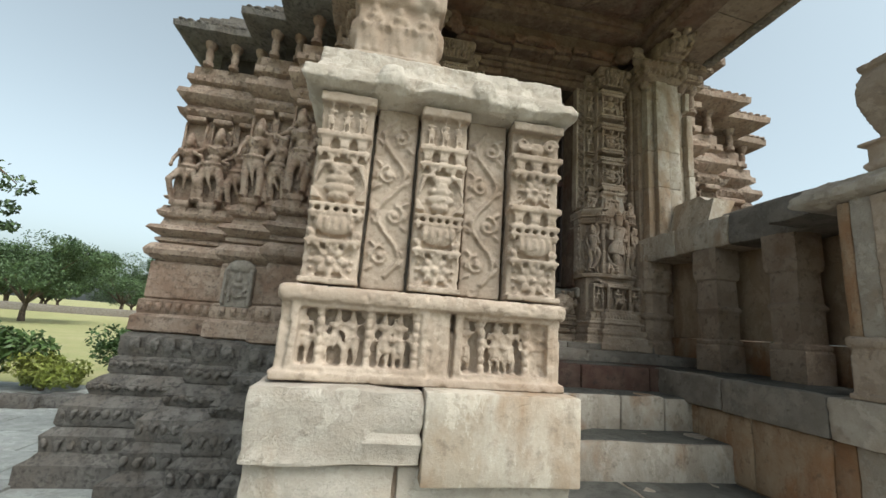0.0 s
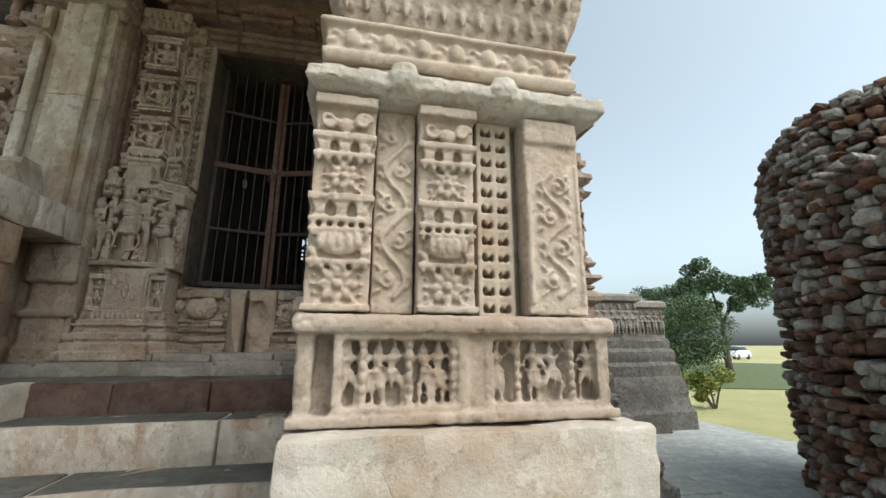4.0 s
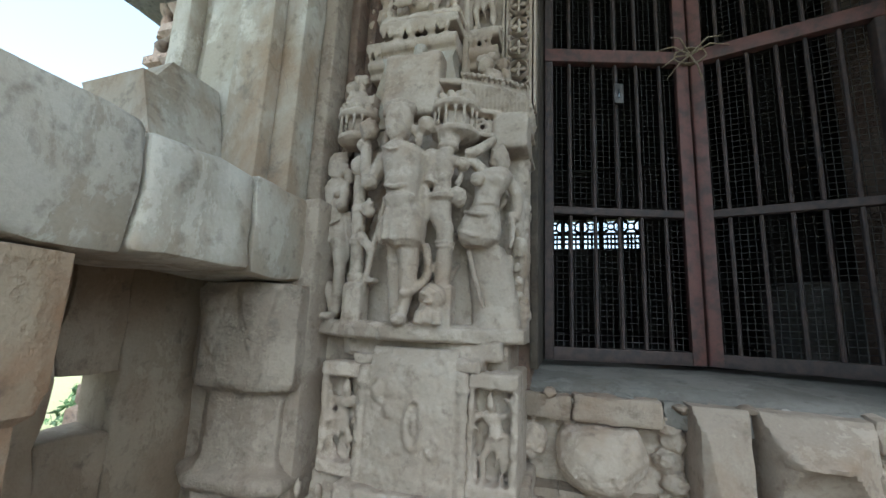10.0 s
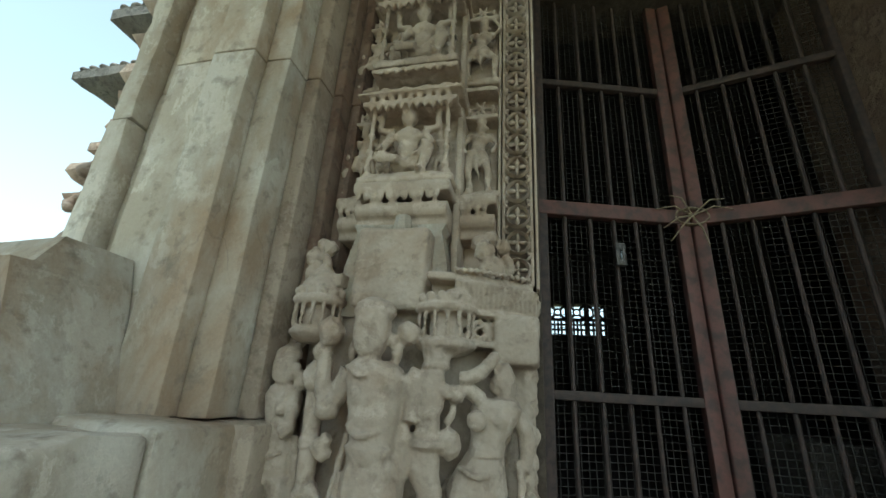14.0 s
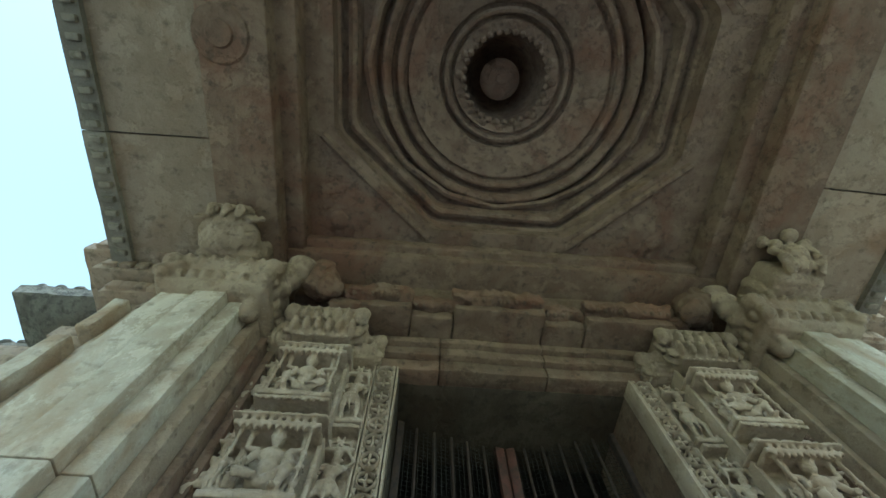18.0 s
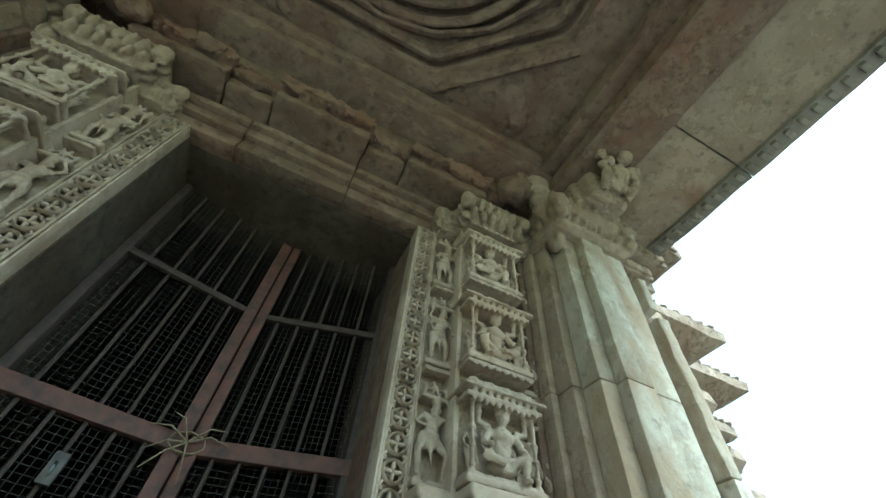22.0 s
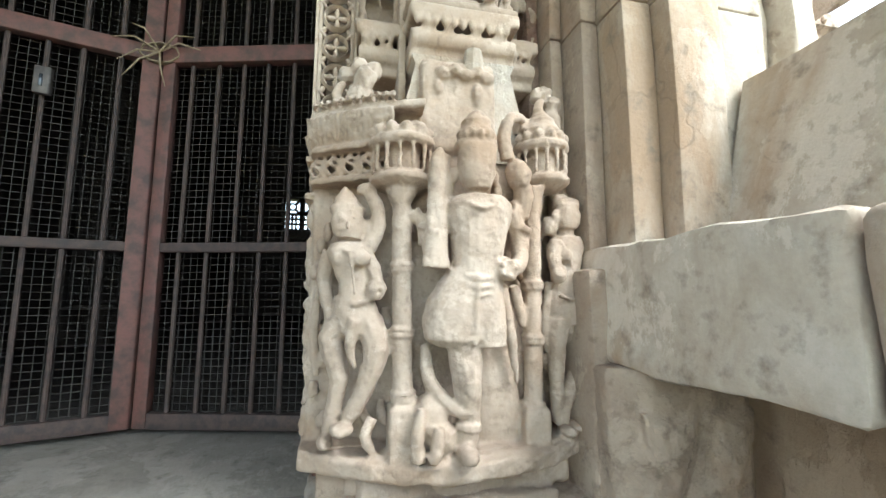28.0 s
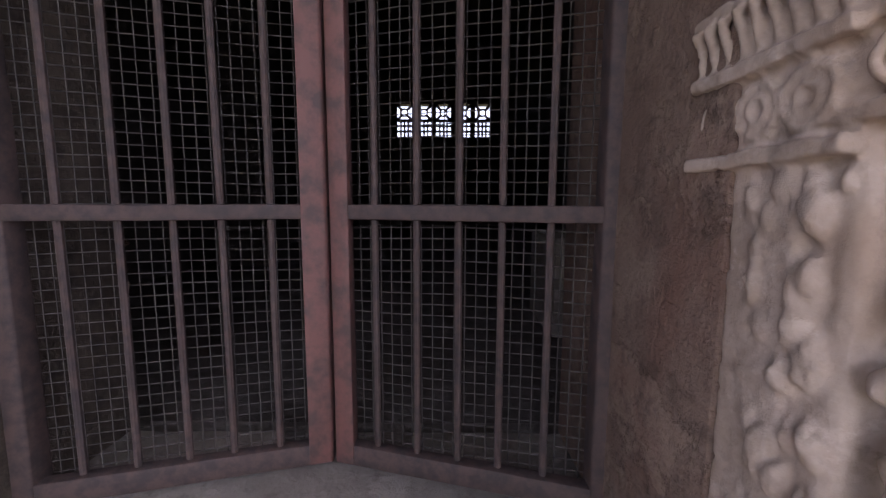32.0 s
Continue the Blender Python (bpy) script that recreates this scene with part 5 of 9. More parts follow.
def guardian(side):
    """The bowed relief slab with a crowned guardian, staffs, canopies and attendants: one carved mesh."""
    xc, yb, zb = mx(2.165, side), 3.62, 2.09
    m = side
    east = side > 0
    rr = random.Random(40 + side)

    def X(u):
        return xc + m * u

    def D(u):
        return 0.135 * max(0.0, 1 - (u / 0.31) ** 2)

    def P(u, d, z):
        return (X(u), yb - D(u) - d - 0.022 * min(1.0, max(0.0, (abs(u) - 0.15) / 0.05)) * (z < 0.52), zb + z)

    g = Geo()
    us = [-0.298 + 0.59 * k / 14 for k in range(15)]

    def bowed(z0, z1, extra, a=0, b=15, rag=0.0):
        sel = us[a:b]
        rings = []
        for z, e in ((z0, extra * 0.92), (z0 + 0.2 * (z1 - z0), extra), (z1 - 0.15 * (z1 - z0), extra), (z1, extra * 0.95)):
            rings.append([(X(u), yb - D(u) - e + rr.uniform(-rag, rag), zb + z) for u in sel] + [(X(sel[-1]), yb + 0.08, zb + z), (X(sel[0]), yb + 0.08, zb + z)])
        g.loft(rings)

    def ell(u, d, z, a, b, c, rot=None, lvl=2):
        g.ell(P(u, d, z), (a, b, c), rot, lvl)

    def limb(pts, rads, n=10):
        """A bent limb, rounded through its joints."""
        q = []
        rs = rads if isinstance(rads, (list, tuple)) else [rads] * len(pts)
        r2 = []
        for i in range(len(pts) - 1):
            a, b = pts[max(i - 1, 0)], pts[i]
            c, e = pts[i + 1], pts[min(i + 2, len(pts) - 1)]
            for t in (0.0, 0.34, 0.67):
                q.append(tuple(0.5 * (2 * b[k] + (c[k] - a[k]) * t + (2 * a[k] - 5 * b[k] + 4 * c[k] - e[k]) * t * t + (3 * b[k] - a[k] - 3 * c[k] + e[k]) * t ** 3) for k in range(3)))
                r2.append(rs[i] + (rs[i + 1] - rs[i]) * t)
        q.append(pts[-1])
        r2.append(rs[-1])
        g.tube([P(*p) for p in q], r2, n)

    def body(secs, d, hd, k=0.85, n=18):
        """Flattened sections (u, z, half width) stacked up."""
        rings = []
        for u, z, hw in secs:
            q = P(u, d, z)
            rings.append([(q[0] + hw * math.copysign(abs(math.cos(a)) ** k, math.cos(a)), q[1] + hd * (0.35 + 0.65 * min(1, hw / 0.05)) * math.copysign(abs(math.sin(a)) ** k, math.sin(a)), q[2]) for a in (2 * math.pi * i / n for i in range(n))])
        g.loft(rings)

    def canopy(u, d, z, r, top):
        """A round pierced pavilion with a lipped floor, a slotted rail and a petalled cap."""
        q = P(u, d, 0)
        c = (q[0], q[1] + 0.012, zb)
        g.lathe(c, [(0.5 * r, z - 0.018), (0.9 * r, z - 0.008), (1.08 * r, z), (1.08 * r, z + 0.009), (0.94 * r, z + 0.013), (0.94 * r, z + 0.018)], 20)
        g.lathe(c, [(0.60 * r, z), (0.60 * r, z + 0.075)], 14)
        n = 14
        for k in range(n):
            a = 2 * math.pi * k / n
            p = (c[0] + 0.95 * r * math.cos(a), c[1] + 0.95 * r * math.sin(a))
            for zz, hh in ((0.026, 0.012), (0.042, 0.009), (0.056, 0.012)):
                g.ell((p[0], p[1], zb + z + zz), (0.0055, 0.0055, hh), None, 1)
        g.lathe(c, [(0.95 * r, z + 0.064), (1.10 * r, z + 0.070), (1.12 * r, z + 0.080), (0.92 * r, z + 0.086), (0.90 * r, z + 0.095)], 20)
        for k in range(12):
            a = 2 * math.pi * k / 12
            g.ell((c[0] + 0.9 * r * math.cos(a), c[1] + 0.9 * r * math.sin(a), zb + z + 0.095), (0.012, 0.012, 0.013), None, 1)
        if top:
            g.lathe(c, [(0.85 * r, z + 0.09), (0.80 * r, z + 0.105), (0.86 * r, z + 0.112), (0.62 * r, z + 0.128), (0.64 * r, z + 0.136), (0.40 * r, z + 0.15), (0.12 * r, z + 0.17)], 16)
        else:
            for k in range(5):
                lump(g, (c[0] + rr.uniform(-0.6, 0.6) * r, c[1] - rr.uniform(0.1, 0.6) * r, zb + z + 0.10), (0.02, 0.02, 0.016), 60 + k, 1.4)

    def turned(pts, rings, d, r=0.0185):
        """A staff with turned collars at the given heights."""
        limb([(u, d, z) for u, z in pts], r, 14)
        for z in rings:
            for (u0, z0), (u1, z1) in zip(pts, pts[1:]):
                if min(z0, z1) <= z <= max(z0, z1):
                    u = u0 + (u1 - u0) * (z - z0) / (z1 - z0)
                    g.lathe(P(u, d, z), [(r * 0.9, -0.011), (r * 1.22, -0.007), (r * 1.22, -0.001), (r * 1.05, 0.001), (r * 1.3, 0.004), (r * 1.25, 0.009), (r * 0.9, 0.012)], 14)

    bowed(0.02, 0.66, -0.020)
    bowed(0.0, 0.036, 0.085, rag=0.006)
    bowed(0.030, 0.042, 0.070, 3, 13, rag=0.006)
    bowed(-0.045, 0.005, 0.03, 2, 12, rag=0.008)
    # pierced foliage band and fluted shell over the door-side attendant
    bowed(0.530, 0.543, 0.05, 0, 5)
    bowed(0.592, 0.604, 0.058, 0, 6)
    bowed(0.543, 0.592, 0.0, 0, 5)
    bowed(0.655, 0.672, 0.078, 0, 6)
    bowed(0.604, 0.66, 0.03, 0, 6)
    for k in range(5):
        u = -0.285 + 0.033 * k
        limb([(u + 0.013 * math.cos(0.785 * q), 0.03, 0.567 + 0.017 * math.sin(0.785 * q)) for q in range(9)], 0.0048, 6)
        limb([(u - 0.012, 0.03, 0.578), (u + 0.005, 0.033, 0.565), (u + 0.012, 0.03, 0.55)], 0.0045, 6)
        limb([(u + 0.0165, 0.028, 0.588), (u + 0.0165, 0.028, 0.545)], [0.0045, 0.006], 6)
    for k in range(17):
        u = -0.297 + 0.155 * k / 16
        limb([(u, 0.035, 0.600), (u - 0.003, 0.062, 0.625), (u - 0.006, 0.086, 0.656)], [0.0042, 0.0048, 0.0050], 6)
    for k in range(12):
        ell(-0.29 + 0.013 * k, 0.088, 0.676, 0.006, 0.012, 0.008, None, 1)
    canopy(-0.122, 0.045, 0.52 if east else 0.525, 0.058, False)
    canopy(0.178, 0.035, 0.545, 0.054, True)
    # crown, head and ears
    d = 0.072
    gc = 0.004 if east else 0.009
    body([(gc, 0.498, 0.020), (gc, 0.512, 0.029), (gc, 0.532, 0.0345), (gc, 0.556, 0.0355), (gc, 0.578, 0.034)], d + 0.010, 0.038, 0.75)
    if east:
        body([(gc, 0.574, 0.039), (gc, 0.584, 0.041), (gc, 0.590, 0.035), (gc, 0.600, 0.034), (gc, 0.605, 0.037), (gc, 0.612, 0.030), (gc, 0.622, 0.027), (gc, 0.626, 0.029), (gc, 0.636, 0.020), (gc, 0.646, 0.010)], d + 0.004, 0.038)
        for k in range(7):
            ell(gc + 0.034 * math.sin(-1.2 + 0.4 * k), d + 0.006 + 0.033 * math.cos(-1.2 + 0.4 * k), 0.596, 0.006, 0.006, 0.009, None, 1)
    else:
        body([(gc, 0.572, 0.038), (gc, 0.582, 0.042), (gc, 0.594, 0.040), (gc, 0.604, 0.030), (gc, 0.610, 0.014)], d, 0.040)
        for k in range(9):
            ell(gc + 0.040 * math.sin(-1.3 + 0.325 * k), d + 0.038 * math.cos(-1.3 + 0.325 * k), 0.582, 0.007, 0.007, 0.008, None, 1)
            ell(gc + 0.036 * math.sin(-1.2 + 0.3 * k), d + 0.034 * math.cos(-1.2 + 0.3 * k), 0.596, 0.006, 0.006, 0.006, None, 1)
    for k in (-1, 1):
        ell(gc + k * 0.039, d - 0.004, 0.528, 0.008, 0.012, 0.016)
        lump(g, P(gc + k * 0.046, d - 0.014, 0.506), (0.012, 0.014, 0.020), 3 + k, 1.2)
    limb([(gc, d - 0.004, 0.475), (gc, d, 0.505)], 0.0195)
    # torso, kilt and legs
    if east:
        body([(0.004, 0.335, 0.044), (0.006, 0.36, 0.044), (0.008, 0.39, 0.047), (0.011, 0.42, 0.053), (0.012, 0.450, 0.060), (0.012, 0.474, 0.062), (0.010, 0.488, 0.046)], d - 0.006, 0.046)
        ell(0.006, d + 0.018, 0.385, 0.036, 0.02, 0.034)
        body([(-0.030, 0.222, 0.034), (-0.026, 0.236, 0.060), (-0.018, 0.27, 0.073), (-0.012, 0.305, 0.070), (-0.003, 0.335, 0.058), (0.002, 0.358, 0.046)], d - 0.014, 0.048, 0.8)
        body([(0.026, 0.222, 0.026), (0.024, 0.25, 0.032), (0.016, 0.30, 0.034), (0.01, 0.35, 0.030)], d - 0.002, 0.045, 0.6)
        limb([(-0.004, d + 0.036, 0.345), (-0.006, d + 0.034, 0.29), (-0.008, d + 0.028, 0.225)], 0.0045, 6)
        for k in range(3):
            limb([(-0.044 - 0.008 * k, d + 0.012, 0.352 - 0.013 * k), (0.0, d + 0.038 - 0.002 * k, 0.338 - 0.014 * k), (0.050, d + 0.012, 0.350 - 0.013 * k)], 0.005, 6)
        limb([(-0.018, d - 0.012, 0.25), (-0.014, d, 0.165), (-0.006, d - 0.012, 0.10), (-0.012, d - 0.008, 0.055)], [0.036, 0.026, 0.019, 0.016], 12)
        ell(-0.018, d + 0.012, 0.050, 0.018, 0.042, 0.015)
        limb([(-0.010, d - 0.010, 0.082), (-0.009, d - 0.010, 0.094)], 0.023, 10)
        # wide smooth drapery behind the leg
        body([(0.062, 0.036, 0.066), (0.060, 0.12, 0.060), (0.052, 0.20, 0.050), (0.044, 0.25, 0.036)], -0.022, 0.05, 0.8)
        limb([(-0.080, 0.045, 0.225), (-0.078, 0.055, 0.175), (-0.055, 0.06, 0.135), (-0.022, 0.075, 0.114), (0.004, 0.07, 0.118)], [0.009, 0.013, 0.014, 0.012, 0.007], 8)
        limb([(-0.082, 0.045, 0.17), (-0.068, 0.05, 0.135), (-0.05, 0.052, 0.115)], [0.006, 0.009, 0.003], 6)
        limb([(0.062, 0.06, 0.325), (0.072, 0.055, 0.27), (0.084, 0.05, 0.215), (0.092, 0.05, 0.150)], [0.008, 0.012, 0.011, 0.004], 8)
        limb([(0.09, 0.045, 0.33), (0.108, 0.04, 0.285), (0.112, 0.04, 0.25)], [0.010, 0.012, 0.006], 8)
    else:
        body([(-0.010, 0.325, 0.042), (-0.009, 0.36, 0.042), (-0.008, 0.395, 0.047), (-0.006, 0.43, 0.054), (-0.004, 0.46, 0.057), (0.0, 0.478, 0.052), (0.006, 0.49, 0.034)], d - 0.006, 0.046)
        ell(-0.004, d + 0.02, 0.392, 0.038, 0.022, 0.032)
        limb([(0.032, d + 0.022, 0.378), (0.0, d + 0.046, 0.362), (-0.036, d + 0.026, 0.374)], [0.006, 0.007, 0.006], 6)
        lump(g, P(-0.012, d + 0.022, 0.335), (0.046, 0.024, 0.028), 12.4, 1.0)
        body([(-0.022, 0.222, 0.030), (-0.014, 0.238, 0.052), (-0.014, 0.27, 0.055), (-0.014, 0.30, 0.052), (-0.013, 0.33, 0.044)], d - 0.008, 0.046, 0.75)
        limb([(0.036, d + 0.004, 0.30), (0.042, d + 0.004, 0.25), (0.036, d, 0.232)], [0.010, 0.013, 0.006], 8)
        for k in range(4):
            limb([(0.018 - 0.016 * k, d + 0.032, 0.315), (0.022 - 0.022 * k, d + 0.034, 0.235)], [0.004, 0.006], 6)
        limb([(-0.022, d - 0.016, 0.24), (-0.032, d - 0.010, 0.171), (-0.024, d - 0.015, 0.10), (-0.019, d - 0.010, 0.058)], [0.032, 0.024, 0.018, 0.014], 12)
        ell(-0.024, d + 0.012, 0.048, 0.018, 0.042, 0.016)
        limb([(0.016, d - 0.045, 0.24), (0.012, d - 0.04, 0.15), (0.004, d - 0.045, 0.05)], [0.03, 0.022, 0.020], 10)
        limb([(-0.066, 0.055, 0.235), (-0.078, 0.05, 0.175), (-0.064, 0.055, 0.138), (-0.035, 0.07, 0.112), (-0.018, 0.08, 0.116)], [0.011, 0.012, 0.012, 0.011, 0.006], 8)
        limb([(-0.056, d - 0.02, 0.39), (-0.060, d - 0.016, 0.32), (-0.052, d - 0.012, 0.24)], [0.014, 0.016, 0.012], 8)
        limb([(0.048, 0.055, 0.36), (0.066, 0.05, 0.27), (0.088, 0.05, 0.18), (0.105, 0.045, 0.125)], [0.007, 0.008, 0.009, 0.010], 8)
    # necklaces
    limb([(gc - 0.036, d + 0.026, 0.478), (gc, d + 0.046, 0.458), (gc + 0.036, d + 0.026, 0.478)], 0.0042, 6)
    # arms
    if east:
        limb([(-0.052, d - 0.01, 0.474), (-0.074, d - 0.016, 0.425), (-0.072, d, 0.37)], [0.023, 0.019, 0.016])
        body([(-0.070, 0.357, 0.025), (-0.070, 0.366, 0.027), (-0.070, 0.378, 0.023), (-0.069, 0.44, 0.020), (-0.068, 0.51, 0.017), (-0.066, 0.56, 0.013), (-0.064, 0.575, 0.006)], d + 0.006, 0.026, 0.9)
        limb([(-0.052, d - 0.016, 0.476), (-0.058, d - 0.004, 0.535), (-0.050, d, 0.565)], [0.018, 0.015, 0.011])
        limb([(0.076, d - 0.014, 0.470), (0.104, d - 0.018, 0.415), (0.088, d + 0.002, 0.366), (0.055, d + 0.022, 0.356)], [0.022, 0.019, 0.016, 0.015])
        lump(g, P(0.050, d + 0.026, 0.356), (0.024, 0.020, 0.024), 5.5, 1.2)
        for k in range(5):
            ell(0.050 + 0.014 * math.cos(1.26 * k), d + 0.042, 0.356 + 0.014 * math.sin(1.26 * k), 0.006, 0.006, 0.006, None, 1)
        limb([(0.076, d - 0.014, 0.474), (0.106, d - 0.016, 0.468), (0.104, d, 0.515), (0.088, d + 0.004, 0.545)], [0.021, 0.019, 0.019, 0.017])
        lump(g, P(0.092, d + 0.004, 0.540), (0.027, 0.026, 0.032), 8.2, 0.8)
        ell(0.112, d, 0.50, 0.015, 0.016, 0.020)
        limb([(0.070, d + 0.002, 0.565), (0.062, d + 0.004, 0.60), (0.070, d + 0.004, 0.638), (0.094, d, 0.657), (0.112, d, 0.650)], [0.014, 0.014, 0.013, 0.011, 0.008])
        for a, z in ((-0.076, 0.428), (0.102, 0.435)):
            limb([(a - 0.002, d - 0.014, z - 0.005), (a + 0.002, d - 0.014, z + 0.006)], 0.0235)
    else:
        limb([(-0.058, d - 0.008, 0.468), (-0.076, d - 0.012, 0.425), (-0.074, d - 0.006, 0.385)], [0.023, 0.020, 0.018])
        limb([(-0.062, d - 0.016, 0.470), (-0.10, d - 0.01, 0.455), (-0.145, d + 0.012, 0.440)], [0.018, 0.015, 0.013])
        limb([(0.052, d - 0.012, 0.470), (0.088, d - 0.010, 0.410), (0.108, d - 0.002, 0.440), (0.110, d, 0.500)], [0.023, 0.021, 0.018, 0.016])
        lump(g, P(0.092, d - 0.006, 0.400), (0.028, 0.026, 0.024), 6.1, 0.7)
        lump(g, P(0.106, d + 0.002, 0.545), (0.028, 0.028, 0.034), 7.3, 1.0)
        lump(g, P(0.122, d - 0.002, 0.505), (0.022, 0.024, 0.024), 2.6, 1.2)
        lump(g, P(-0.056, d - 0.012, 0.545), (0.024, 0.024, 0.026), 9.1, 0.9)
        limb([(0.085, 0.06, 0.352), (0.102, 0.062, 0.335), (0.118, 0.06, 0.325)], [0.012, 0.015, 0.010], 8)
        lump(g, P(0.095, 0.058, 0.325), (0.020, 0.018, 0.020), 4.4, 1.3)
        limb([(0.120, 0.055, 0.262), (0.094, 0.055, 0.235), (0.082, 0.055, 0.205)], [0.018, 0.013, 0.004], 6)
    # staff beside the door-side attendant
    if east:
        turned([(-0.124, 0.50), (-0.122, 0.30), (-0.118, 0.10)], (0.36, 0.245, 0.135), 0.048)
        limb([(-0.125, 0.048, 0.478), (-0.125, 0.048, 0.515)], [0.020, 0.034], 14)
        limb([(-0.106, 0.055, 0.465), (-0.088, 0.05, 0.44), (-0.086, 0.05, 0.40)], [0.014, 0.012, 0.010], 8)
        q = P(-0.118, 0.048, 0)
        g.box(q[0] - 0.027, q[0] + 0.027, q[1] - 0.027, q[1] + 0.03, zb + 0.02, zb + 0.122, 0.006, 0.2, 0)
        # seated animal with a raised foreleg
        lump(g, P(-0.072, 0.05, 0.095), (0.038, 0.034, 0.048), 5.2, 0.7)
        lump(g, P(-0.058, 0.062, 0.072), (0.030, 0.028, 0.032), 7.2, 0.7)
        limb([(-0.098, 0.085, 0.040), (-0.100, 0.09, 0.085), (-0.094, 0.085, 0.125)], [0.013, 0.012, 0.008], 8)
        limb([(-0.078, 0.09, 0.045), (-0.070, 0.094, 0.060), (-0.066, 0.09, 0.095)], [0.013, 0.012, 0.009], 8)
    else:
        limb([(-0.113, 0.055, 0.485), (-0.112, 0.055, 0.525)], [0.022, 0.033], 14)
        g.lathe(P(-0.112, 0.055, 0.49), [(0.02, -0.012), (0.028, -0.006), (0.028, 0.002), (0.02, 0.008)], 14)
        body([(-0.108, 0.395, 0.014), (-0.108, 0.415, 0.024), (-0.108, 0.45, 0.026), (-0.110, 0.475, 0.020)], 0.066, 0.026)
        body([(-0.115, 0.232, 0.020), (-0.112, 0.27, 0.024), (-0.100, 0.31, 0.030), (-0.100, 0.35, 0.027), (-0.104, 0.40, 0.020)], 0.058, 0.028)
        turned([(-0.114, 0.245), (-0.113, 0.12)], (0.232,), 0.055, 0.0205)
        g.lathe(P(-0.106, 0.06, 0.352), [(0.022, -0.010), (0.034, -0.004), (0.034, 0.006), (0.022, 0.010)], 14)
        lump(g, P(-0.152, 0.07, 0.440), (0.020, 0.020, 0.020), 3.3, 1.0)
        lump(g, P(-0.142, 0.066, 0.355), (0.026, 0.022, 0.030), 8.8, 1.4)
        limb([(-0.136, 0.06, 0.385), (-0.148, 0.06, 0.41), (-0.140, 0.06, 0.43)], [0.009, 0.008, 0.006], 6)
        q = P(-0.112, 0.055, 0)
        g.box(q[0] - 0.028, q[0] + 0.028, q[1] - 0.02, q[1] + 0.03, zb + 0.02, zb + 0.135, 0.006, 0.2, 0)
        # crouching lion at its foot
        lump(g, P(-0.098, 0.078, 0.105), (0.033, 0.030, 0.034), 4.7, 0.6)
        lump(g, P(-0.092, 0.075, 0.062), (0.034, 0.032, 0.032), 2.2, 0.7)
        for k in (-1, 1):
            ell(-0.096 + 0.013 * k, 0.107, 0.112, 0.007, 0.006, 0.006, None, 1)
            limb([(-0.096 + 0.02 * k, 0.098, 0.07), (-0.096 + 0.022 * k, 0.104, 0.04)], [0.010, 0.012], 8)
        ell(-0.096, 0.108, 0.092, 0.014, 0.008, 0.006, None, 1)
    # staff on the far side
    if east:
        turned([(0.142, 0.50), (0.138, 0.28), (0.134, 0.10)], (0.33, 0.225, 0.10), 0.042)
        limb([(0.142, 0.042, 0.47), (0.145, 0.042, 0.53)], [0.018, 0.026], 12)
        q = P(0.134, 0.042, 0)
        g.box(q[0] - 0.026, q[0] + 0.026, q[1] - 0.024, q[1] + 0.03, zb + 0.02, zb + 0.10, 0.006, 0.2, 0)
    else:
        turned([(0.142, 0.47), (0.134, 0.312), (0.126, 0.12)], (0.335, 0.245, 0.150), 0.05)
        lump(g, P(0.140, 0.06, 0.455), (0.026, 0.026, 0.034), 6.6, 0.9)
        q = P(0.124, 0.05, 0)
        g.box(q[0] - 0.026, q[0] + 0.026, q[1] - 0.026, q[1] + 0.03, zb + 0.02, zb + 0.135, 0.006, 0.2, 0)
        g.box(q[0] - 0.015, q[0] + 0.015, q[1] - 0.031, q[1], zb + 0.045, zb + 0.12, 0.004, 0.2, 0)
        g.box(*sorted((q[0], q[0] - m * 0.055)), q[1] - 0.012, q[1] + 0.02, zb + 0.138, zb + 0.152, 0.004, 0.2, 0)
    # door-side attendant
    if east:
        body([(-0.219, 0.412, 0.022), (-0.221, 0.425, 0.029), (-0.222, 0.448, 0.030), (-0.222, 0.464, 0.027)], 0.056, 0.032)
        body([(-0.222, 0.462, 0.032), (-0.222, 0.470, 0.033), (-0.223, 0.476, 0.026), (-0.224, 0.488, 0.021), (-0.225, 0.500, 0.012), (-0.226, 0.51, 0.004)], 0.052, 0.032)
        limb([(-0.216, 0.040, 0.392), (-0.220, 0.046, 0.425)], [0.022, 0.019])
        limb([(-0.238, 0.070, 0.398), (-0.216, 0.084, 0.385), (-0.194, 0.070, 0.398)], 0.0042, 6)
        limb([(-0.216, 0.084, 0.385), (-0.210, 0.082, 0.345), (-0.206, 0.078, 0.31)], 0.004, 6)
        for k in (-1, 1):
            ell(-0.221 + k * 0.011, 0.087, 0.444, 0.006, 0.004, 0.004, None, 1)
        ell(-0.221, 0.090, 0.432, 0.005, 0.007, 0.010, None, 1)
        for k in (-1, 1):
            lump(g, P(-0.221 + k * 0.036, 0.042, 0.43), (0.010, 0.012, 0.022), 5 + k, 1.0)
        body([(-0.205, 0.305, 0.028), (-0.208, 0.33, 0.027), (-0.212, 0.36, 0.034), (-0.215, 0.390, 0.044), (-0.216, 0.405, 0.034)], 0.042, 0.036)
        for k in (-1, 1):
            ell(-0.214 + k * 0.019, 0.074, 0.376, 0.016, 0.013, 0.016)
        limb([(-0.248, 0.035, 0.392), (-0.262, 0.04, 0.345), (-0.250, 0.05, 0.290), (-0.246, 0.05, 0.27)], [0.018, 0.015, 0.013, 0.012])
        limb([(-0.186, 0.04, 0.396), (-0.166, 0.045, 0.44), (-0.172, 0.05, 0.480), (-0.192, 0.05, 0.502)], [0.018, 0.015, 0.013, 0.010])
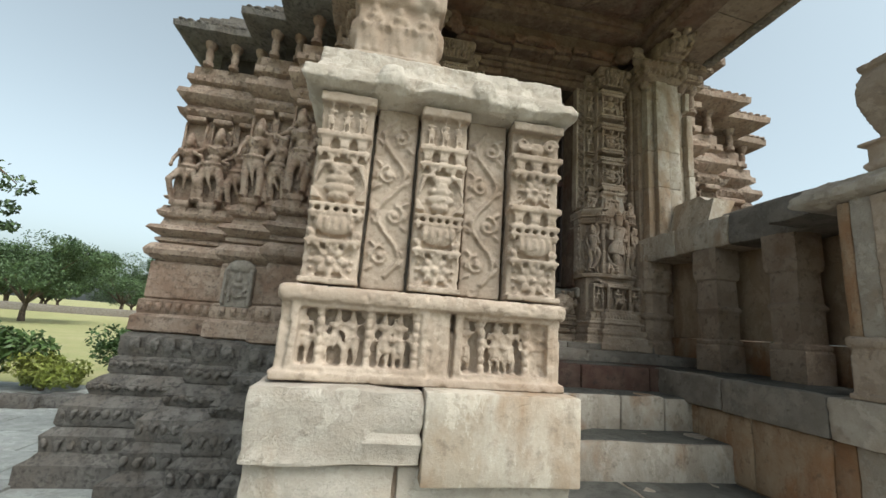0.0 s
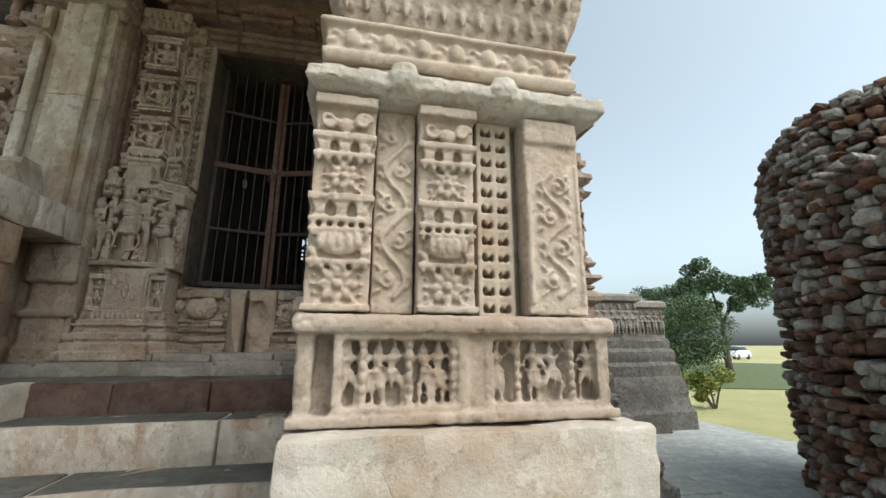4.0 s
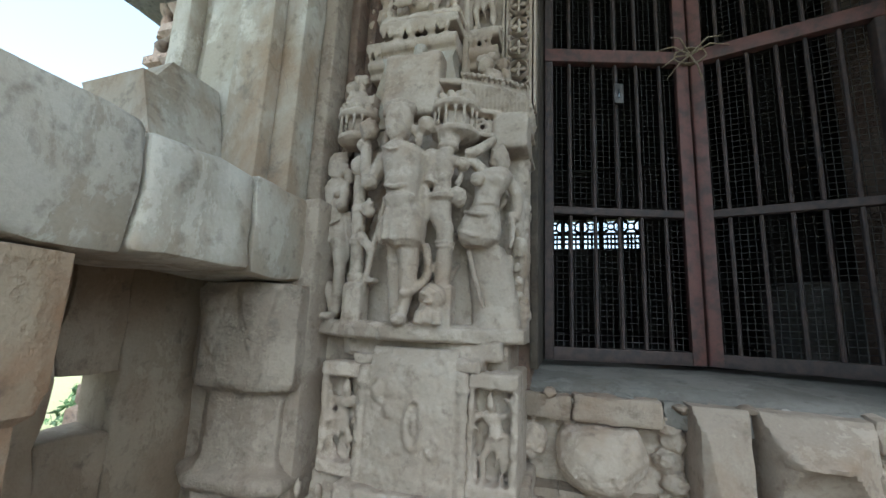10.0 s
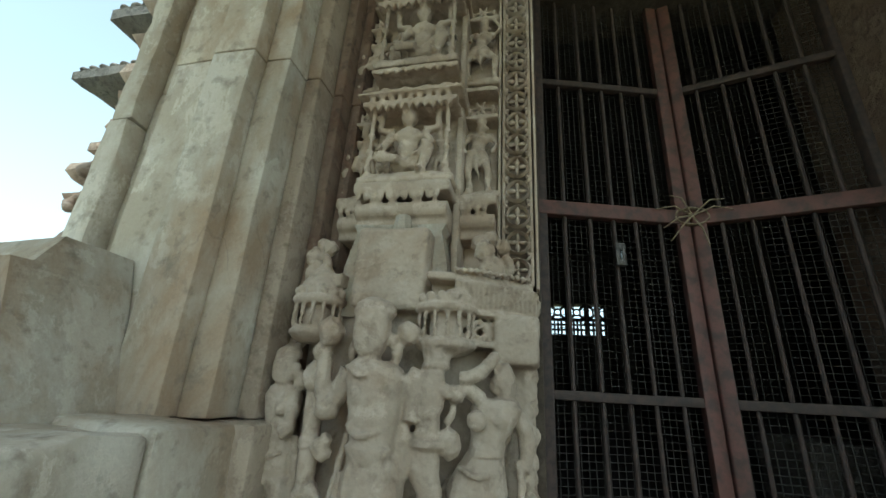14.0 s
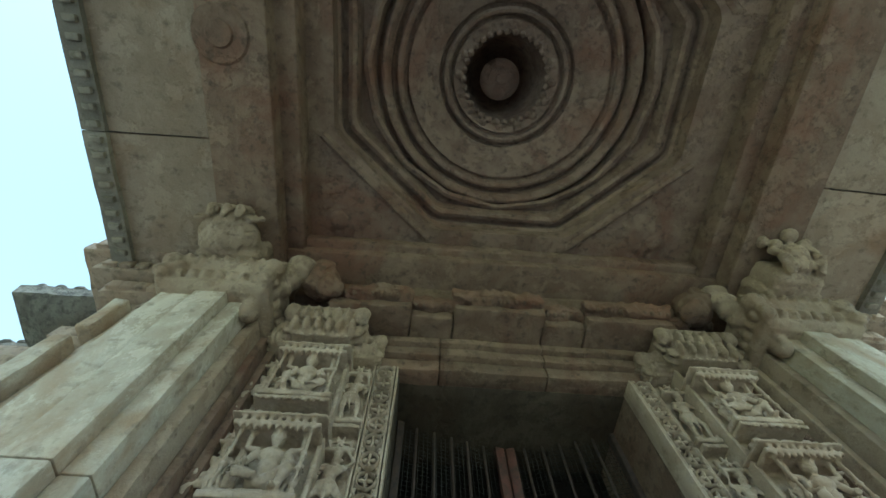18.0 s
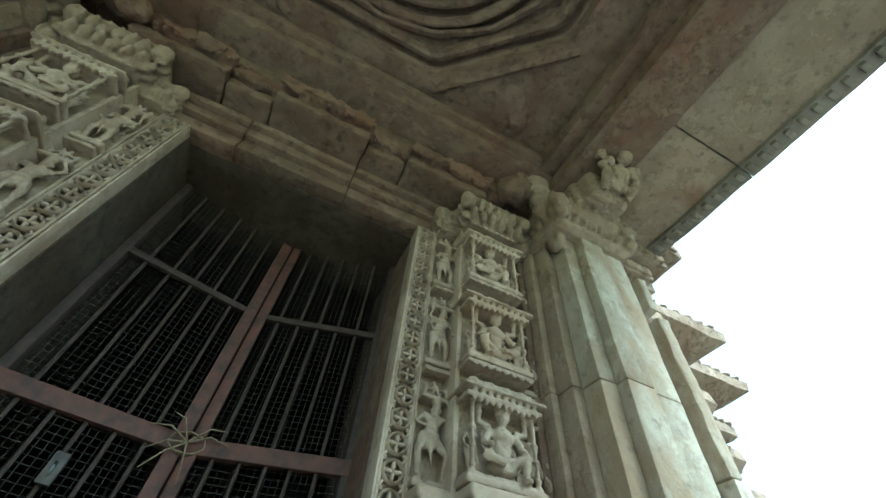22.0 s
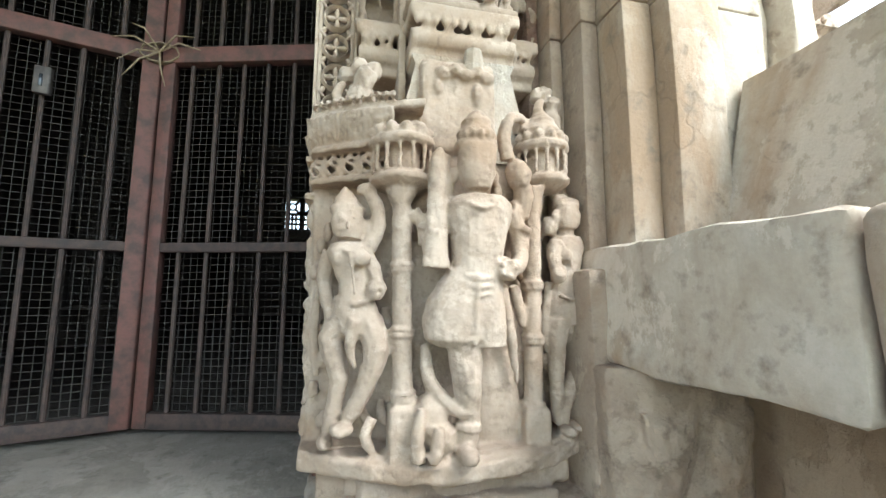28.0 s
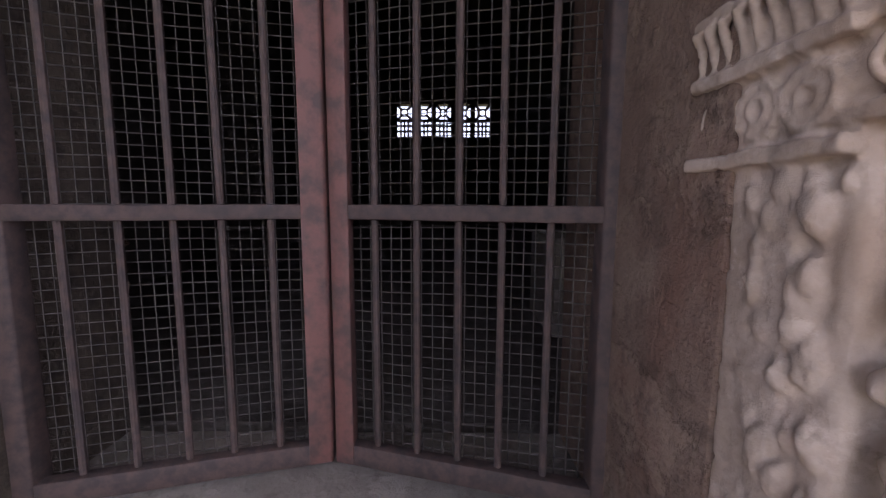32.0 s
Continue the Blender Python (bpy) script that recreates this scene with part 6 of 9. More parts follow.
        lump(g, P(-0.188, 0.05, 0.503), (0.020, 0.016, 0.014), 3.9, 1.2)
        limb([(-0.186, 0.045, 0.385), (-0.168, 0.055, 0.345), (-0.168, 0.06, 0.325)], [0.015, 0.013, 0.012])
        lump(g, P(-0.167, 0.062, 0.322), (0.020, 0.020, 0.022), 4.9, 1.1)
        body([(-0.196, 0.245, 0.036), (-0.200, 0.275, 0.042), (-0.204, 0.305, 0.034)], 0.038, 0.038)
        limb([(-0.240, 0.06, 0.305), (-0.205, 0.074, 0.296), (-0.170, 0.06, 0.308)], 0.0055, 6)
        limb([(-0.182, 0.04, 0.265), (-0.166, 0.055, 0.215), (-0.185, 0.05, 0.150), (-0.212, 0.045, 0.095)], [0.030, 0.024, 0.018, 0.013])
        limb([(-0.215, 0.04, 0.265), (-0.246, 0.055, 0.235), (-0.228, 0.05, 0.165), (-0.245, 0.045, 0.07)], [0.028, 0.024, 0.018, 0.013])
        ell(-0.222, 0.06, 0.082, 0.022, 0.028, 0.012)
        ell(-0.250, 0.06, 0.058, 0.014, 0.030, 0.012)
        limb([(-0.17, 0.05, 0.10), (-0.182, 0.055, 0.07), (-0.168, 0.055, 0.045)], [0.010, 0.011, 0.008], 8)
        limb([(-0.205, 0.07, 0.27), (-0.212, 0.066, 0.22), (-0.202, 0.06, 0.185)], [0.012, 0.010, 0.004], 8)
        limb([(-0.272, 0.02, 0.33), (-0.278, 0.022, 0.24), (-0.27, 0.025, 0.16)], [0.008, 0.010, 0.006], 8)
        for k in range(7):
            lump(g, P(-0.268 + rr.uniform(-0.012, 0.012), 0.012, 0.08 + 0.055 * k), (0.014, 0.012, 0.018), 20 + k, 1.4)
    else:
        q = P(-0.262, 0.04, 0.0)
        g.box(q[0] - 0.047, q[0] + 0.047, q[1] - 0.022, q[1] + 0.08, zb + 0.498, zb + 0.598, 0.012, 0.05, 0.005)
        lump(g, P(-0.236, 0.045, 0.468), (0.030, 0.032, 0.040), 11.3, 1.6)
        body([(-0.206, 0.335, 0.034), (-0.210, 0.36, 0.033), (-0.218, 0.39, 0.042), (-0.224, 0.418, 0.050), (-0.228, 0.434, 0.036)], 0.042, 0.040)
        for k in (-1, 1):
            ell(-0.214 + k * 0.021, 0.078, 0.396, 0.019, 0.016, 0.019)
        limb([(-0.196, 0.045, 0.430), (-0.168, 0.055, 0.450), (-0.152, 0.065, 0.436)], [0.017, 0.014, 0.012])
        limb([(-0.158, 0.07, 0.468), (-0.188, 0.066, 0.474), (-0.214, 0.06, 0.500), (-0.224, 0.05, 0.515)], [0.012, 0.014, 0.013, 0.010])
        limb([(-0.252, 0.035, 0.42), (-0.276, 0.035, 0.38), (-0.278, 0.04, 0.335), (-0.272, 0.045, 0.31)], [0.018, 0.017, 0.015, 0.014])
        lump(g, P(-0.280, 0.03, 0.30), (0.016, 0.018, 0.030), 6.2, 1.3)
        lump(g, P(-0.284, 0.025, 0.245), (0.022, 0.020, 0.030), 7.9, 1.4)
        limb([(-0.262, 0.045, 0.33), (-0.270, 0.05, 0.28), (-0.262, 0.045, 0.235)], [0.008, 0.009, 0.006], 8)
        body([(-0.186, 0.232, 0.030), (-0.188, 0.250, 0.052), (-0.190, 0.28, 0.056), (-0.196, 0.31, 0.046), (-0.204, 0.34, 0.034)], 0.030, 0.044)
        limb([(-0.160, 0.062, 0.318), (-0.196, 0.082, 0.306), (-0.238, 0.06, 0.318)], 0.006, 6)
        limb([(-0.150, 0.06, 0.268), (-0.188, 0.078, 0.255), (-0.236, 0.058, 0.262)], 0.005, 6)
        # lower drapery broken to a plain wedge
        body([(-0.230, 0.030, 0.062), (-0.226, 0.10, 0.060), (-0.212, 0.18, 0.056), (-0.200, 0.24, 0.048)], -0.012, 0.040, 0.7)
        limb([(-0.166, 0.03, 0.225), (-0.185, 0.032, 0.15), (-0.205, 0.03, 0.085)], [0.007, 0.008, 0.004], 6)
        limb([(-0.262, 0.02, 0.22), (-0.258, 0.03, 0.14), (-0.266, 0.025, 0.07)], [0.012, 0.010, 0.005], 8)
        for k in range(5):
            lump(g, P(-0.276 + rr.uniform(-0.012, 0.008), 0.01, 0.09 + 0.035 * k), (0.013, 0.010, 0.014), 40 + k, 1.4)
    # attendant on the far side, one knee bent
    hz = 0.483 if east else 0.475
    body([(0.236, hz - 0.032, 0.018), (0.237, hz - 0.02, 0.026), (0.238, hz + 0.004, 0.029), (0.238, hz + 0.022, 0.026)], 0.046, 0.030)
    body([(0.238, hz + 0.02, 0.030), (0.238, hz + 0.032, 0.029), (0.238, hz + 0.044, 0.020), (0.239, hz + 0.054, 0.008)], 0.040, 0.030)
    for k in (-1, 1):
        lump(g, P(0.238 + k * 0.032, 0.032, hz - 0.008), (0.010, 0.012, 0.018), 15 + k, 1.0)
    limb([(0.237, 0.034, 0.425), (0.237, 0.036, hz - 0.024)], [0.021, 0.018])
    for k in (-1, 1):  # hair knot, shoulder scrolls and scarf ends
        lump(g, P(0.238 + k * 0.040, 0.016, hz - 0.026), (0.016, 0.020, 0.026), 25 + k, 1.3)
        limb([(0.236 + k * 0.03, 0.046, 0.425), (0.236 + k * 0.012, 0.060, 0.385), (0.236, 0.062, 0.365)], 0.0042, 6)
        ell(0.234 + k * 0.017, 0.056, 0.392, 0.014, 0.012, 0.014)
    limb([(0.262, 0.02, 0.30), (0.286, 0.022, 0.24), (0.280, 0.022, 0.17)], [0.009, 0.011, 0.006], 8)
    limb([(0.190, 0.02, 0.34), (0.176, 0.022, 0.27), (0.180, 0.022, 0.20)], [0.009, 0.011, 0.006], 8)
    body([(0.226, 0.315, 0.028), (0.228, 0.34, 0.028), (0.232, 0.38, 0.036), (0.236, 0.415, 0.042), (0.238, 0.436, 0.032)], 0.034, 0.034)
    limb([(0.266, 0.026, 0.42), (0.280, 0.030, 0.37), (0.276, 0.036, 0.31), (0.272, 0.036, 0.285)], [0.017, 0.015, 0.013, 0.012])
    limb([(0.206, 0.03, 0.42), (0.192, 0.04, 0.39), (0.196, 0.05, 0.36)], [0.016, 0.014, 0.012])
    lump(g, P(0.196, 0.05, 0.355), (0.018, 0.018, 0.022), 6.9, 1.2)
    body([(0.224, 0.25, 0.036), (0.224, 0.28, 0.040), (0.226, 0.318, 0.030)], 0.030, 0.036)
    limb([(0.258, 0.05, 0.312), (0.226, 0.064, 0.302), (0.196, 0.05, 0.312)], 0.0052, 6)
    limb([(0.236, 0.03, 0.26), (0.266, 0.048, 0.205), (0.262, 0.044, 0.165), (0.222, 0.036, 0.105), (0.206, 0.034, 0.062)], [0.028, 0.024, 0.020, 0.015, 0.012])
    limb([(0.208, 0.03, 0.26), (0.196, 0.03, 0.18), (0.200, 0.025, 0.06)], [0.026, 0.018, 0.013])
    ell(0.206, 0.05, 0.050, 0.016, 0.030, 0.012)
    ell(0.236, 0.045, 0.050, 0.018, 0.028, 0.012)
    limb([(0.244, 0.02, 0.12), (0.262, 0.02, 0.085), (0.252, 0.02, 0.045)], [0.008, 0.010, 0.008], 8)
    for k in range(6):
        lump(g, P(0.276 + rr.uniform(-0.008, 0.008), 0.004, 0.10 + 0.075 * k), (0.013, 0.012, 0.018), 50 + k, 1.4)
    # scarf folds, fly whisks and leaf stubs carved in the ground between the figures
    for k in range(26):
        u, z = rr.uniform(-0.26, 0.27), rr.uniform(0.06, 0.47)
        s_ = rr.uniform(0.7, 1.3)
        limb([(u - 0.012 * s_, -0.014, z + 0.024 * s_), (u + rr.uniform(-0.01, 0.01), 0.004, z), (u + 0.010 * s_, -0.012, z - 0.026 * s_)], [0.007 * s_, 0.010 * s_, 0.005 * s_], 7)
    # small figures and brackets between canopies and slab top
    limb([(0.205, 0.03, 0.54), (0.232, 0.03, 0.555), (0.262, 0.02, 0.545)], [0.012, 0.012, 0.010], 8)
    for u in (0.222, 0.262):
        limb([(u, 0.025, 0.505), (u + 0.004, 0.03, 0.545)], [0.009, 0.011], 8)
    if not east:
        q = P(gc, 0.02, 0.66)
        g.box(q[0] - 0.085, q[0] + 0.085, q[1] - 0.005, q[1] + 0.12, zb + 0.60, zb + 0.79, 0.012, 0.06, 0.006)
    else:
        q = P(-0.005, -0.01, 0.66)
        g.box(q[0] - 0.078, q[0] + 0.082, q[1] - 0.004, q[1] + 0.12, zb + 0.60, zb + 0.80, 0.012, 0.06, 0.006)
        for k in range(5):
            lump(g, P(-0.04 + 0.024 * k, 0.0, 0.765 + 0.008 * (k % 2)), (0.018, 0.016, 0.014), 70 + k, 1.4)
        lump(g, P(0.036, -0.002, 0.728), (0.014, 0.014, 0.026), 71.5, 1.2)
        lump(g, P(-0.05, 0.0, 0.735), (0.010, 0.010, 0.016), 73.5, 1.2)
    # the relief turns the corner towards the gate
    q = X(-0.292)
    a, b = sorted((q, q + m * 0.06))
    g.box(a, b, 3.58, 3.77, zb + 0.0, zb + 0.66, 0.01, 0.06, 0.004)
    for k in range(46):
        z, y, s = rr.uniform(0.05, 0.50), rr.uniform(3.59, 3.675), rr.uniform(0.5, 1.0)
        lump(g, (q + m * 0.002, y, zb + z), (0.018 * s, 0.016 * s, 0.028 * s), 90 + k, 1.7)
    # ring scrolls and shelves above on that face
    for yc_ in (3.625, 3.675, 3.725):
        for rad in (0.023, 0.011):
            g.tube([(q - m * 0.006, yc_ + rad * math.cos(0.5236 * i), zb + 0.555 + rad * math.sin(0.5236 * i)) for i in range(13)], 0.0055, 6)
    for z in (0.515, 0.595, 0.655):
        g.box(*sorted((q - m * 0.018, q + m * 0.02)), 3.585, 3.765, zb + z - 0.008, zb + z + 0.008, 0.004, 0.05, 0.003)
    for k in range(9):
        g.tube([(q - m * 0.004, 3.60 + 0.019 * k, zb + 0.603), (q - m * 0.020, 3.60 + 0.019 * k, zb + 0.65)], 0.006, 6)
    # crests over the canopies
    for u, d0 in ((-0.205, 0.03), (0.215, 0.02)):
        lump(g, P(u, d0, 0.70), (0.034, 0.032, 0.036), 3 + 7 * u, 1.4)
        lump(g, P(u + 0.01, d0 + 0.012, 0.738), (0.024, 0.024, 0.026), 5 + 7 * u, 1.4)
        limb([(u - 0.03, d0, 0.685), (u - 0.045, d0 + 0.02, 0.71), (u - 0.03, d0 + 0.015, 0.735)], [0.013, 0.011, 0.008], 8)
        for k in range(3):
            lump(g, P(u + 0.026 * (k - 1), d0 - 0.01, 0.762 + 0.012 * (k % 2)), (0.020, 0.022, 0.022), 9 + k + 7 * u, 1.6)
    bowed(0.655, 0.685, 0.035, 10, 15)
    me = carve(g, "guardian_relief", CARVED, 0.0032, 0.0016, 34, 0, 0.0022)
    whole("guardian_relief", me, "cream stone relief of a crowned guardian with staffs and attendants" if east else "worn cream stone relief of a guardian with a broken attendant", "relief sculpture", "guardian reliefs beside the door")


guardian(1)
guardian(-1)


# ---- door jambs ----
def rosette_mesh():
    g = Geo()
    hh = 0.037
    for k in (-1, 1):
        g.box(k * 0.036 - 0.004, k * 0.036 + 0.004, -0.002, 0.02, -hh, hh, 0.001, 1, 0)
    n = 16
    rings = []
    pts = [(0.029 * math.cos(2 * math.pi * k / n), 0.0, 0.029 * math.sin(2 * math.pi * k / n)) for k in range(n)]
    for k, p in enumerate(pts):
        c = Vector(p)
        u = c.normalized()
        rings.append([tuple(c + 0.0055 * math.cos(a) * u + 0.012 * math.sin(a) * Vector((0, 1, 0))) for a in (0, 1.571, 3.1416, 4.712)])
    rings.append(rings[0])
    g.loft(rings, False)
    for k in range(4):
        a = math.pi / 2 * k
        g.ell((0.014 * math.cos(a), 0.001, 0.014 * math.sin(a)), (0.015, 0.012, 0.0062), (0, -math.degrees(a), 0), 1)
        g.ell((0.03 * (1 if k in (0, 3) else -1), 0.003, 0.032 * (1 if k < 2 else -1)), (0.014, 0.012, 0.0055), (0, 45 if k % 2 else -45, 0), 1)
    g.ell((0, 0, 0), (0.006, 0.008, 0.006), None, 1)
    return g.mesh("rosette", CARVED, 60)


ROS = rosette_mesh()


def niche_mesh(w, h, kind, seed):
    """A tier of a door jamb: a little shrine with a figure, its shelf and canopy. Its base is at z 0, its back at y 0."""
    g = Geo()
    rr = random.Random(seed)
    g.box(-w / 2, w / 2, 0.045, 0.09, 0, h, 0.003, 1, 0)
    dp = 0.07 if kind == "main" else 0.035
    g.box(-w / 2 - 0.01, w / 2 + 0.01, 0.02 - dp, 0.06, 0, 0.02, 0.004, 1, 0)
    if kind == "main":
        g.box(-w / 2, w / 2, 0.03 - dp, 0.06, 0.02, 0.035, 0.003, 1, 0)
        zc = 0.62 * h
        for k in (-1, 1):
            x = k * (w / 2 - 0.014)
            g.tube([(x, 0.0 - dp * 0.5, 0.02), (x, 0.0 - dp * 0.5, zc)], 0.007, 8)
            for z in (0.05, 0.1, 0.15):
                g.ell((x, -dp * 0.5, z), (0.013, 0.013, 0.008), None, 1)
        seated(g, rr.uniform(-0.01, 0.01), 0.01, 0.045, zc * 1.06, 1, rr.choice([-1, 1]), 2, 1.0)
        for k in (-1, 1):
            standing(g, k * w * 0.33, 0.02, 0.03, zc * 0.7, 0.04 * k, "down", 1, lvl=1)
        g.box(-w / 2 - 0.015, w / 2 + 0.015, 0.01 - dp, 0.06, zc, zc + 0.016, 0.004, 1, 0)
        g.box(-w / 2 - 0.03, w / 2 + 0.03, 0.0 - dp, 0.06, zc + 0.028, zc + 0.04, 0.004, 1, 0)
        for k in range(9):
            g.box(-w / 2 + (k + 0.25) * w / 9, -w / 2 + (k + 0.75) * w / 9, 0.01 - dp, 0.04, zc + 0.012, zc + 0.034, 0.002, 1, 0)
        for k in range(11):  # hanging teeth under the canopy
            u = -w / 2 + (k + 0.5) * w / 11
            q = [(u - 0.009, zc + 0.003), (u + 0.009, zc + 0.003), (u, zc - 0.018)]
            g.add([(a, 0.012 - dp, b) for a, b in q] + [(a, 0.03 - dp, b) for a, b in q], [(0, 2, 1), (3, 4, 5), (0, 1, 4, 3), (1, 2, 5, 4), (2, 0, 3, 5)])
        z2 = zc + 0.04
        for k in range(4):
            x = -w / 2 + (k + 0.5) * w / 4
            g.lathe((x, 0.0, z2 + 0.028), [(0.008, -0.024), (0.026, -0.02), (0.03, 0.0), (0.026, 0.02), (0.008, 0.024)], 8, 1, 1.1)
            g.ell((x + w / 8, -0.012, z2 + 0.028), (0.01, 0.02, 0.026), None, 1)
        g.box(-w / 2 - 0.008, w / 2 + 0.008, 0.02 - dp, 0.06, h - 0.02, h - 0.004, 0.003, 1, 0)
        for k in range(8):
            g.ell((-w / 2 + (k + 0.5) * w / 8, 0.02 - dp, h - 0.026), (0.011, 0.01, 0.009), None, 1)
    else:
        zc = 0.66 * h
        standing(g, 0, 0.02, 0.022, zc, rr.uniform(-0.08, 0.08), rr.choice(["dance", "four", "down"]), 1, bent=rr.choice([0.3, 1.0]), lvl=2)
        g.box(-w / 2 - 0.006, w / 2 + 0.006, 0.02 - dp, 0.06, zc + 0.005, zc + 0.018, 0.003, 1, 0)
        blossom(g, 0, 0.012, zc + 0.05, 0.03, 6, 0.012)
        for k in (-1, 1):
            g.ell((k * w * 0.38, 0.01, zc + 0.045), (0.008, 0.014, 0.025), None, 1)
        g.box(-w / 2 - 0.004, w / 2 + 0.004, 0.02 - dp, 0.06, h - 0.026, h - 0.008, 0.003, 1, 0)
    return carve(g, "niche" if kind == "main" else "figure_panel", CARVED, 0.0046, 0.0016, 40, 0, 0.004)


def leafy(g, cx, cy, hx, hy, z0, z1, seed):
    """Two tiers of worn leaves and corner curls round the front and sides of a capital."""
    rr = random.Random(seed)
    h = z1 - z0
    g.tower(cx, cy, [(hx * 0.8, hy * 0.8, z0), (hx * 0.86, hy * 0.86, z0 + 0.3 * h), (hx * 0.82, hy * 0.82, z0 + 0.5 * h), (hx, hy, z0 + 0.86 * h), (hx * 1.04, hy * 1.04, z0 + 0.9 * h), (hx * 1.04, hy * 1.04, z1)], 3, 0.004)
    for zc, o, n in ((0.24, 0.92, 6), (0.64, 1.0, 7)):
        for k in range(n):
            u = -1 + 2 * (k + 0.5) / n
            sc = rr.uniform(0.8, 1.15)
            lump(g, (cx + u * hx * o, cy - hy * o, z0 + zc * h), (0.8 * hx / n * sc, 0.03, 0.22 * h * sc), seed + k, 0.8)
            g.ell((cx + u * hx * o, cy - hy * o - 0.018, z0 + (zc + 0.13) * h), (0.5 * hx / n, 0.016, 0.06 * h), None, 1)
            for q in (-1, 1):
                lump(g, (cx + q * hx * o, cy + u * hy * o, z0 + zc * h), (0.03, 0.8 * hy / n * sc, 0.22 * h * sc), seed + k + 20, 0.8)
    for q in (-1, 1):
        lump(g, (cx + q * hx, cy - hy, z0 + 0.72 * h), (0.035, 0.035, 0.25 * h), seed + q, 1.0)


MAIN_N = [niche_mesh(0.235, 0.375, "main", s) for s in (1, 2, 5)]
SIDE_N = [niche_mesh(0.095, 0.375, "side", s) for s in (3, 4, 8)]
OUT_N = [niche_mesh(0.07, 0.375, "side", s) for s in (11, 12)]


def jamb(side):
    t = thing("door_jamb", "tall cream stone door jamb carved with niches, figures and rosettes", "door jamb", (mx(2.15, side), 3.6, 2.8), "jambs of the temple door")
    # rosette strip
    a, b = span(OX1 - 0.004 if side > 0 else 1.85, 1.955, side)
    xc = (a + b) / 2
    part("rosette_strip", Geo().box(a, b, 3.71, 3.735, 2.78, HEAD + 0.01, 0.003, 0.3, 0.0).box(a, a + 0.008, 3.645, 3.72, 2.78, HEAD, 0.003, 0.3, 0.0).box(b - 0.008, b, 3.645, 3.72, 2.78, HEAD, 0.003, 0.3, 0.0).mesh("rosette_strip", CARVED), t)
    for k in range(18):
        r = part("rosette", ROS, t)
        r.matrix_basis = pose(xc, 3.648, 2.83 + 0.074 * k)
    # strip joints
    x0, x1 = span(1.958, 2.052, side)
    part("inner_strip", Geo().box(x0, x1, 3.675, 3.74, 2.70, 4.16, 0.004, 0.3, 0.002).mesh("inner_strip", CARVED), t)
    x0, x1 = span(2.045, 2.062, side)
    part("bead_edge", Geo().box(x0, x1, 3.575, 3.74, 2.78, 4.16, 0.004, 0.2, 0.002).mesh("bead_edge", CARVED), t)
    x0, x1 = span(2.062, 2.30, side)
    part("middle_strip", Geo().box(x0, x1, 3.61, 3.74, 2.70, 4.16, 0.004, 0.3, 0.002).mesh("middle_strip", CARVED), t)
    x0, x1 = span(2.30, 2.385, side)
    part("outer_strip", Geo().box(x0, x1, 3.665, 3.74, 2.60, 4.16, 0.004, 0.3, 0.002).mesh("outer_strip", BUFF), t)
    for k, z in enumerate((3.02, 3.395, 3.77)):
        o = part("niche", MAIN_N[(k + (side > 0)) % 3], t)
        o.matrix_basis = pose(mx(2.18, side), 3.555, z)
        o = part("figure_panel", SIDE_N[(k + (side > 0)) % 3], t)
        o.matrix_basis = pose(mx(2.005, side), 3.625, z)
        o = part("figure_panel", OUT_N[(k + (side > 0)) % 2], t)
        o.matrix_basis = pose(mx(2.345, side), 3.615, z)
    # foot mouldings
    g = Geo()
    for cx, w, yf in ((mx(2.18, side), 0.235, 3.49), (mx(2.005, side), 0.095, 3.575), (mx(2.345, side), 0.07, 3.565)):
        g.box(cx - w / 2 - 0.006, cx + w / 2 + 0.006, yf, 3.68, 2.985, 3.015, 0.005, 0.1, 0.002)
        for k in range(int(w / 0.02)):
            g.ell((cx - w / 2 + 0.01 + 0.02 * k, yf + 0.006, 2.975), (0.008, 0.01, 0.014), None, 1)
        g.tube([(cx - w / 2, yf + 0.03, 2.945), (cx + w / 2, yf + 0.03, 2.945)], 0.022, 8)
        g.box(cx - w / 2, cx + w / 2, yf + 0.03, 3.68, 2.90, 2.96, 0.004, 0.1, 0.002)
    part("foot_moulding", carve(g, "foot_moulding", CARVED, 0.0055, 0.001), t)
    # smooth block behind the guardian's crown
    xc = mx(2.18, side)
    g = Geo().tower(xc, 3.60, [(0.13, 0.09, 2.68), (0.125, 0.088, 2.80), (0.105, 0.085, 2.885), (0.115, 0.09, 2.905)], 4, 0.005)
    g.tube([(xc + 0.015, 3.505, 2.86), (xc + 0.015, 3.498, 2.92)], [0.028, 0.018], 8)
    part("neck_block", g.mesh("neck_block", CREAM), t, "smooth repaired cream block")
    # top capital
    g = Geo()
    leafy(g, mx(2.18, side), 3.60, 0.155, 0.125, 4.115, 4.30, 31 + side)
    leafy(g, mx(2.335, side), 3.64, 0.07, 0.10, 4.115, 4.29, 37 + side)
    leafy(g, mx(2.005, side), 3.66, 0.06, 0.07, 4.12, 4.26, 41 + side)
    part("capital", carve(g, "capital", BUFF, 0.0065, 0.003, 24, 0), t, "worn capital of curling leaves")


jamb(1)
jamb(-1)


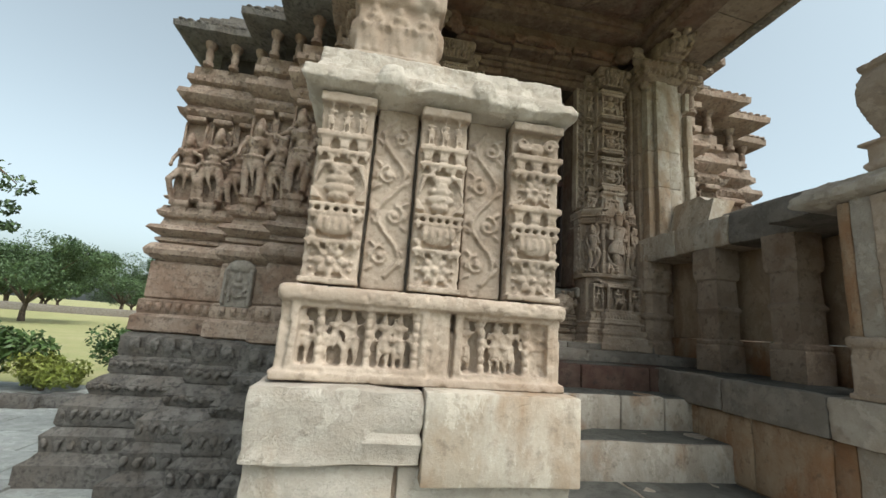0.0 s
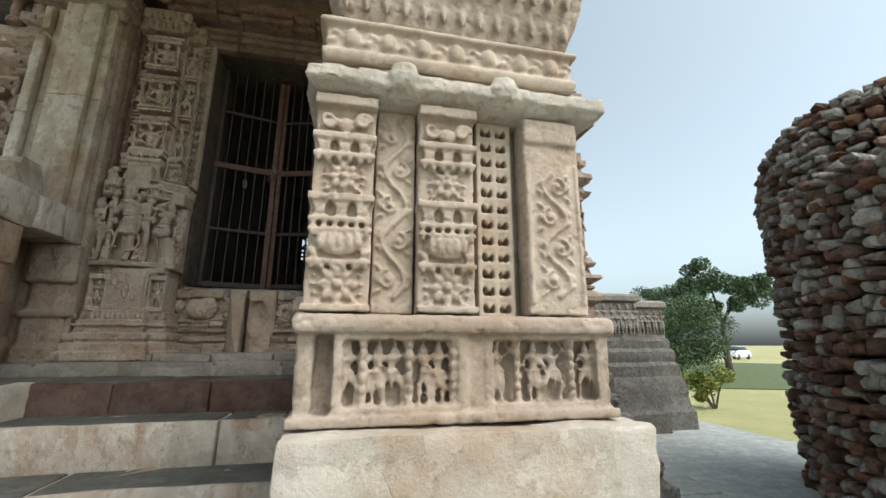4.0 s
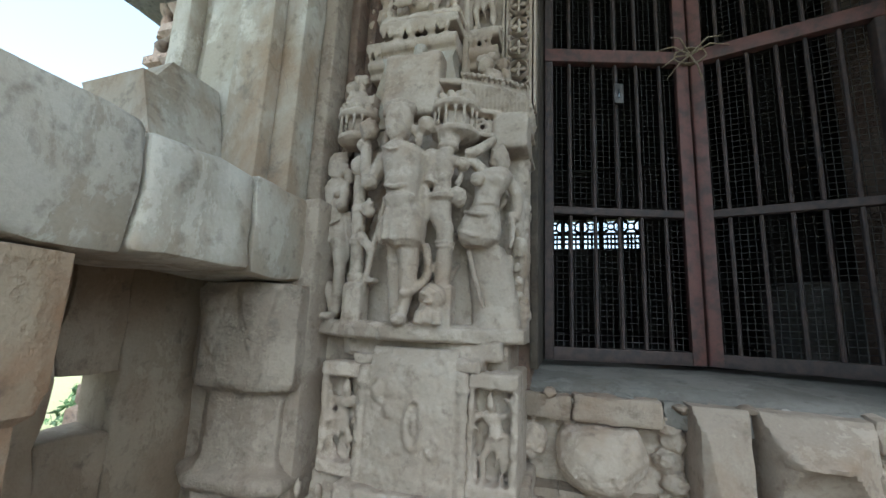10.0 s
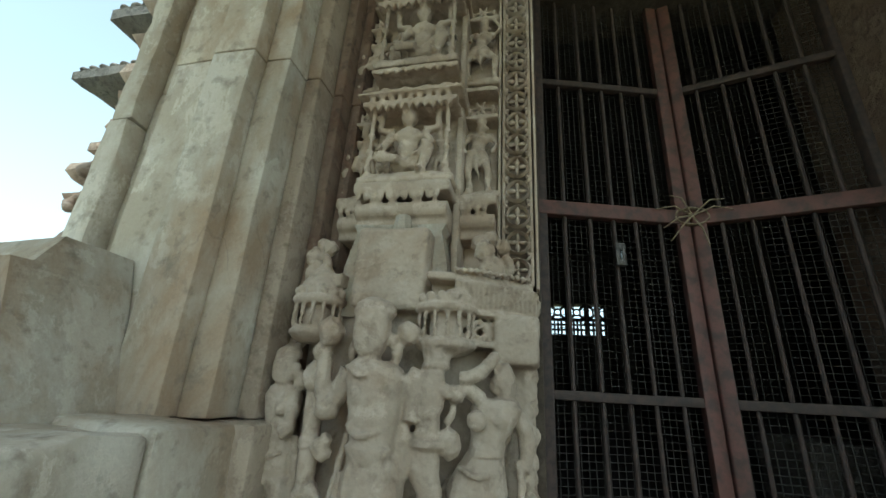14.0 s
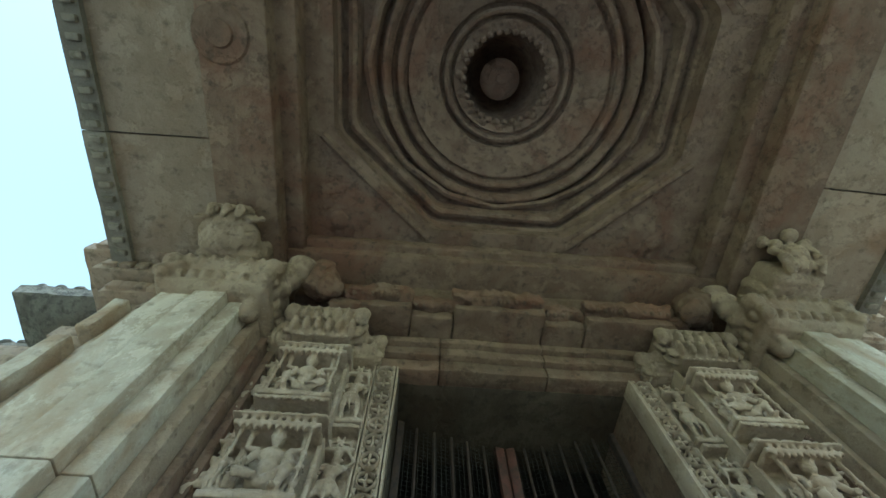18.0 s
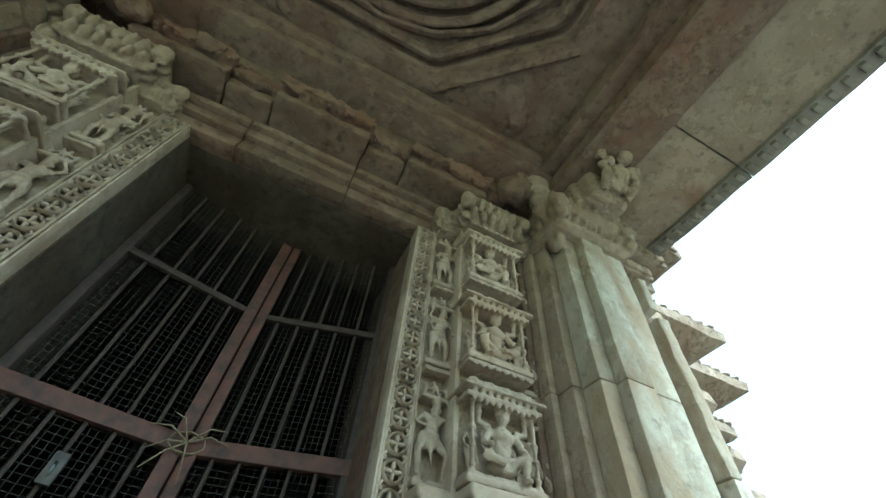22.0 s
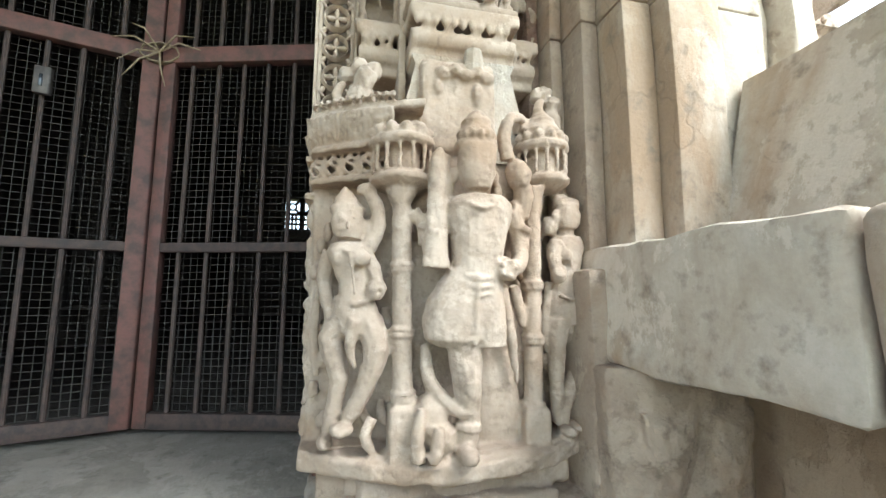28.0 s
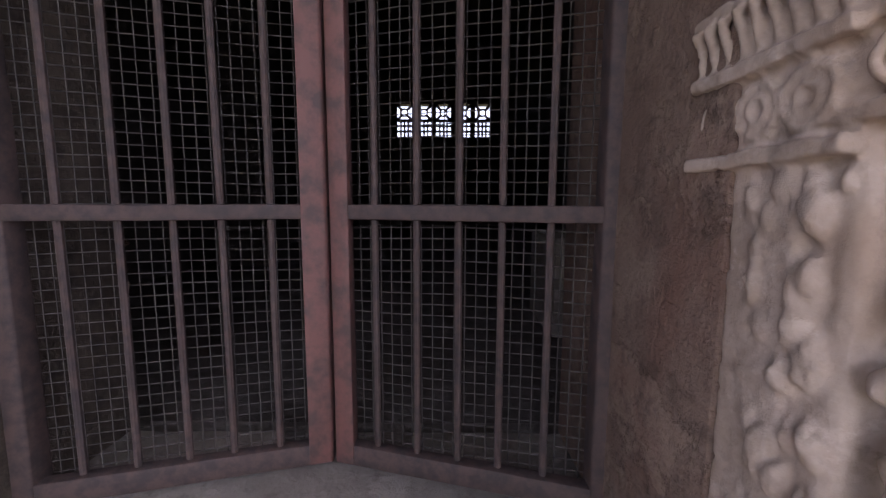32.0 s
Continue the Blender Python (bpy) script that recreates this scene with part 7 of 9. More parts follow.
# ---- pilasters beside the jambs ----
def pilaster(side):
    t = thing("wall_pilaster", "tall plain limewashed pilaster with stepped edges beside the carved jamb", "pilaster", (mx(2.65, side), 3.5, 1.45), "pilasters of the door wall")
    cuts = [2.455, 3.02, 3.40, 4.16] if side > 0 else [2.455, 3.35, 4.16]
    strips = [(2.37, 2.405, 3.60, BROWN), (2.405, 2.44, 3.55, BROWN if side < 0 else BUFF), (2.44, 2.488, 3.475, BUFF), (2.488, 2.562, 3.395, PLASTER), (2.562, 2.69, 3.35, PLASTER), (2.69, 2.83, 3.37, PLASTER)]
    for x0, x1, yf, mt in strips:
        a, b = span(x0, x1, side)
        for z0, z1 in zip(cuts, cuts[1:]):
            part("shaft_block", Geo().box(a, b - 0.002, yf, 3.76, z0 + 0.001, z1 - 0.001, 0.007, 0.15, 0.004).mesh("shaft_block", mt), t)
    for x0, x1, yf, z0, z1, mt in ((2.83, 2.915, 3.42, 2.455, 3.30, PLASTER), (2.83, 2.915, 3.425, 3.303, 4.12, PLASTER), (2.915, 2.985, 3.365, 2.455, 3.18, PLASTER), (2.915, 2.985, 3.37, 3.183, 3.84, PLASTER), (2.915, 2.97, 3.38, 3.90, 4.10, PLASTER)):
        a, b = span(x0, x1, side)
        part("edge_strip", Geo().box(a, b - 0.002, yf, 3.76, z0, z1 - 0.001, 0.01, 0.05, 0.008, 12, 14).mesh("edge_strip", mt), t)
    a, b = span(2.40, 2.98, side)
    part("lower_block", Geo().box(a, b, 3.42, 3.76, 1.40, 2.452, 0.012, 0.15, 0.006).mesh("lower_block", BUFF), t)
    # capital
    xc = mx(2.63, side)
    g = Geo().tower(xc, 3.55, [(0.20, 0.20, 4.15), (0.23, 0.23, 4.17), (0.23, 0.23, 4.20), (0.20, 0.21, 4.215), (0.235, 0.25, 4.27), (0.25, 0.27, 4.29), (0.25, 0.27, 4.335), (0.19, 0.2, 4.345)], 4, 0.005)
    for k in (-1, 1):
        g.lathe((xc + k * 0.21, 3.30, 4.22), [(0.01, -0.05), (0.035, -0.03), (0.03, 0.02), (0.045, 0.05), (0.05, 0.08)], 8)
        g.ell((xc + k * 0.16, 3.42, 4.13), (0.04, 0.05, 0.06), None, 2)
    for k in range(9):  # worn leaves and beads round the bell
        u = xc - 0.21 + 0.0525 * k
        lump(g, (u, 3.33, 4.235), (0.026, 0.035, 0.034), 50 + k, 0.9)
        g.ell((u, 3.275, 4.312), (0.016, 0.018, 0.016), None, 1)
        lump(g, (xc - 0.215 * side, 3.34 + 0.05 * k, 4.235), (0.035, 0.026, 0.034), 60 + k, 0.9)
    for k in (-1, 1):
        scroll(g, xc + k * 0.20, 3.285, 4.27, 0.045, k, 0.014)
    xin = mx(2.42, side)
    for q in range(4):
        g.ell((xin - side * 0.05 * q * 0.5, 3.40 - 0.02 * q, 4.30 + 0.045 * q), (0.07, 0.06, 0.04), (20, 0, 0), 2)
    part("capital", carve(g, "pil_capital", BUFF, 0.0072, 0.003, 22, 0), t, "moulded capital with leaf drops")


pilaster(1)
pilaster(-1)


def bracket_dwarf(side):
    xc, z = mx(2.665, side), 4.336
    g = Geo()
    g.box(xc - 0.13, xc + 0.15, 3.26, 3.56, z, z + 0.205, 0.03, 0.08, 0.01)

    def Q(u, w, t):  # leaning out towards the steps as it rises
        return (xc + side * u * 1.3, 3.22 - 0.8 * t - w, z + t)

    if side > 0:
        g.box(xc - 0.11, xc + 0.12, 3.17, 3.40, z + 0.0, z + 0.2, 0.03, 0.06, 0.012)
        g.ell(Q(0, 0.03, 0.105), (0.062, 0.055, 0.066), None, 3)
        g.ell(Q(0, 0.04, 0.05), (0.058, 0.05, 0.04), None, 2)
        g.ell(Q(0.0, 0.055, 0.168), (0.040, 0.042, 0.034), None, 2)
        for k in (-1, 1):
            g.ell(Q(k * 0.05, 0.03, 0.148), (0.03, 0.03, 0.028), None, 2)
            g.tube([Q(k * 0.052, 0.03, 0.145), Q(k * 0.085, 0.04, 0.11), Q(k * 0.058, 0.075, 0.062)], [0.026, 0.022, 0.019], 8)
            g.tube([Q(k * 0.035, 0.04, 0.045), Q(k * 0.072, 0.085, 0.05), Q(k * 0.05, 0.06, 0.0)], [0.033, 0.028, 0.02], 8)
            g.ell(Q(k * 0.05, 0.08, 0.006), (0.022, 0.034, 0.012), None, 1)
            g.ell(Q(k * 0.085, 0.0, 0.18), (0.03, 0.04, 0.03), None, 1)
    else:
        lump(g, (xc, 3.24, z + 0.10), (0.15, 0.14, 0.105), 4.2, 0.5)
        for k in (-1, 0, 1):  # three curling tongues
            u = xc + 0.062 * k
            g.tube([(u, 3.17, z + 0.185), (u + 0.008, 3.105, z + 0.15), (u, 3.085, z + 0.095), (u - 0.006, 3.11, z + 0.05)], [0.022, 0.026, 0.027, 0.012], 8)
        for k in (-1, 1):
            scroll(g, xc + 0.115 * k, 3.13, z + 0.10, 0.035, k, 0.013)
    whole("bracket_figure", carve(g, "bracket_figure", BUFF, 0.0056, 0.003, 24, 0, 0.008), "weathered stone bracket dwarf holding up the porch beam" if side > 0 else "weathered scrolled stone bracket holding up the porch beam", "bracket figure", "bracket figures of the porch")


bracket_dwarf(1)
bracket_dwarf(-1)


# ---- lintel and the beams ----
def lintel():
    t = thing("door_lintel", "brown stone door lintel with a broken reddish brick-like cornice", "lintel", (CX, 3.6, HEAD))
    for z0, z1, y, mt in ((HEAD, 4.20, 3.655, BROWN), (4.203, 4.255, 3.625, BROWN), (4.258, 4.30, 3.60, BROWN)):
        for a, b in ((0.70, 1.02), (1.02, 1.50), (1.50, 2.0)):
            part("lintel_block", Geo().box(a, b - 0.002, y, 3.75, z0, z1, 0.008, 0.08, 0.005).mesh("lintel_block", mt), t)
    for x0, x1, y in ((0.50, 0.87, 3.405), (0.872, 1.07, 3.45), (1.072, 1.50, 3.40), (1.502, 1.70, 3.455), (1.702, 2.12, 3.41), (2.122, 2.24, 3.46)):
        g = Geo().box(x0, x1 - 0.003, y, 3.76, 4.365, 4.43 + R(-0.015, 0.008), 0.010, 0.016, 0.022, 21, 30)
        part("cornice_block", g.mesh("cornice_block", IRONRED, 30), t, "iron-stained broken cornice block")
        n = int((x1 - x0) / 0.038)
        g = Geo()
        for k in range(n):
            g.ell((x0 + (k + 0.5) * (x1 - x0) / n, y + 0.02, 4.366), (0.012, 0.014, 0.012), None, 1)
        g.box(x0, x1 - 0.003, y + 0.045, 3.76, 4.305, 4.36, 0.008, 0.03, 0.010, 15, 16)
        part("beaded_course", g.mesh("beaded_course", BROWN), t)
    for sx, x in ((1, 0.44), (-1, 2.27)):
        g = Geo()
        lump(g, (x, 3.42, 4.43), (0.10, 0.10, 0.085), x * 9, 1.2)
        lump(g, (x + 0.05 * sx, 3.40, 4.36), (0.07, 0.07, 0.05), x * 5, 1.3)
        scroll(g, x, 3.335, 4.44, 0.05, sx, 0.016)
        part("broken_scroll", carve(g, "broken_scroll", BROWN, 0.007, 0.002, 30), t, "broken scroll stone at the cornice's end")
    part("frieze", Geo().box(0.30, 2.40, 3.50, 3.76, 4.43, 4.60, 0.006, 0.2, 0.004).mesh("frieze", BROWN), t)


lintel()

g = Geo()
# side, back and front beams with a fillet on the lower inner edge
for x0, x1, y0, y1 in ((-0.12, 0.215, 1.05, 3.62), (2.475, 2.81, 1.05, 3.62)):
    g.box(x0, x1, y0, y1, 4.545, 4.72, 0.012, 0.25, 0.005)
    g.box(x0 + (0 if x0 > 1 else 0.05), x1 - (0.05 if x0 > 1 else 0), y0, y1, 4.52, 4.56, 0.012, 0.25, 0.005)
g.box(0.2, 2.49, 3.33, 3.7, 4.60, 4.72, 0.012, 0.25, 0.005)
g.box(0.2, 2.49, 3.29, 3.6, 4.66, 4.74, 0.012, 0.25, 0.005)
g.box(0.2, 2.49, 1.05, 1.40, 4.545, 4.74, 0.012, 0.25, 0.005)
g.box(0.2, 0.30, 1.35, 3.35, 4.62, 4.76, 0.012, 0.25, 0.005)
g.box(2.39, 2.49, 1.35, 3.35, 4.62, 4.76, 0.012, 0.25, 0.005)
g.box(0.25, 2.45, 1.35, 1.47, 4.62, 4.76, 0.012, 0.25, 0.005)
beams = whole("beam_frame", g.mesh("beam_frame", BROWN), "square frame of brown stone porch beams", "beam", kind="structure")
for x in (0.03,):
    part("medallion", Geo().lathe((x, 2.38, 4.512), [(0.001, 0.0), (0.05, -0.012), (0.055, 0.0), (0.11, -0.002), (0.12, 0.01)], 24).mesh("medallion", BROWN), beams, "round lotus medallion on the beam's underside")


# ---- domed ceiling ----
def dome():
    """Octagon, sixteen-sided and round corbel rings closing over the porch."""
    cx, cy, rx, ry = 1.305, 2.42, 0.905, 0.82
    N = 128
    g = Geo()

    def ngon(a, n, ph):
        s = 2 * math.pi / n
        q = (a - ph) % s - s / 2
        return math.cos(s / 2) / math.cos(q)

    def ring(r, z, sides, blend=1.0):
        out = []
        for k in range(N):
            a = 2 * math.pi * (k + 0.5) / N
            f = 1.0
            if sides == 8:
                f = ngon(a, 8, math.pi / 8) * 1.05
            elif sides == 16:
                f = ngon(a, 16, 0) * 1.0
            ym = ry if sides == 8 else (0.84 if sides == 16 else rx)
            out.append(wob((cx + rx * r * f * math.cos(a), cy + ym * r * f * math.sin(a), z), 5, 0.004))
        return out

    prof = [(1.0, 4.75, 8), (1.0, 4.85, 8), (0.985, 4.86, 8), (0.98, 4.90, 8), (0.955, 4.905, 8), (0.945, 4.865, 8), (0.92, 4.855, 8), (0.90, 4.865, 8), (0.892, 4.92, 8), (0.885, 4.96, 8), (0.86, 4.965, 16), (0.85, 4.925, 16), (0.825, 4.915, 16), (0.808, 4.925, 16)]
    for r0, z0, wd, dp in ((0.79, 4.96, 0.085, 0.075), (0.705, 5.01, 0.075, 0.06)):  # bulging bands parted by deep grooves
        prof += [(r0, z0, 0), (r0 - 0.004, z0 + dp, 0), (r0 - 0.022, z0 + dp, 0), (r0 - 0.028, z0 + 0.03, 0), (r0 - 0.04, z0 + 0.012, 0), (r0 - 0.055, z0 + 0.010, 0), (r0 - 0.07, z0 + 0.022, 0), (r0 - wd + 0.003, z0 + 0.05, 0)]
    prof += [(0.625, 5.075, 0), (0.612, 5.085, 0), (0.605, 5.06, 0), (0.56, 5.075, 0), (0.48, 5.115, 0), (0.425, 5.155, 0), (0.42, 5.20, 0), (0.40, 5.205, 0), (0.393, 5.165, 0), (0.378, 5.155, 0), (0.362, 5.165, 0), (0.355, 5.215, 0), (0.338, 5.22, 0), (0.332, 5.19, 0), (0.30, 5.205, 0), (0.268, 5.215, 0), (0.262, 5.26, 0), (0.255, 5.40, 0), (0.235, 5.55, 0), (0.17, 5.68, 0), (0.10, 5.72, 0), (0.03, 5.74, 0)]
    rings = [ring(r, z, s) for r, z, s in prof]
    n = len(rings)
    pts = [p for r in rings for p in r]
    faces = [(a * N + i, a * N + (i + 1) % N, (a + 1) * N + (i + 1) % N, (a + 1) * N + i) for a in range(n - 1) for i in range(N)]
    faces.append(tuple((n - 1) * N + i for i in range(N)))
    g.add(pts, faces)
    # flat corners between square and octagon
    sq = []
    for k in range(N):
        a = 2 * math.pi * (k + 0.5) / N
        c, s = math.cos(a), math.sin(a)
        f = min((1.14) / max(abs(c), 1e-6), (1.02) / max(abs(s), 1e-6))
        sq.append(wob((cx + f * c, cy + f * s, 4.75), 8, 0.003))
    g.add(sq + rings[0], [(i, N + i, N + (i + 1) % N, (i + 1) % N) for i in range(N)])
    g.add([(cx - 1.6, cy - 1.5, 5.78), (cx + 1.6, cy - 1.5, 5.78), (cx + 1.6, cy + 1.5, 5.78), (cx - 1.6, cy + 1.5, 5.78)], [(0, 1, 2, 3)])
    # bead ring, lotus fringe, hanging boss
    for k in range(72):
        a = 2 * math.pi * k / 72
        g.ell((cx + rx * 0.640 * math.cos(a), cy + rx * 0.640 * math.sin(a), 5.062), (0.015, 0.015, 0.018), None, 1)
    for k in range(16):
        a = 2 * math.pi * k / 16
        for q, r in ((-0.10, 0.020), (0.10, 0.020), (0.0, 0.027)):
            rr = 0.268 if q else 0.300
            g.ell((cx + rx * rr * math.cos(a + q), cy + rx * rr * math.sin(a + q), 5.205), (r * 1.1, r * 1.1, 0.026), None, 1)
    g.lathe((cx, cy, 5.40), [(0.004, -0.02), (0.03, -0.016), (0.032, 0.0), (0.09, 0.012), (0.125, 0.045), (0.115, 0.14), (0.06, 0.32)], 28)
    # corner reliefs
    for sx in (-1, 1):
        for sy in (-1, 1):
            x0, y0 = cx + sx * 0.80, cy + sy * 0.75
            g.ell((x0, y0, 4.75), (0.15, 0.11, 0.016), (0, 0, 45 * sx * sy), 2)
            g.ell((x0 + 0.05 * sx, y0 + 0.03 * sy, 4.745), (0.06, 0.06, 0.02), None, 2)
            for q in range(5):
                a = q * 1.256
                g.ell((x0 + 0.13 * math.cos(a), y0 + 0.10 * math.sin(a), 4.75), (0.045, 0.03, 0.012), (0, 0, math.degrees(a)), 1)
            ax, ay = cx + sx * rx * 1.03 * 0.98, cy + sy * ry * 0.40
            bx, by = cx + sx * rx * 0.40, cy + sy * ry * 1.03 * 0.98
            g.tube([(ax + 0.02 * sx, ay + 0.02 * sy, 4.75), (bx + 0.02 * sx, by + 0.02 * sy, 4.75)], 0.022, 8)
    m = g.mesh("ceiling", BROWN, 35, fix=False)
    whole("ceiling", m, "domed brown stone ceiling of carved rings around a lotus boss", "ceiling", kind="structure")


dome()


# ---- eaves ----
def eave(side):
    t = thing("porch_eave", "broad thin stone eave slabs with a notched outer edge", "eave", (mx(3.0, side), 2.2, 4.55), "eaves of the porch")
    ys = [0.62, 1.28, 2.02, 2.80, 3.45]
    a, b = span(2.74, 3.12, side)
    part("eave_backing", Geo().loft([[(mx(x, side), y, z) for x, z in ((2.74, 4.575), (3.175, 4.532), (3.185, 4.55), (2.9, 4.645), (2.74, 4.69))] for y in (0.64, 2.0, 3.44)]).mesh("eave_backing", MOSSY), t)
    for a, b in zip(ys, ys[1:]):
        rings = []
        for i in range(7):
            y = a + 0.004 + (b - a - 0.008) * i / 6
            rings.append([wob((mx(x, side), y, z), 5, 0.006) for x, z in ((2.72, 4.545), (3.17, 4.50), (3.20, 4.555), (2.9, 4.66), (2.72, 4.70))])
        part("eave_slab", Geo().loft(rings).mesh("eave_slab", BUFF), t)
        rings = [[wob((mx(x, side), a + 0.002 + (b - a - 0.004) * i / 8, z), 5, 0.006) for x, z in ((3.165, 4.475), (3.25, 4.46), (3.26, 4.53), (3.17, 4.56))] for i in range(9)]
        part("edge_course", Geo().loft(rings).mesh("edge_course", GREY), t)
        n = int((b - a) / 0.062)
        for k in range(n):
            y = a + (k + 0.5) * (b - a) / n
            part("dentil", Geo().box(*span(3.175, 3.225, side), y - 0.014, y + 0.014, 4.452, 4.475, 0.004, 1, 0.002).mesh("dentil", GREY), t)


eave(1)
eave(-1)
t = thing("porch_eave", "broad stone eave slab over the head of the steps", "eave", (CX, 0.9, 4.55))
for a, b in ((-0.1, 0.9), (0.9, 1.8), (1.8, 2.8)):
    rings = [[wob((a + 0.003 + (b - a - 0.006) * i / 6, y, z), 5, 0.006) for y, z in ((1.10, 4.56), (0.66, 4.50), (0.62, 4.55), (0.9, 4.66), (1.10, 4.70))] for i in range(7)]
    part("eave_slab", Geo().loft(rings).mesh("eave_slab", BUFF), t)
g = Geo().box(-0.15, 2.85, 1.0, 4.3, 5.79, 5.95, 0.02, 0.6, 0.01)
for x0, x1, y0, y1 in ((-0.12, 0.2, 1.0, 4.3), (2.5, 2.82, 1.0, 4.3), (0.2, 2.5, 1.0, 1.3), (0.2, 2.5, 3.5, 4.3)):
    g.box(x0, x1, y0, y1, 4.70, 5.8, 0.02, 0.4, 0.01)
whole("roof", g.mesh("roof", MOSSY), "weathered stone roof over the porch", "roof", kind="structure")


# ---- the iron gate ----
def gate():
    """Two leaves that hang back to a shallow V, hinged at the reveals."""
    yh, back, xm = 3.965, 0.14, 1.366
    t = thing("iron_gate", "closed rusty iron double gate backed with wire mesh, tied with twine", "gate", (xm, yh, SILL))
    x0, x1, z0, z1 = 0.85, 1.872, SILL + 0.012, HEAD + 0.06

    def Y(x):
        return yh + back * (1 - abs(x - xm) / (x1 - xm))

    def slant(geo):
        geo.v = [(p[0], p[1] + Y(p[0]), p[2]) for p in geo.v]
        return geo

    for leaf, a, b in ((0, x0, xm - 0.003), (1, xm + 0.003, x1)):
        part("hinge_stile", slant(Geo().box(*((a, a + 0.03) if leaf == 0 else (b - 0.03, b)), -0.02, 0.02, z0, z1, 0.004, 0.5, 0.0015)).mesh("stile", BAR), t)
        part("meeting_stile", slant(Geo().box(*((b - 0.045, b) if leaf == 0 else (a, a + 0.040)), -0.022, 0.022, z0, z1, 0.005, 0.4, 0.0015)).mesh("stile", IRON), t, "red-painted meeting stile")
        for zr, hh, mt in ((z0, 0.022, BAR), (2.545, 0.014, BAR), (3.15, 0.026, IRON), (3.69, 0.013, BAR), (z1 - 0.03, 0.02, BAR)):
            part("rail", slant(Geo().box(a, b, -0.024 if mt is IRON else -0.018, 0.012, zr - hh + (0.02 if zr == z0 else 0), zr + hh + (0.02 if zr == z0 else 0), 0.004, 0.1, 0.0015)).mesh("rail", mt), t)
        n = 6
        for k in range(1, n):
            x = (a + 0.012) + (b - a - 0.036) * k / n + R(-0.003, 0.003)
            part("bar", Geo().tube([(x, Y(x), z0), (x + R(-0.002, 0.002), Y(x), 3.1), (x, Y(x), z1)], 0.0068, 8).mesh("bar", BAR), t)
    g = Geo()
    x = x0
    while x < x1:
        g.tube([(x, Y(x) + 0.02, z0), (x + 0.002 * math.sin(x * 60), Y(x) + 0.02 + 0.003 * math.sin(x * 40), 3.0), (x, Y(x) + 0.02, z1)], 0.0011, 4)
        x += 0.0205
    z = z0
    while z < z1:
        k = [(xm + (x1 - xm) * (i / 4 - 1), Y(xm + (x1 - xm) * (i / 4 - 1)) + 0.022 + 0.004 * math.sin(i * 1.7 + z * 9), z + 0.003 * math.sin(i * 1.3 + z * 5)) for i in range(9)]
        g.tube(k, 0.0011, 4)
        z += 0.021
    tagged(part("wire_mesh", g.mesh("wire_mesh", WIRE, fix=False), t, "square wire netting behind the bars"), kind="stuff")
    lk = part("latch_plate", slant(Geo().box(1.095, 1.13, -0.03, -0.012, 2.955, 3.035, 0.004, 0.1, 0.001)).mesh("latch_plate", LOCK), t)
    part("keyhole", slant(Geo().box(1.109, 1.116, -0.033, -0.028, 2.975, 3.01, 0.001, 1, 0)).mesh("keyhole", DARKGLASS), lk)
    y = Y(xm)
    tw = thing("twine", "dry twine knotted round the meeting stiles of the iron gate", "rope", (xm, y - 0.04, 3.15))
    for k in range(5):
        g = Geo()
        a = k * 0.9
        g.tube([(xm + 0.055 * math.cos(a + i * 0.7), y - 0.032 - 0.008 * math.sin(i * 1.4), 3.15 + 0.032 * math.sin(a + i * 0.7)) for i in range(10)], 0.003, 6)
        part("loop", g.mesh("loop", ROPE, 80), tw)
    for dx, dz in ((-0.10, -0.05), (0.12, 0.01), (-0.07, 0.07), (0.03, -0.12), (0.10, 0.05), (-0.12, 0.02), (-0.085, -0.10)):
        g = Geo()
        g.tube([(xm, y - 0.04, 3.15), (xm + dx * 0.5, y - 0.065, 3.15 + dz * 0.6 + 0.015), (xm + dx, y - 0.06, 3.15 + dz)], [0.0032, 0.003, 0.0016], 6)
        part("loose_end", g.mesh("loose_end", ROPE, 80), tw)


gate()

# ---- inside the hall ----
JX0, JX1, JZ0, JZ1, JY = 0.34, 2.72, 4.15, 4.92, 13.5
g = Geo()
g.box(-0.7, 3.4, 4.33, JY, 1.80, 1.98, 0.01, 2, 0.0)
whole("floor_inside", g.mesh("floor_inside", INNER), "stone hall floor coloured dark for indoor shade", "floor", kind="structure")
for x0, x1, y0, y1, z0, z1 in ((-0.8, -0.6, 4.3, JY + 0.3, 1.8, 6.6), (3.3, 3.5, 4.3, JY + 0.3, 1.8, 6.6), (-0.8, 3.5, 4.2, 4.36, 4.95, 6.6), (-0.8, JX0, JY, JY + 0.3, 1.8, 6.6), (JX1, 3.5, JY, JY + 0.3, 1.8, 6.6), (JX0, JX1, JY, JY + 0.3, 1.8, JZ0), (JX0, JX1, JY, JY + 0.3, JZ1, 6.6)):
    whole("wall_inside", Geo().box(x0, x1, y0, y1, z0, z1, 0.01, 2, 0.0).mesh("wall_inside", INNER), "stone wall of the hall coloured dark for indoor shade", "wall", kind="structure")
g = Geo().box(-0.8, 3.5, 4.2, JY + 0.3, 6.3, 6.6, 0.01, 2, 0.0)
whole("ceiling_inside", g.mesh("ceiling_inside", INNER), "stone hall ceiling coloured dark for indoor shade", "ceiling", kind="structure")


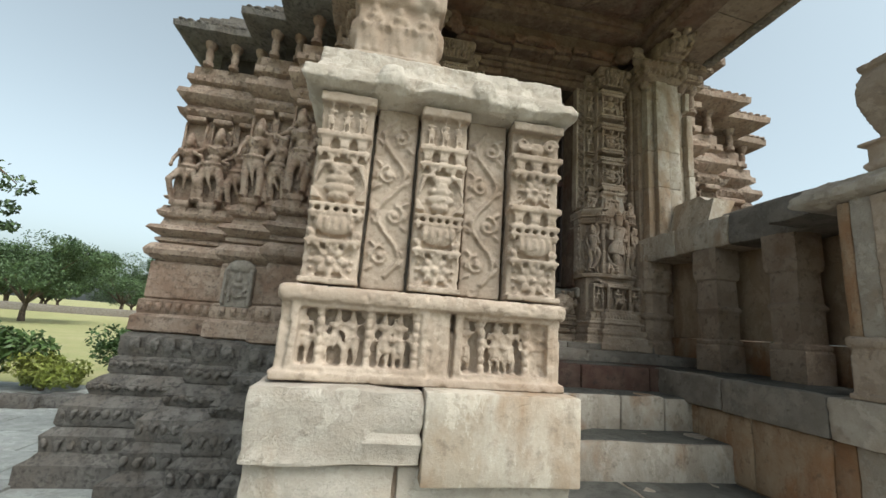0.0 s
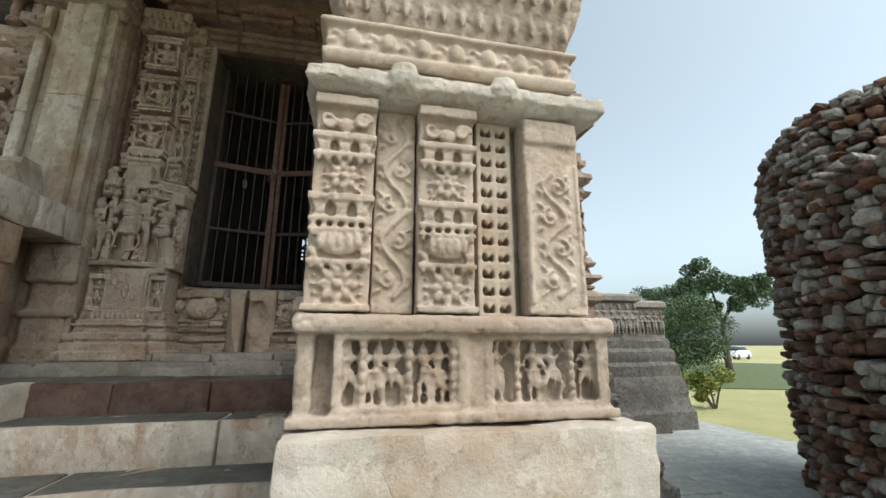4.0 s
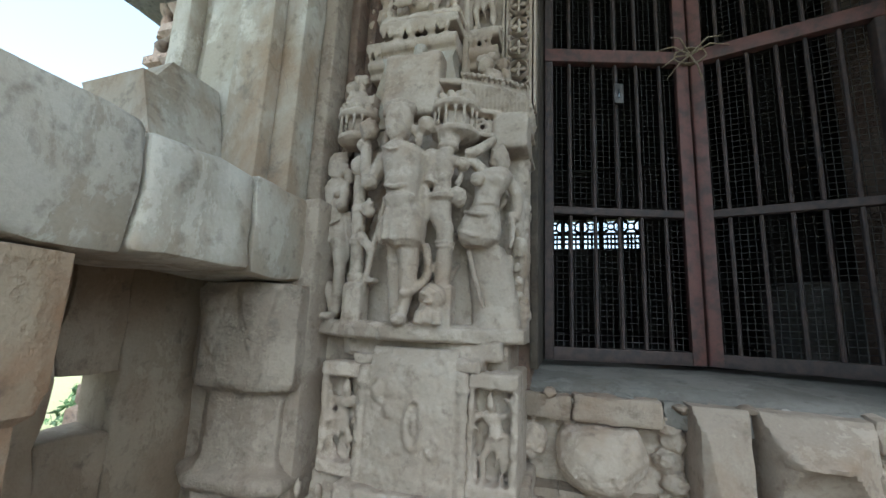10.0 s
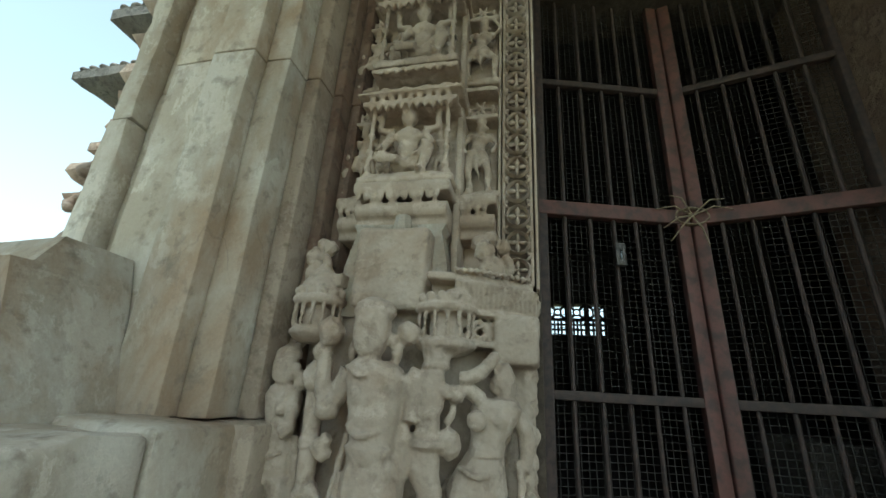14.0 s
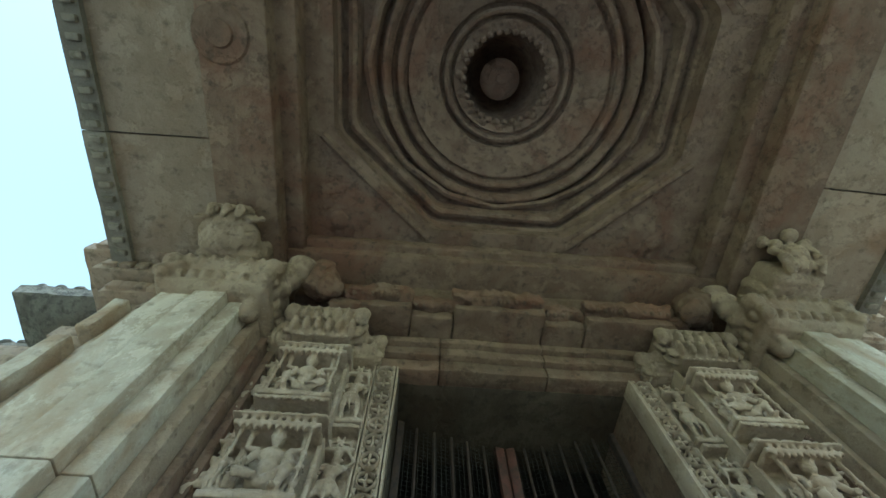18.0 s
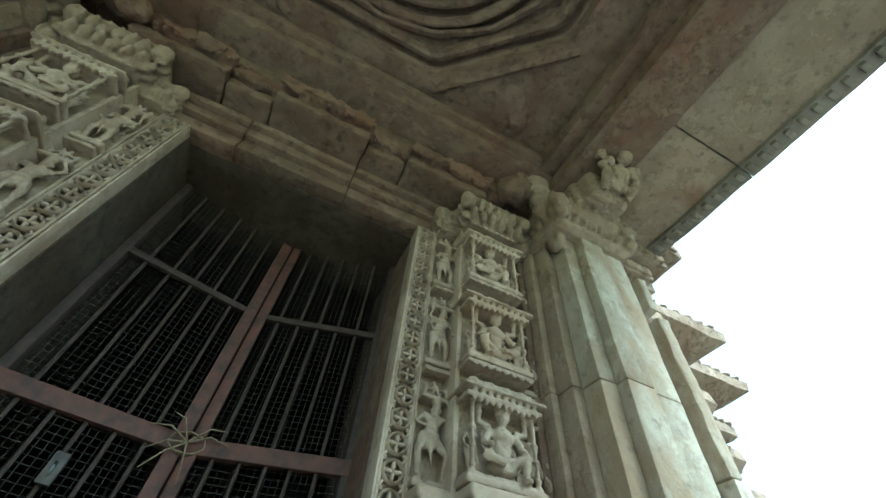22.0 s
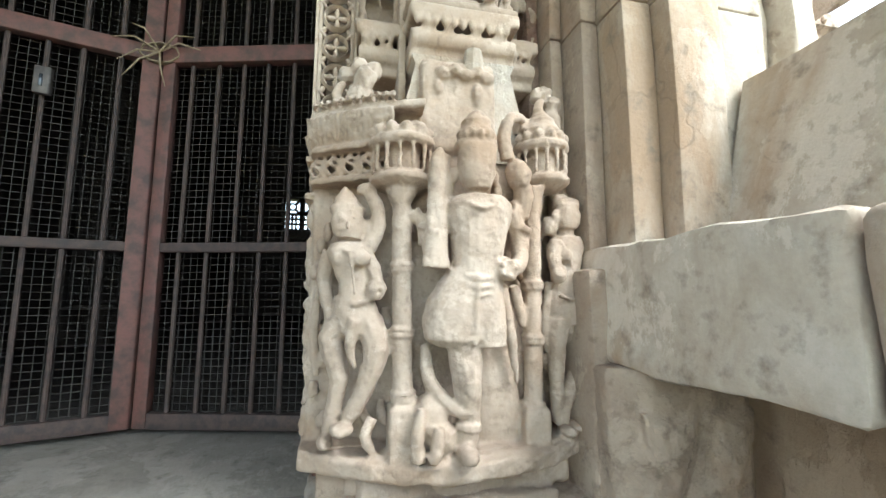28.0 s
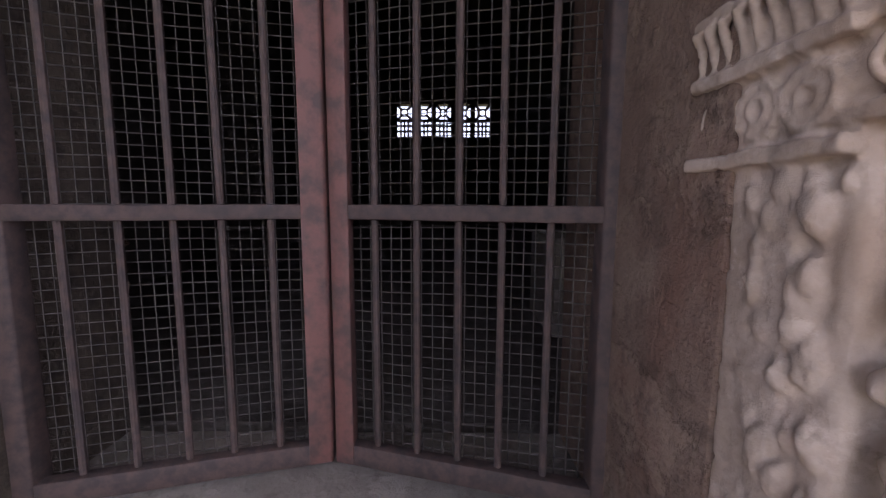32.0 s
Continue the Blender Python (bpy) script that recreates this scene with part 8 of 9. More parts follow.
def lattice_window():
    t = thing("window_1", "pierced stone lattice window glowing with daylight in the far hall wall", "window", (1.5, JY, JZ0), kind="structure")
    S = (JX1 - JX0) / 1.42
    y0, y1, ym = JY, JY + 0.12, JY + 0.06
    zs = JZ0 + 0.5 * (JZ1 - JZ0)
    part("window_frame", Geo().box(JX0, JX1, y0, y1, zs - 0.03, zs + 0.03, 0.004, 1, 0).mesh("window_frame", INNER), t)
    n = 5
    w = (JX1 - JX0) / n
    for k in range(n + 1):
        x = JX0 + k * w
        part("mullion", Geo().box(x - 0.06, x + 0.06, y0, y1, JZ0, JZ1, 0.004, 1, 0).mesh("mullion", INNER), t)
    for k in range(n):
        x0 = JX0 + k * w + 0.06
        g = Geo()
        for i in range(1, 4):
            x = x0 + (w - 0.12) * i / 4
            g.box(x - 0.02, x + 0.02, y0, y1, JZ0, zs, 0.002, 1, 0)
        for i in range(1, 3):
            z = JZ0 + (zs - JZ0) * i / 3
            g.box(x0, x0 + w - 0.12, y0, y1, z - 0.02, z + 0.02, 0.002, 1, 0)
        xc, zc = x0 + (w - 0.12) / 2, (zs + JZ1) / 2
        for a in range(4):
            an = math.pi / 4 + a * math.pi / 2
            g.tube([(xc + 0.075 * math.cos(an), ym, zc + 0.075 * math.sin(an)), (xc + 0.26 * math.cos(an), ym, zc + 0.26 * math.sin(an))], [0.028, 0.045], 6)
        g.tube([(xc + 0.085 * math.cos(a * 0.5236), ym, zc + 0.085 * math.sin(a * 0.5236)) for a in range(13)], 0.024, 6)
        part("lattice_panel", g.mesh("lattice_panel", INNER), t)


lattice_window()
for x, y in ((-0.25, 7.2), (2.95, 7.2)):
    t = thing("hall_pillar", "square stone pillar in the hall coloured dark for indoor shade", "pillar", (x, y, 1.98), "pillars of the hall")
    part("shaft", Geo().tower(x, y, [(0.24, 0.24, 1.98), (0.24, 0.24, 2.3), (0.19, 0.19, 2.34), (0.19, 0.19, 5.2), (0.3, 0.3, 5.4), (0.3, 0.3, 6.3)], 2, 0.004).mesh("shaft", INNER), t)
whole("stone_bench", Geo().box(2.05, 2.75, 5.0, 5.5, 1.98, 2.42, 0.02, 0.3, 0.01).mesh("stone_bench", GREY), "low grey stone bench inside the hall", "bench")


# ---- the carved outer walls of the temple ----
def wall_bay(t, x0, x1, yf, depth, top, side, figures=True, seed=0, eaves=True):
    """One stepped bay: dark moulded base, friezes, wall of figures, cornices."""
    rr = random.Random(seed)
    UP = 0.28 if side < 0 else 0.0
    xc, hx = (x0 + x1) / 2, (x1 - x0) / 2
    cy = yf + depth

    def tier(prof, mat, name, lab="", amp=0.006):
        part(name, Geo().tower(xc, cy, [(hx + o, depth + o, z) for o, z in prof], 8, amp, 9.0).mesh(name, mat, 30), t, lab)

    tier([(0.50, -0.05), (0.50, 0.14), (0.44, 0.18), (0.40, 0.22), (0.42, 0.36), (0.36, 0.42)], MOSSY, "base_course", "dark lichen-covered base course", 0.014)
    tier([(0.34, 0.42), (0.36, 0.46), (0.36, 0.60), (0.28, 0.66), (0.24, 0.68)], MOSSY, "base_course", "", 0.014)
    tier([(0.22, 0.68), (0.24, 0.72), (0.25, 0.78), (0.19, 0.84), (0.16, 0.86)], MOSSY, "base_course", "", 0.012)
    tier([(0.13, 0.86), (0.15, 0.90), (0.15, 1.0), (0.11, 1.03), (0.12, 1.05), (0.12, 1.22), (0.07, 1.26)], MOSSY, "elephant_course", "dark course carved with worn elephants", 0.014)
    tier([(0.05, 1.26), (0.09, 1.28), (0.09, 1.42), (0.05, 1.45), (0.06, 1.47), (0.06, 1.58), (0.03, 1.60)], WALLST, "rider_course", "frieze course of small worn figures")
    tier([(0.01, 1.60), (0.03, 1.62), (0.03, 1.98), (0.0, 2.0), (0.04, 2.02), (0.09, 2.06), (0.10, 2.11), (0.06, 2.17), (0.02, 2.19)], WALLST, "wall_course", "plain wall course under a roll moulding")
    tier([(0.0, 2.19), (0.04, 2.21), (0.04, 2.24), (0.0, 2.26), (0.07, 2.30), (0.11, 2.33), (0.09, 2.37), (0.02, 2.39), (0.0, 2.46), (0.05, 2.48), (0.07, 2.52), (0.04, 2.56), (0.02, 2.60)], WALLST, "moulding_course")
    tier([(-0.03, 2.60), (-0.03, 3.36 + UP)], WALLST, "wall_course")
    tier([(0.02, 3.36 + UP), (0.05, 3.38 + UP), (0.08, 3.44 + UP), (0.02, 3.47 + UP), (0.0, 3.52 + UP), (0.06, 3.56 + UP), (0.10, 3.62 + UP), (0.09, 3.68 + UP), (0.02, 3.71 + UP), (0.0, 3.78 + UP), (0.05, 3.81 + UP), (0.05, 3.88 + UP), (0.01, 3.90 + UP), (0.01, 4.0 + UP)], WALLST, "moulding_course")
    # carved details
    g = Geo()
    n = max(2, int((x1 - x0 + 0.2) / 0.15))
    for k in range(n):
        x = x0 - 0.06 + (x1 - x0 + 0.12) * (k + 0.5) / n
        g.ell((x, yf - 0.12, 1.14), (0.055, 0.04, 0.06), (0, rr.uniform(-20, 20), 0), 2)
        g.ell((x + 0.04, yf - 0.14, 1.17), (0.03, 0.03, 0.035), None, 1)
        g.tube([(x + 0.06, yf - 0.15, 1.16), (x + 0.065, yf - 0.15, 1.09)], [0.014, 0.008], 6)
        g.box(x - 0.05, x + 0.05, yf - 0.13, yf - 0.05, 1.06, 1.22, 0.01, 1, 0)
    part("elephants", carve(g, "elephants", MOSSY, 0.012, 0.006, 14), t, "row of worn carved elephants")
    # worn leaf and knob rows on the dark base courses
    g = Geo()
    for zc, o, w, hh in ((0.29, 0.42, 0.10, 0.055), (0.53, 0.36, 0.085, 0.055), (0.75, 0.25, 0.07, 0.035), (0.95, 0.15, 0.075, 0.04)):
        nn = max(2, int((x1 - x0 + 2 * o) / w))
        for k in range(nn):
            x = x0 - o + (x1 - x0 + 2 * o) * (k + 0.5) / nn
            g.ell((x, yf - o, zc + rr.uniform(-0.01, 0.01)), (0.036 * rr.uniform(0.7, 1.2), 0.03, hh), (0, rr.uniform(-25, 25), 0), 1)
            if k % 2:
                g.ell((x + 0.03, yf - o - 0.01, zc + hh * 0.5), (0.02, 0.025, 0.02), None, 1)
    part("worn_carvings", carve(g, "worn_carvings", MOSSY, 0.013, 0.006, 16), t, "worn dark rows of leaf carvings")
    g = Geo()
    n = max(3, int((x1 - x0) / 0.09))
    for k in range(n):
        x = x0 + (x1 - x0) * (k + 0.5) / n
        standing(g, x, yf - 0.055, 1.29, 0.13, rr.uniform(-0.06, 0.06), rr.choice(["down", "dance"]), 1, lvl=1)
        g.box(x - 0.03, x + 0.03, yf - 0.075, yf - 0.02, 1.48, 1.57, 0.008, 1, 0)
        g.ell((x, yf - 0.075, 1.525), (0.025, 0.02, 0.03), None, 1)
        g.ell((x, yf - 0.09, 2.345), (0.02, 0.02, 0.035), None, 1)
        g.ell((x, yf - 0.06, 2.50), (0.02, 0.02, 0.02), None, 1)
        g.ell((x, yf - 0.05, 3.84 + UP), (0.022, 0.02, 0.032), None, 1)
        g.ell((x, yf - 0.07, 3.42 + UP), (0.025, 0.02, 0.025), None, 1)
    part("small_carvings", carve(g, "small_carvings", WALLST, 0.011, 0.002), t)
    if figures:
        n = max(1, int(round((x1 - x0) / 0.24)))
        g = Geo()
        for k in range(n):
            x = x0 + (x1 - x0) * (k + 0.5) / n
            h = 0.62 + UP * 0.9 if k % 2 == n % 2 else 0.55 + UP * 0.8
            standing(g, x, yf + 0.02, 2.66, h, rr.uniform(-0.06, 0.06), rr.choice(["four", "dance", "down"]), 1, bent=rr.choice([0.0, 0.4, 0.9]), lvl=2, out=1.25)
            g.box(x - 0.10, x + 0.10, yf - 0.09, yf + 0.05, 2.60, 2.66, 0.012, 1, 0)
            g.box(x - 0.08, x + 0.08, yf - 0.07, yf + 0.05, 2.50, 2.60, 0.02, 1, 0)
            g.box(x - 0.10, x + 0.10, yf - 0.08, yf + 0.05, 3.30 + UP, 3.36 + UP, 0.012, 1, 0)
            for q in (-1, 1):
                g.tube([(x + q * 0.105, yf - 0.0, 2.66), (x + q * 0.105, yf - 0.0, 3.30 + UP)], 0.018, 6)
        part("wall_figures", carve(g, "wall_figures", WALLST, 0.0105, 0.002), t, "row of weathered standing figures on brackets")
    # rows of short gabled dies under the eave
    n = max(2, int((x1 - x0) / 0.22))
    for k in range(n):
        x = x0 + (x1 - x0) * (k + 0.5) / n
        part("gable_block", Geo().tower(x, yf + 0.02, [(0.085, 0.08, 3.58 + UP), (0.095, 0.10, 3.64 + UP), (0.08, 0.08, 3.70 + UP), (0.05, 0.06, 3.76 + UP)], 3, 0.006).mesh("gable_block", WALLST), t)
        part("dwarf_post", Geo().lathe((x, yf - 0.04, 4.0 + UP), [(0.055, 0), (0.055, 0.04), (0.035, 0.06), (0.045, 0.14), (0.035, 0.20), (0.06, 0.24), (0.075, 0.30)], 10).mesh("dwarf_post", WALLST), t)
    # near-black core paints the shade between the dwarf posts
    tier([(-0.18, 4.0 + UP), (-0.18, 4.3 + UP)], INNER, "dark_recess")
    if not eaves:
        tier([(-0.1, 4.0 + UP), (0.0, 4.06 + UP), (0.06, 4.1 + UP), (0.06, 4.16 + UP), (-0.02, 4.2 + UP), (0.03, 4.28 + UP), (0.08, 4.32 + UP), (0.08, 4.4 + UP), (-0.1, 4.42 + UP)], WALLST, "capital_course")
        return
    q = 0.9 if seed in (22, 23, 32) else 0.55 + UP * 0.8
    tier([(0.10 * q, 4.28 + UP), (0.22 * q, 4.31 + UP), (0.28 * q, 4.34 + UP), (0.29 * q, 4.41 + UP), (0.22 * q, 4.46 + UP), (0.10 * q, 4.52 + UP)], MOSSY if side < 0 else WALLST, "eave_course", "projecting lichened eave slab", 0.012)
    g = Geo()
    n = int((x1 - x0 + 0.5) / 0.1)
    for k in range(n):
        x = x0 - 0.25 * q + (x1 - x0 + 0.5 * q) * (k + 0.5) / n
        g.ell((x, yf - 0.24 * q, 4.43 + UP), (0.05, 0.06, 0.03), None, 1)
    part("eave_knobs", carve(g, "eave_knobs", MOSSY if side < 0 else WALLST, 0.014, 0.006), t)
    z, o = 4.52 + UP, 0.02
    while z < top + UP:
        tier([(o, z), (o + 0.03, z + 0.03), (o + 0.03, z + 0.08), (o - 0.03, z + 0.10), (o - 0.04, z + 0.16)], MOSSY, "roof_course", "", 0.012)
        z += 0.16
        o -= 0.16


def temple_side(side):
    t = thing("temple_wall", "tall weathered sandstone temple wall with dark base, friezes and eaves", "temple wall", (mx(3.6, side), 4.2, 0), "temple walls beside the porch")
    bays = []
    for k, (a, b, yf, dp, top) in enumerate(((2.95, 3.22, 3.62, 0.9, 4.4), (3.22, 3.78, 3.92, 0.8, 4.9), (3.78, 4.38, 4.22, 0.7, 4.9), (4.38, 4.95, 4.60, 0.6, 4.7)) if side > 0 else ((2.95, 3.22, 3.62, 0.9, 4.4), (3.22, 3.69, 3.95, 0.8, 4.9), (3.69, 4.19, 4.30, 0.7, 4.9), (4.19, 5.02, 4.70, 0.6, 4.7))):
        bays.append((*span(a, b, side), yf, dp, top, 21 + k + (10 if side < 0 else 0)))
    for x0, x1, yf, dp, top, sd in bays:
        wall_bay(t, x0, x1, yf, dp, top, side, True, sd, top > 4.5)
    # corbelled cornice stack where the porch eave meets the wall
    for k, (z0, z1, x1, y0) in enumerate(((4.26, 4.335, 3.17, 3.56), (4.34, 4.42, 3.25, 3.49), (4.425, 4.50, 3.33, 3.42), (4.505, 4.60, 3.42, 3.36))):
        a, b = span(2.87, x1, side)
        part("corbel_slab", Geo().box(a, b, y0, 4.2, z0, z1, 0.012, 0.06, 0.010, 12, 12).mesh("corbel_slab", WALLST), t)
        for q in range(5):
            a, b = span(2.92 + q * (x1 - 2.95) / 5, 2.95 + q * (x1 - 2.95) / 5 + 0.03, side)
            part("corbel_block", Geo().box(a, b, y0 - 0.02, y0 + 0.05, z0 + 0.012, z1 - 0.012, 0.006, 0.1, 0.004).mesh("corbel_block", WALLST), t)
    # small shrine plaque on the plain course
    if side < 0:
        g = Geo()
        x, y, z = -1.34, 4.26, 1.56
        g.box(x - 0.14, x + 0.14, y - 0.03, y + 0.08, z, z + 0.40, 0.02, 0.2, 0)
        g.ell((x, y, z + 0.40), (0.13, 0.06, 0.08), None, 2)
        seated(g, x, y, z + 0.08, 0.29, 1)
        for k in (-1, 1):
            g.tube([(x + k * 0.12, y - 0.05, z + 0.03), (x + k * 0.12, y - 0.05, z + 0.37)], 0.018, 8)
        part("niche_plaque", carve(g, "niche_plaque", GREY, 0.008, 0.002), t, "pale niche plaque with a seated figure")


temple_side(1)
temple_side(-1)
for x0, x1 in ((-2.2, -0.8), (3.5, 4.9)):
    whole("wall_outer", Geo().box(x0, x1, 5.1, 13.8, -0.05, 4.3, 0.05, 1.5, 0.03).mesh("wall_outer", WALLST), "weathered stone body of the temple", "wall", kind="structure")


# ---- dry-stone wall and stack ----
def rock_mesh(seed):
    """A broken stone with flat faces, about one unit across."""
    rr = random.Random(seed)
    v, f = ICO[2]
    pts = [Vector([math.copysign(abs(c_) ** 0.3, c_) * 0.52 for c_ in p]) for p in v]
    return Geo().add(facet(pts, rr, 11, 0.70, 0.96), f)


ROCKS = [rock_mesh(s).mesh("rubble_stone", (RUBBLE, RUBGREY, RUBPALE, RUBBLE, RUBORANGE, RUBPALE)[s % 6], 9) for s in range(18)]
rw = thing("rubble_wall", "dry-stacked rubble wall of brown and grey broken stones", "wall", (6.5, 2.5, 0))


def lay_course(parent, pts, z, h, mats, big=None):
    """Lay stones along a polyline of (x, y) at height z."""
    for (ax, ay), (bx, by) in zip(pts, pts[1:]):
        ln = math.hypot(bx - ax, by - ay)
        s = R(-0.06, 0.0)
        an = math.degrees(math.atan2(by - ay, bx - ax))
        while s < ln - 0.05:
            w = R(0.065, 0.115) if rnd.random() < 0.65 else R(0.115, 0.19)
            t = (s + w / 2) / ln
            me = mats[rnd.randrange(len(mats))]
            ob = new("rubble_stone", me)
            ob.parent = parent
            if parent.type == "EMPTY":
                ob.matrix_parent_inverse = Matrix.Translation(-Vector(parent.location))
            off = R(-0.06, 0.05)
            ob.matrix_basis = pose(ax + (bx - ax) * t - off * (by - ay) / ln, ay + (by - ay) * t + off * (bx - ax) / ln, z + h / 2 + R(-0.02, 0.02), R(-9, 9), R(-10, 10), an + R(-16, 16)) @ Matrix.Diagonal((w * 1.0, R(0.20, 0.32), h * R(0.66, 0.98), 1))
            s += w + R(0.012, 0.045)


face = [(6.02, 1.50), (6.12, 1.95), (6.30, 2.50), (6.52, 3.05), (6.80, 3.60), (7.3, 4.3)]
# near-black core behind the stones: the shade of the gaps, put into colour
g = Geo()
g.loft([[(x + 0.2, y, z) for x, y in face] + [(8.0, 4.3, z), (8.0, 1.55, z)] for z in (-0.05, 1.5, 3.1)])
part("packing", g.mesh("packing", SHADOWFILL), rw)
z = -0.05
while z < 3.1:
    h = R(0.105, 0.155)
    lean = 0.02 * z
    lay_course(rw, [(x + lean, y) for x, y in face[:5]], z, h, ROCKS)
    z += h * 0.93
# squared corner blocks and return
z = -0.05
k = 0
while z < 3.2:
    h = R(0.11, 0.2)
    w = 0.42 if k % 2 else 0.24
    part("corner_block", Geo().box(5.93 + 0.02 * z, 6.25, 1.40, 1.40 + w, z, z + h - 0.012, 0.02, 0.1, 0.02, 7).mesh("corner_block", RUBGREY), rw, "squared pale corner block")
    part("corner_block", Geo().box(6.25, 6.25 + R(0.3, 0.6), 1.39, 1.65, z, z + h - 0.012, 0.02, 0.15, 0.02, 7).mesh("corner_block", RUBGREY), rw)
    z += h
    k += 1

rs = thing("rubble_stack", "round stack of loose rubble stones rising behind the dry-stone wall", "stone heap", (8.45, 3.30, 0))
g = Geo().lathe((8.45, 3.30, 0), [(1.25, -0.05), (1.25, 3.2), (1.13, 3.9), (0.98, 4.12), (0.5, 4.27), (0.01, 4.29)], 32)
# the stack's core too is coloured as gap shade
part("packing", g.mesh("stack_shade_core", SHADOWFILL), rs)
gm = {}
rocks_v = []
for s in range(8):
    rg = rock_mesh(40 + s)
    rocks_v.append((np.array(rg.v), rg.f))
for mt in (RUBBLE, RUBGREY, RUBPALE, RUBORANGE):
    gm[mt] = Geo()
z = 0.0
while z < 4.35:
    h = R(0.10, 0.14)
    rr_ = 1.37 if z < 3.4 else 1.37 - 0.22 * (z - 3.4) - 0.6 * max(0, z - 3.95)
    a = math.radians(100)
    while a < math.radians(200 if z < 2.9 else 300):
        w = R(0.07, 0.15)
        v, f = rocks_v[rnd.randrange(8)]
        ro = rr_ + R(-0.05, 0.05)
        m = pose(8.45 + ro * math.cos(a), 3.30 + ro * math.sin(a), z, R(-10, 10), R(-10, 10), math.degrees(a) + 90 + R(-12, 12)) @ Matrix.Diagonal((w * 1.1, R(0.2, 0.3), h * R(0.75, 1.0), 1))
        mm = np.array(m)
        gm[rnd.choice((RUBBLE, RUBGREY, RUBGREY, RUBPALE, RUBPALE, RUBORANGE, RUBBLE))].add(v @ mm[:3, :3].T + mm[:3, 3], f)
        a += (w + R(0.012, 0.035)) / rr_
    z += h
for k in range(260):
    a, q = R(0, 6.283), math.sqrt(R(0, 1))
    v, f = rocks_v[rnd.randrange(8)]
    zz = 4.37 - 0.35 * q ** 2
    mm = np.array(pose(8.45 + 1.03 * q * math.cos(a), 3.30 + 1.03 * q * math.sin(a), zz, R(-20, 20), R(-20, 20), R(0, 360)) @ Matrix.Diagonal((R(0.10, 0.24), R(0.10, 0.22), R(0.07, 0.13), 1)))
    gm[rnd.choice((RUBBLE, RUBGREY, RUBGREY, RUBPALE, RUBPALE, RUBORANGE, RUBBLE))].add(v @ mm[:3, :3].T + mm[:3, 3], f)
for mt in gm:
    tagged(part("loose_stone", gm[mt].mesh("loose_stone", mt, 12, fix=False), rs), kind="stuff")


# ---- ruined shrine base beyond ----
def far_base():
    t = thing("shrine_base", "truncated carved shrine base of grey stone standing in the grass", "plinth", (7.9, 8.2, 0))
    for cx, cy, hx, hy, top in ((6.75, 8.4, 0.95, 1.0, 2.55), (8.06, 8.2, 0.40, 0.6, 2.45)):
        prof = [(0.5, -0.05), (0.5, 0.3), (0.42, 0.36), (0.36, 0.6), (0.38, 0.64), (0.30, 0.9), (0.24, 0.95), (0.26, 1.15), (0.16, 1.22), (0.2, 1.3), (0.18, 1.42), (0.08, 1.48), (0.10, 1.62), (0.04, 1.68)]
        part("moulded_base", Geo().tower(cx, cy, [(hx + 0.55 * o, hy + 0.55 * o, z) for o, z in prof], 8, 0.012, 6).mesh("moulded_base", MOSSY, 30), t)
        part("wall_course", Geo().tower(cx, cy, [(hx, hy, 1.68), (hx - 0.02, hy - 0.02, top - 0.18), (hx + 0.06, hy + 0.06, top - 0.14), (hx + 0.06, hy + 0.06, top - 0.05), (hx, hy, top)], 6, 0.01, 6).mesh("wall_course", GREY, 30), t)
        g = Geo()
        n = int(hx * 2 / 0.16)
        for k in range(n):
            standing(g, cx - hx + 2 * hx * (k + 0.5) / n, cy - hy - 0.0, 1.75, top - 1.95, 0, "down", 1, lvl=1)
        part("frieze_band", carve(g, "frieze_band", GREY, 0.016, 0.003), t)


far_base()


# ---- trees, bushes and the distance ----
def crown_mesh(name, mat, clumps, per, leaf, seed, flat=1.0):
    """Many small leaves in clumps; clumps are (x, y, z, radius)."""
    rs_ = np.random.RandomState(seed)
    vs, fs = [], []
    for cx, cy, cz, cr in clumps:
        d = rs_.normal(size=(per, 3))
        d /= np.linalg.norm(d, axis=1)[:, None]
        r = cr * rs_.uniform(0.35, 1.05, size=(per, 1)) ** 0.6
        c = np.array([cx, cy, cz]) + d * r * np.array([1, 1, 0.75 * flat])
        u = rs_.normal(size=(per, 3))
        u /= np.linalg.norm(u, axis=1)[:, None]
        w = np.cross(u, rs_.normal(size=(per, 3)))
        w /= np.linalg.norm(w, axis=1)[:, None]
        s = leaf * rs_.uniform(0.6, 1.3, size=(per, 1))
        for a, b, q, sc in zip(c, u, w, s):
            o = len(vs)
            vs += [a - b * sc, a + q * sc * 0.45, a + b * sc, a - q * sc * 0.45]
            fs.append((o, o + 1, o + 2, o + 3))
    me = bpy.data.meshes.new(name)
    me.from_pydata([tuple(v) for v in vs], [], fs)
    me.materials.append(mat)
    return me


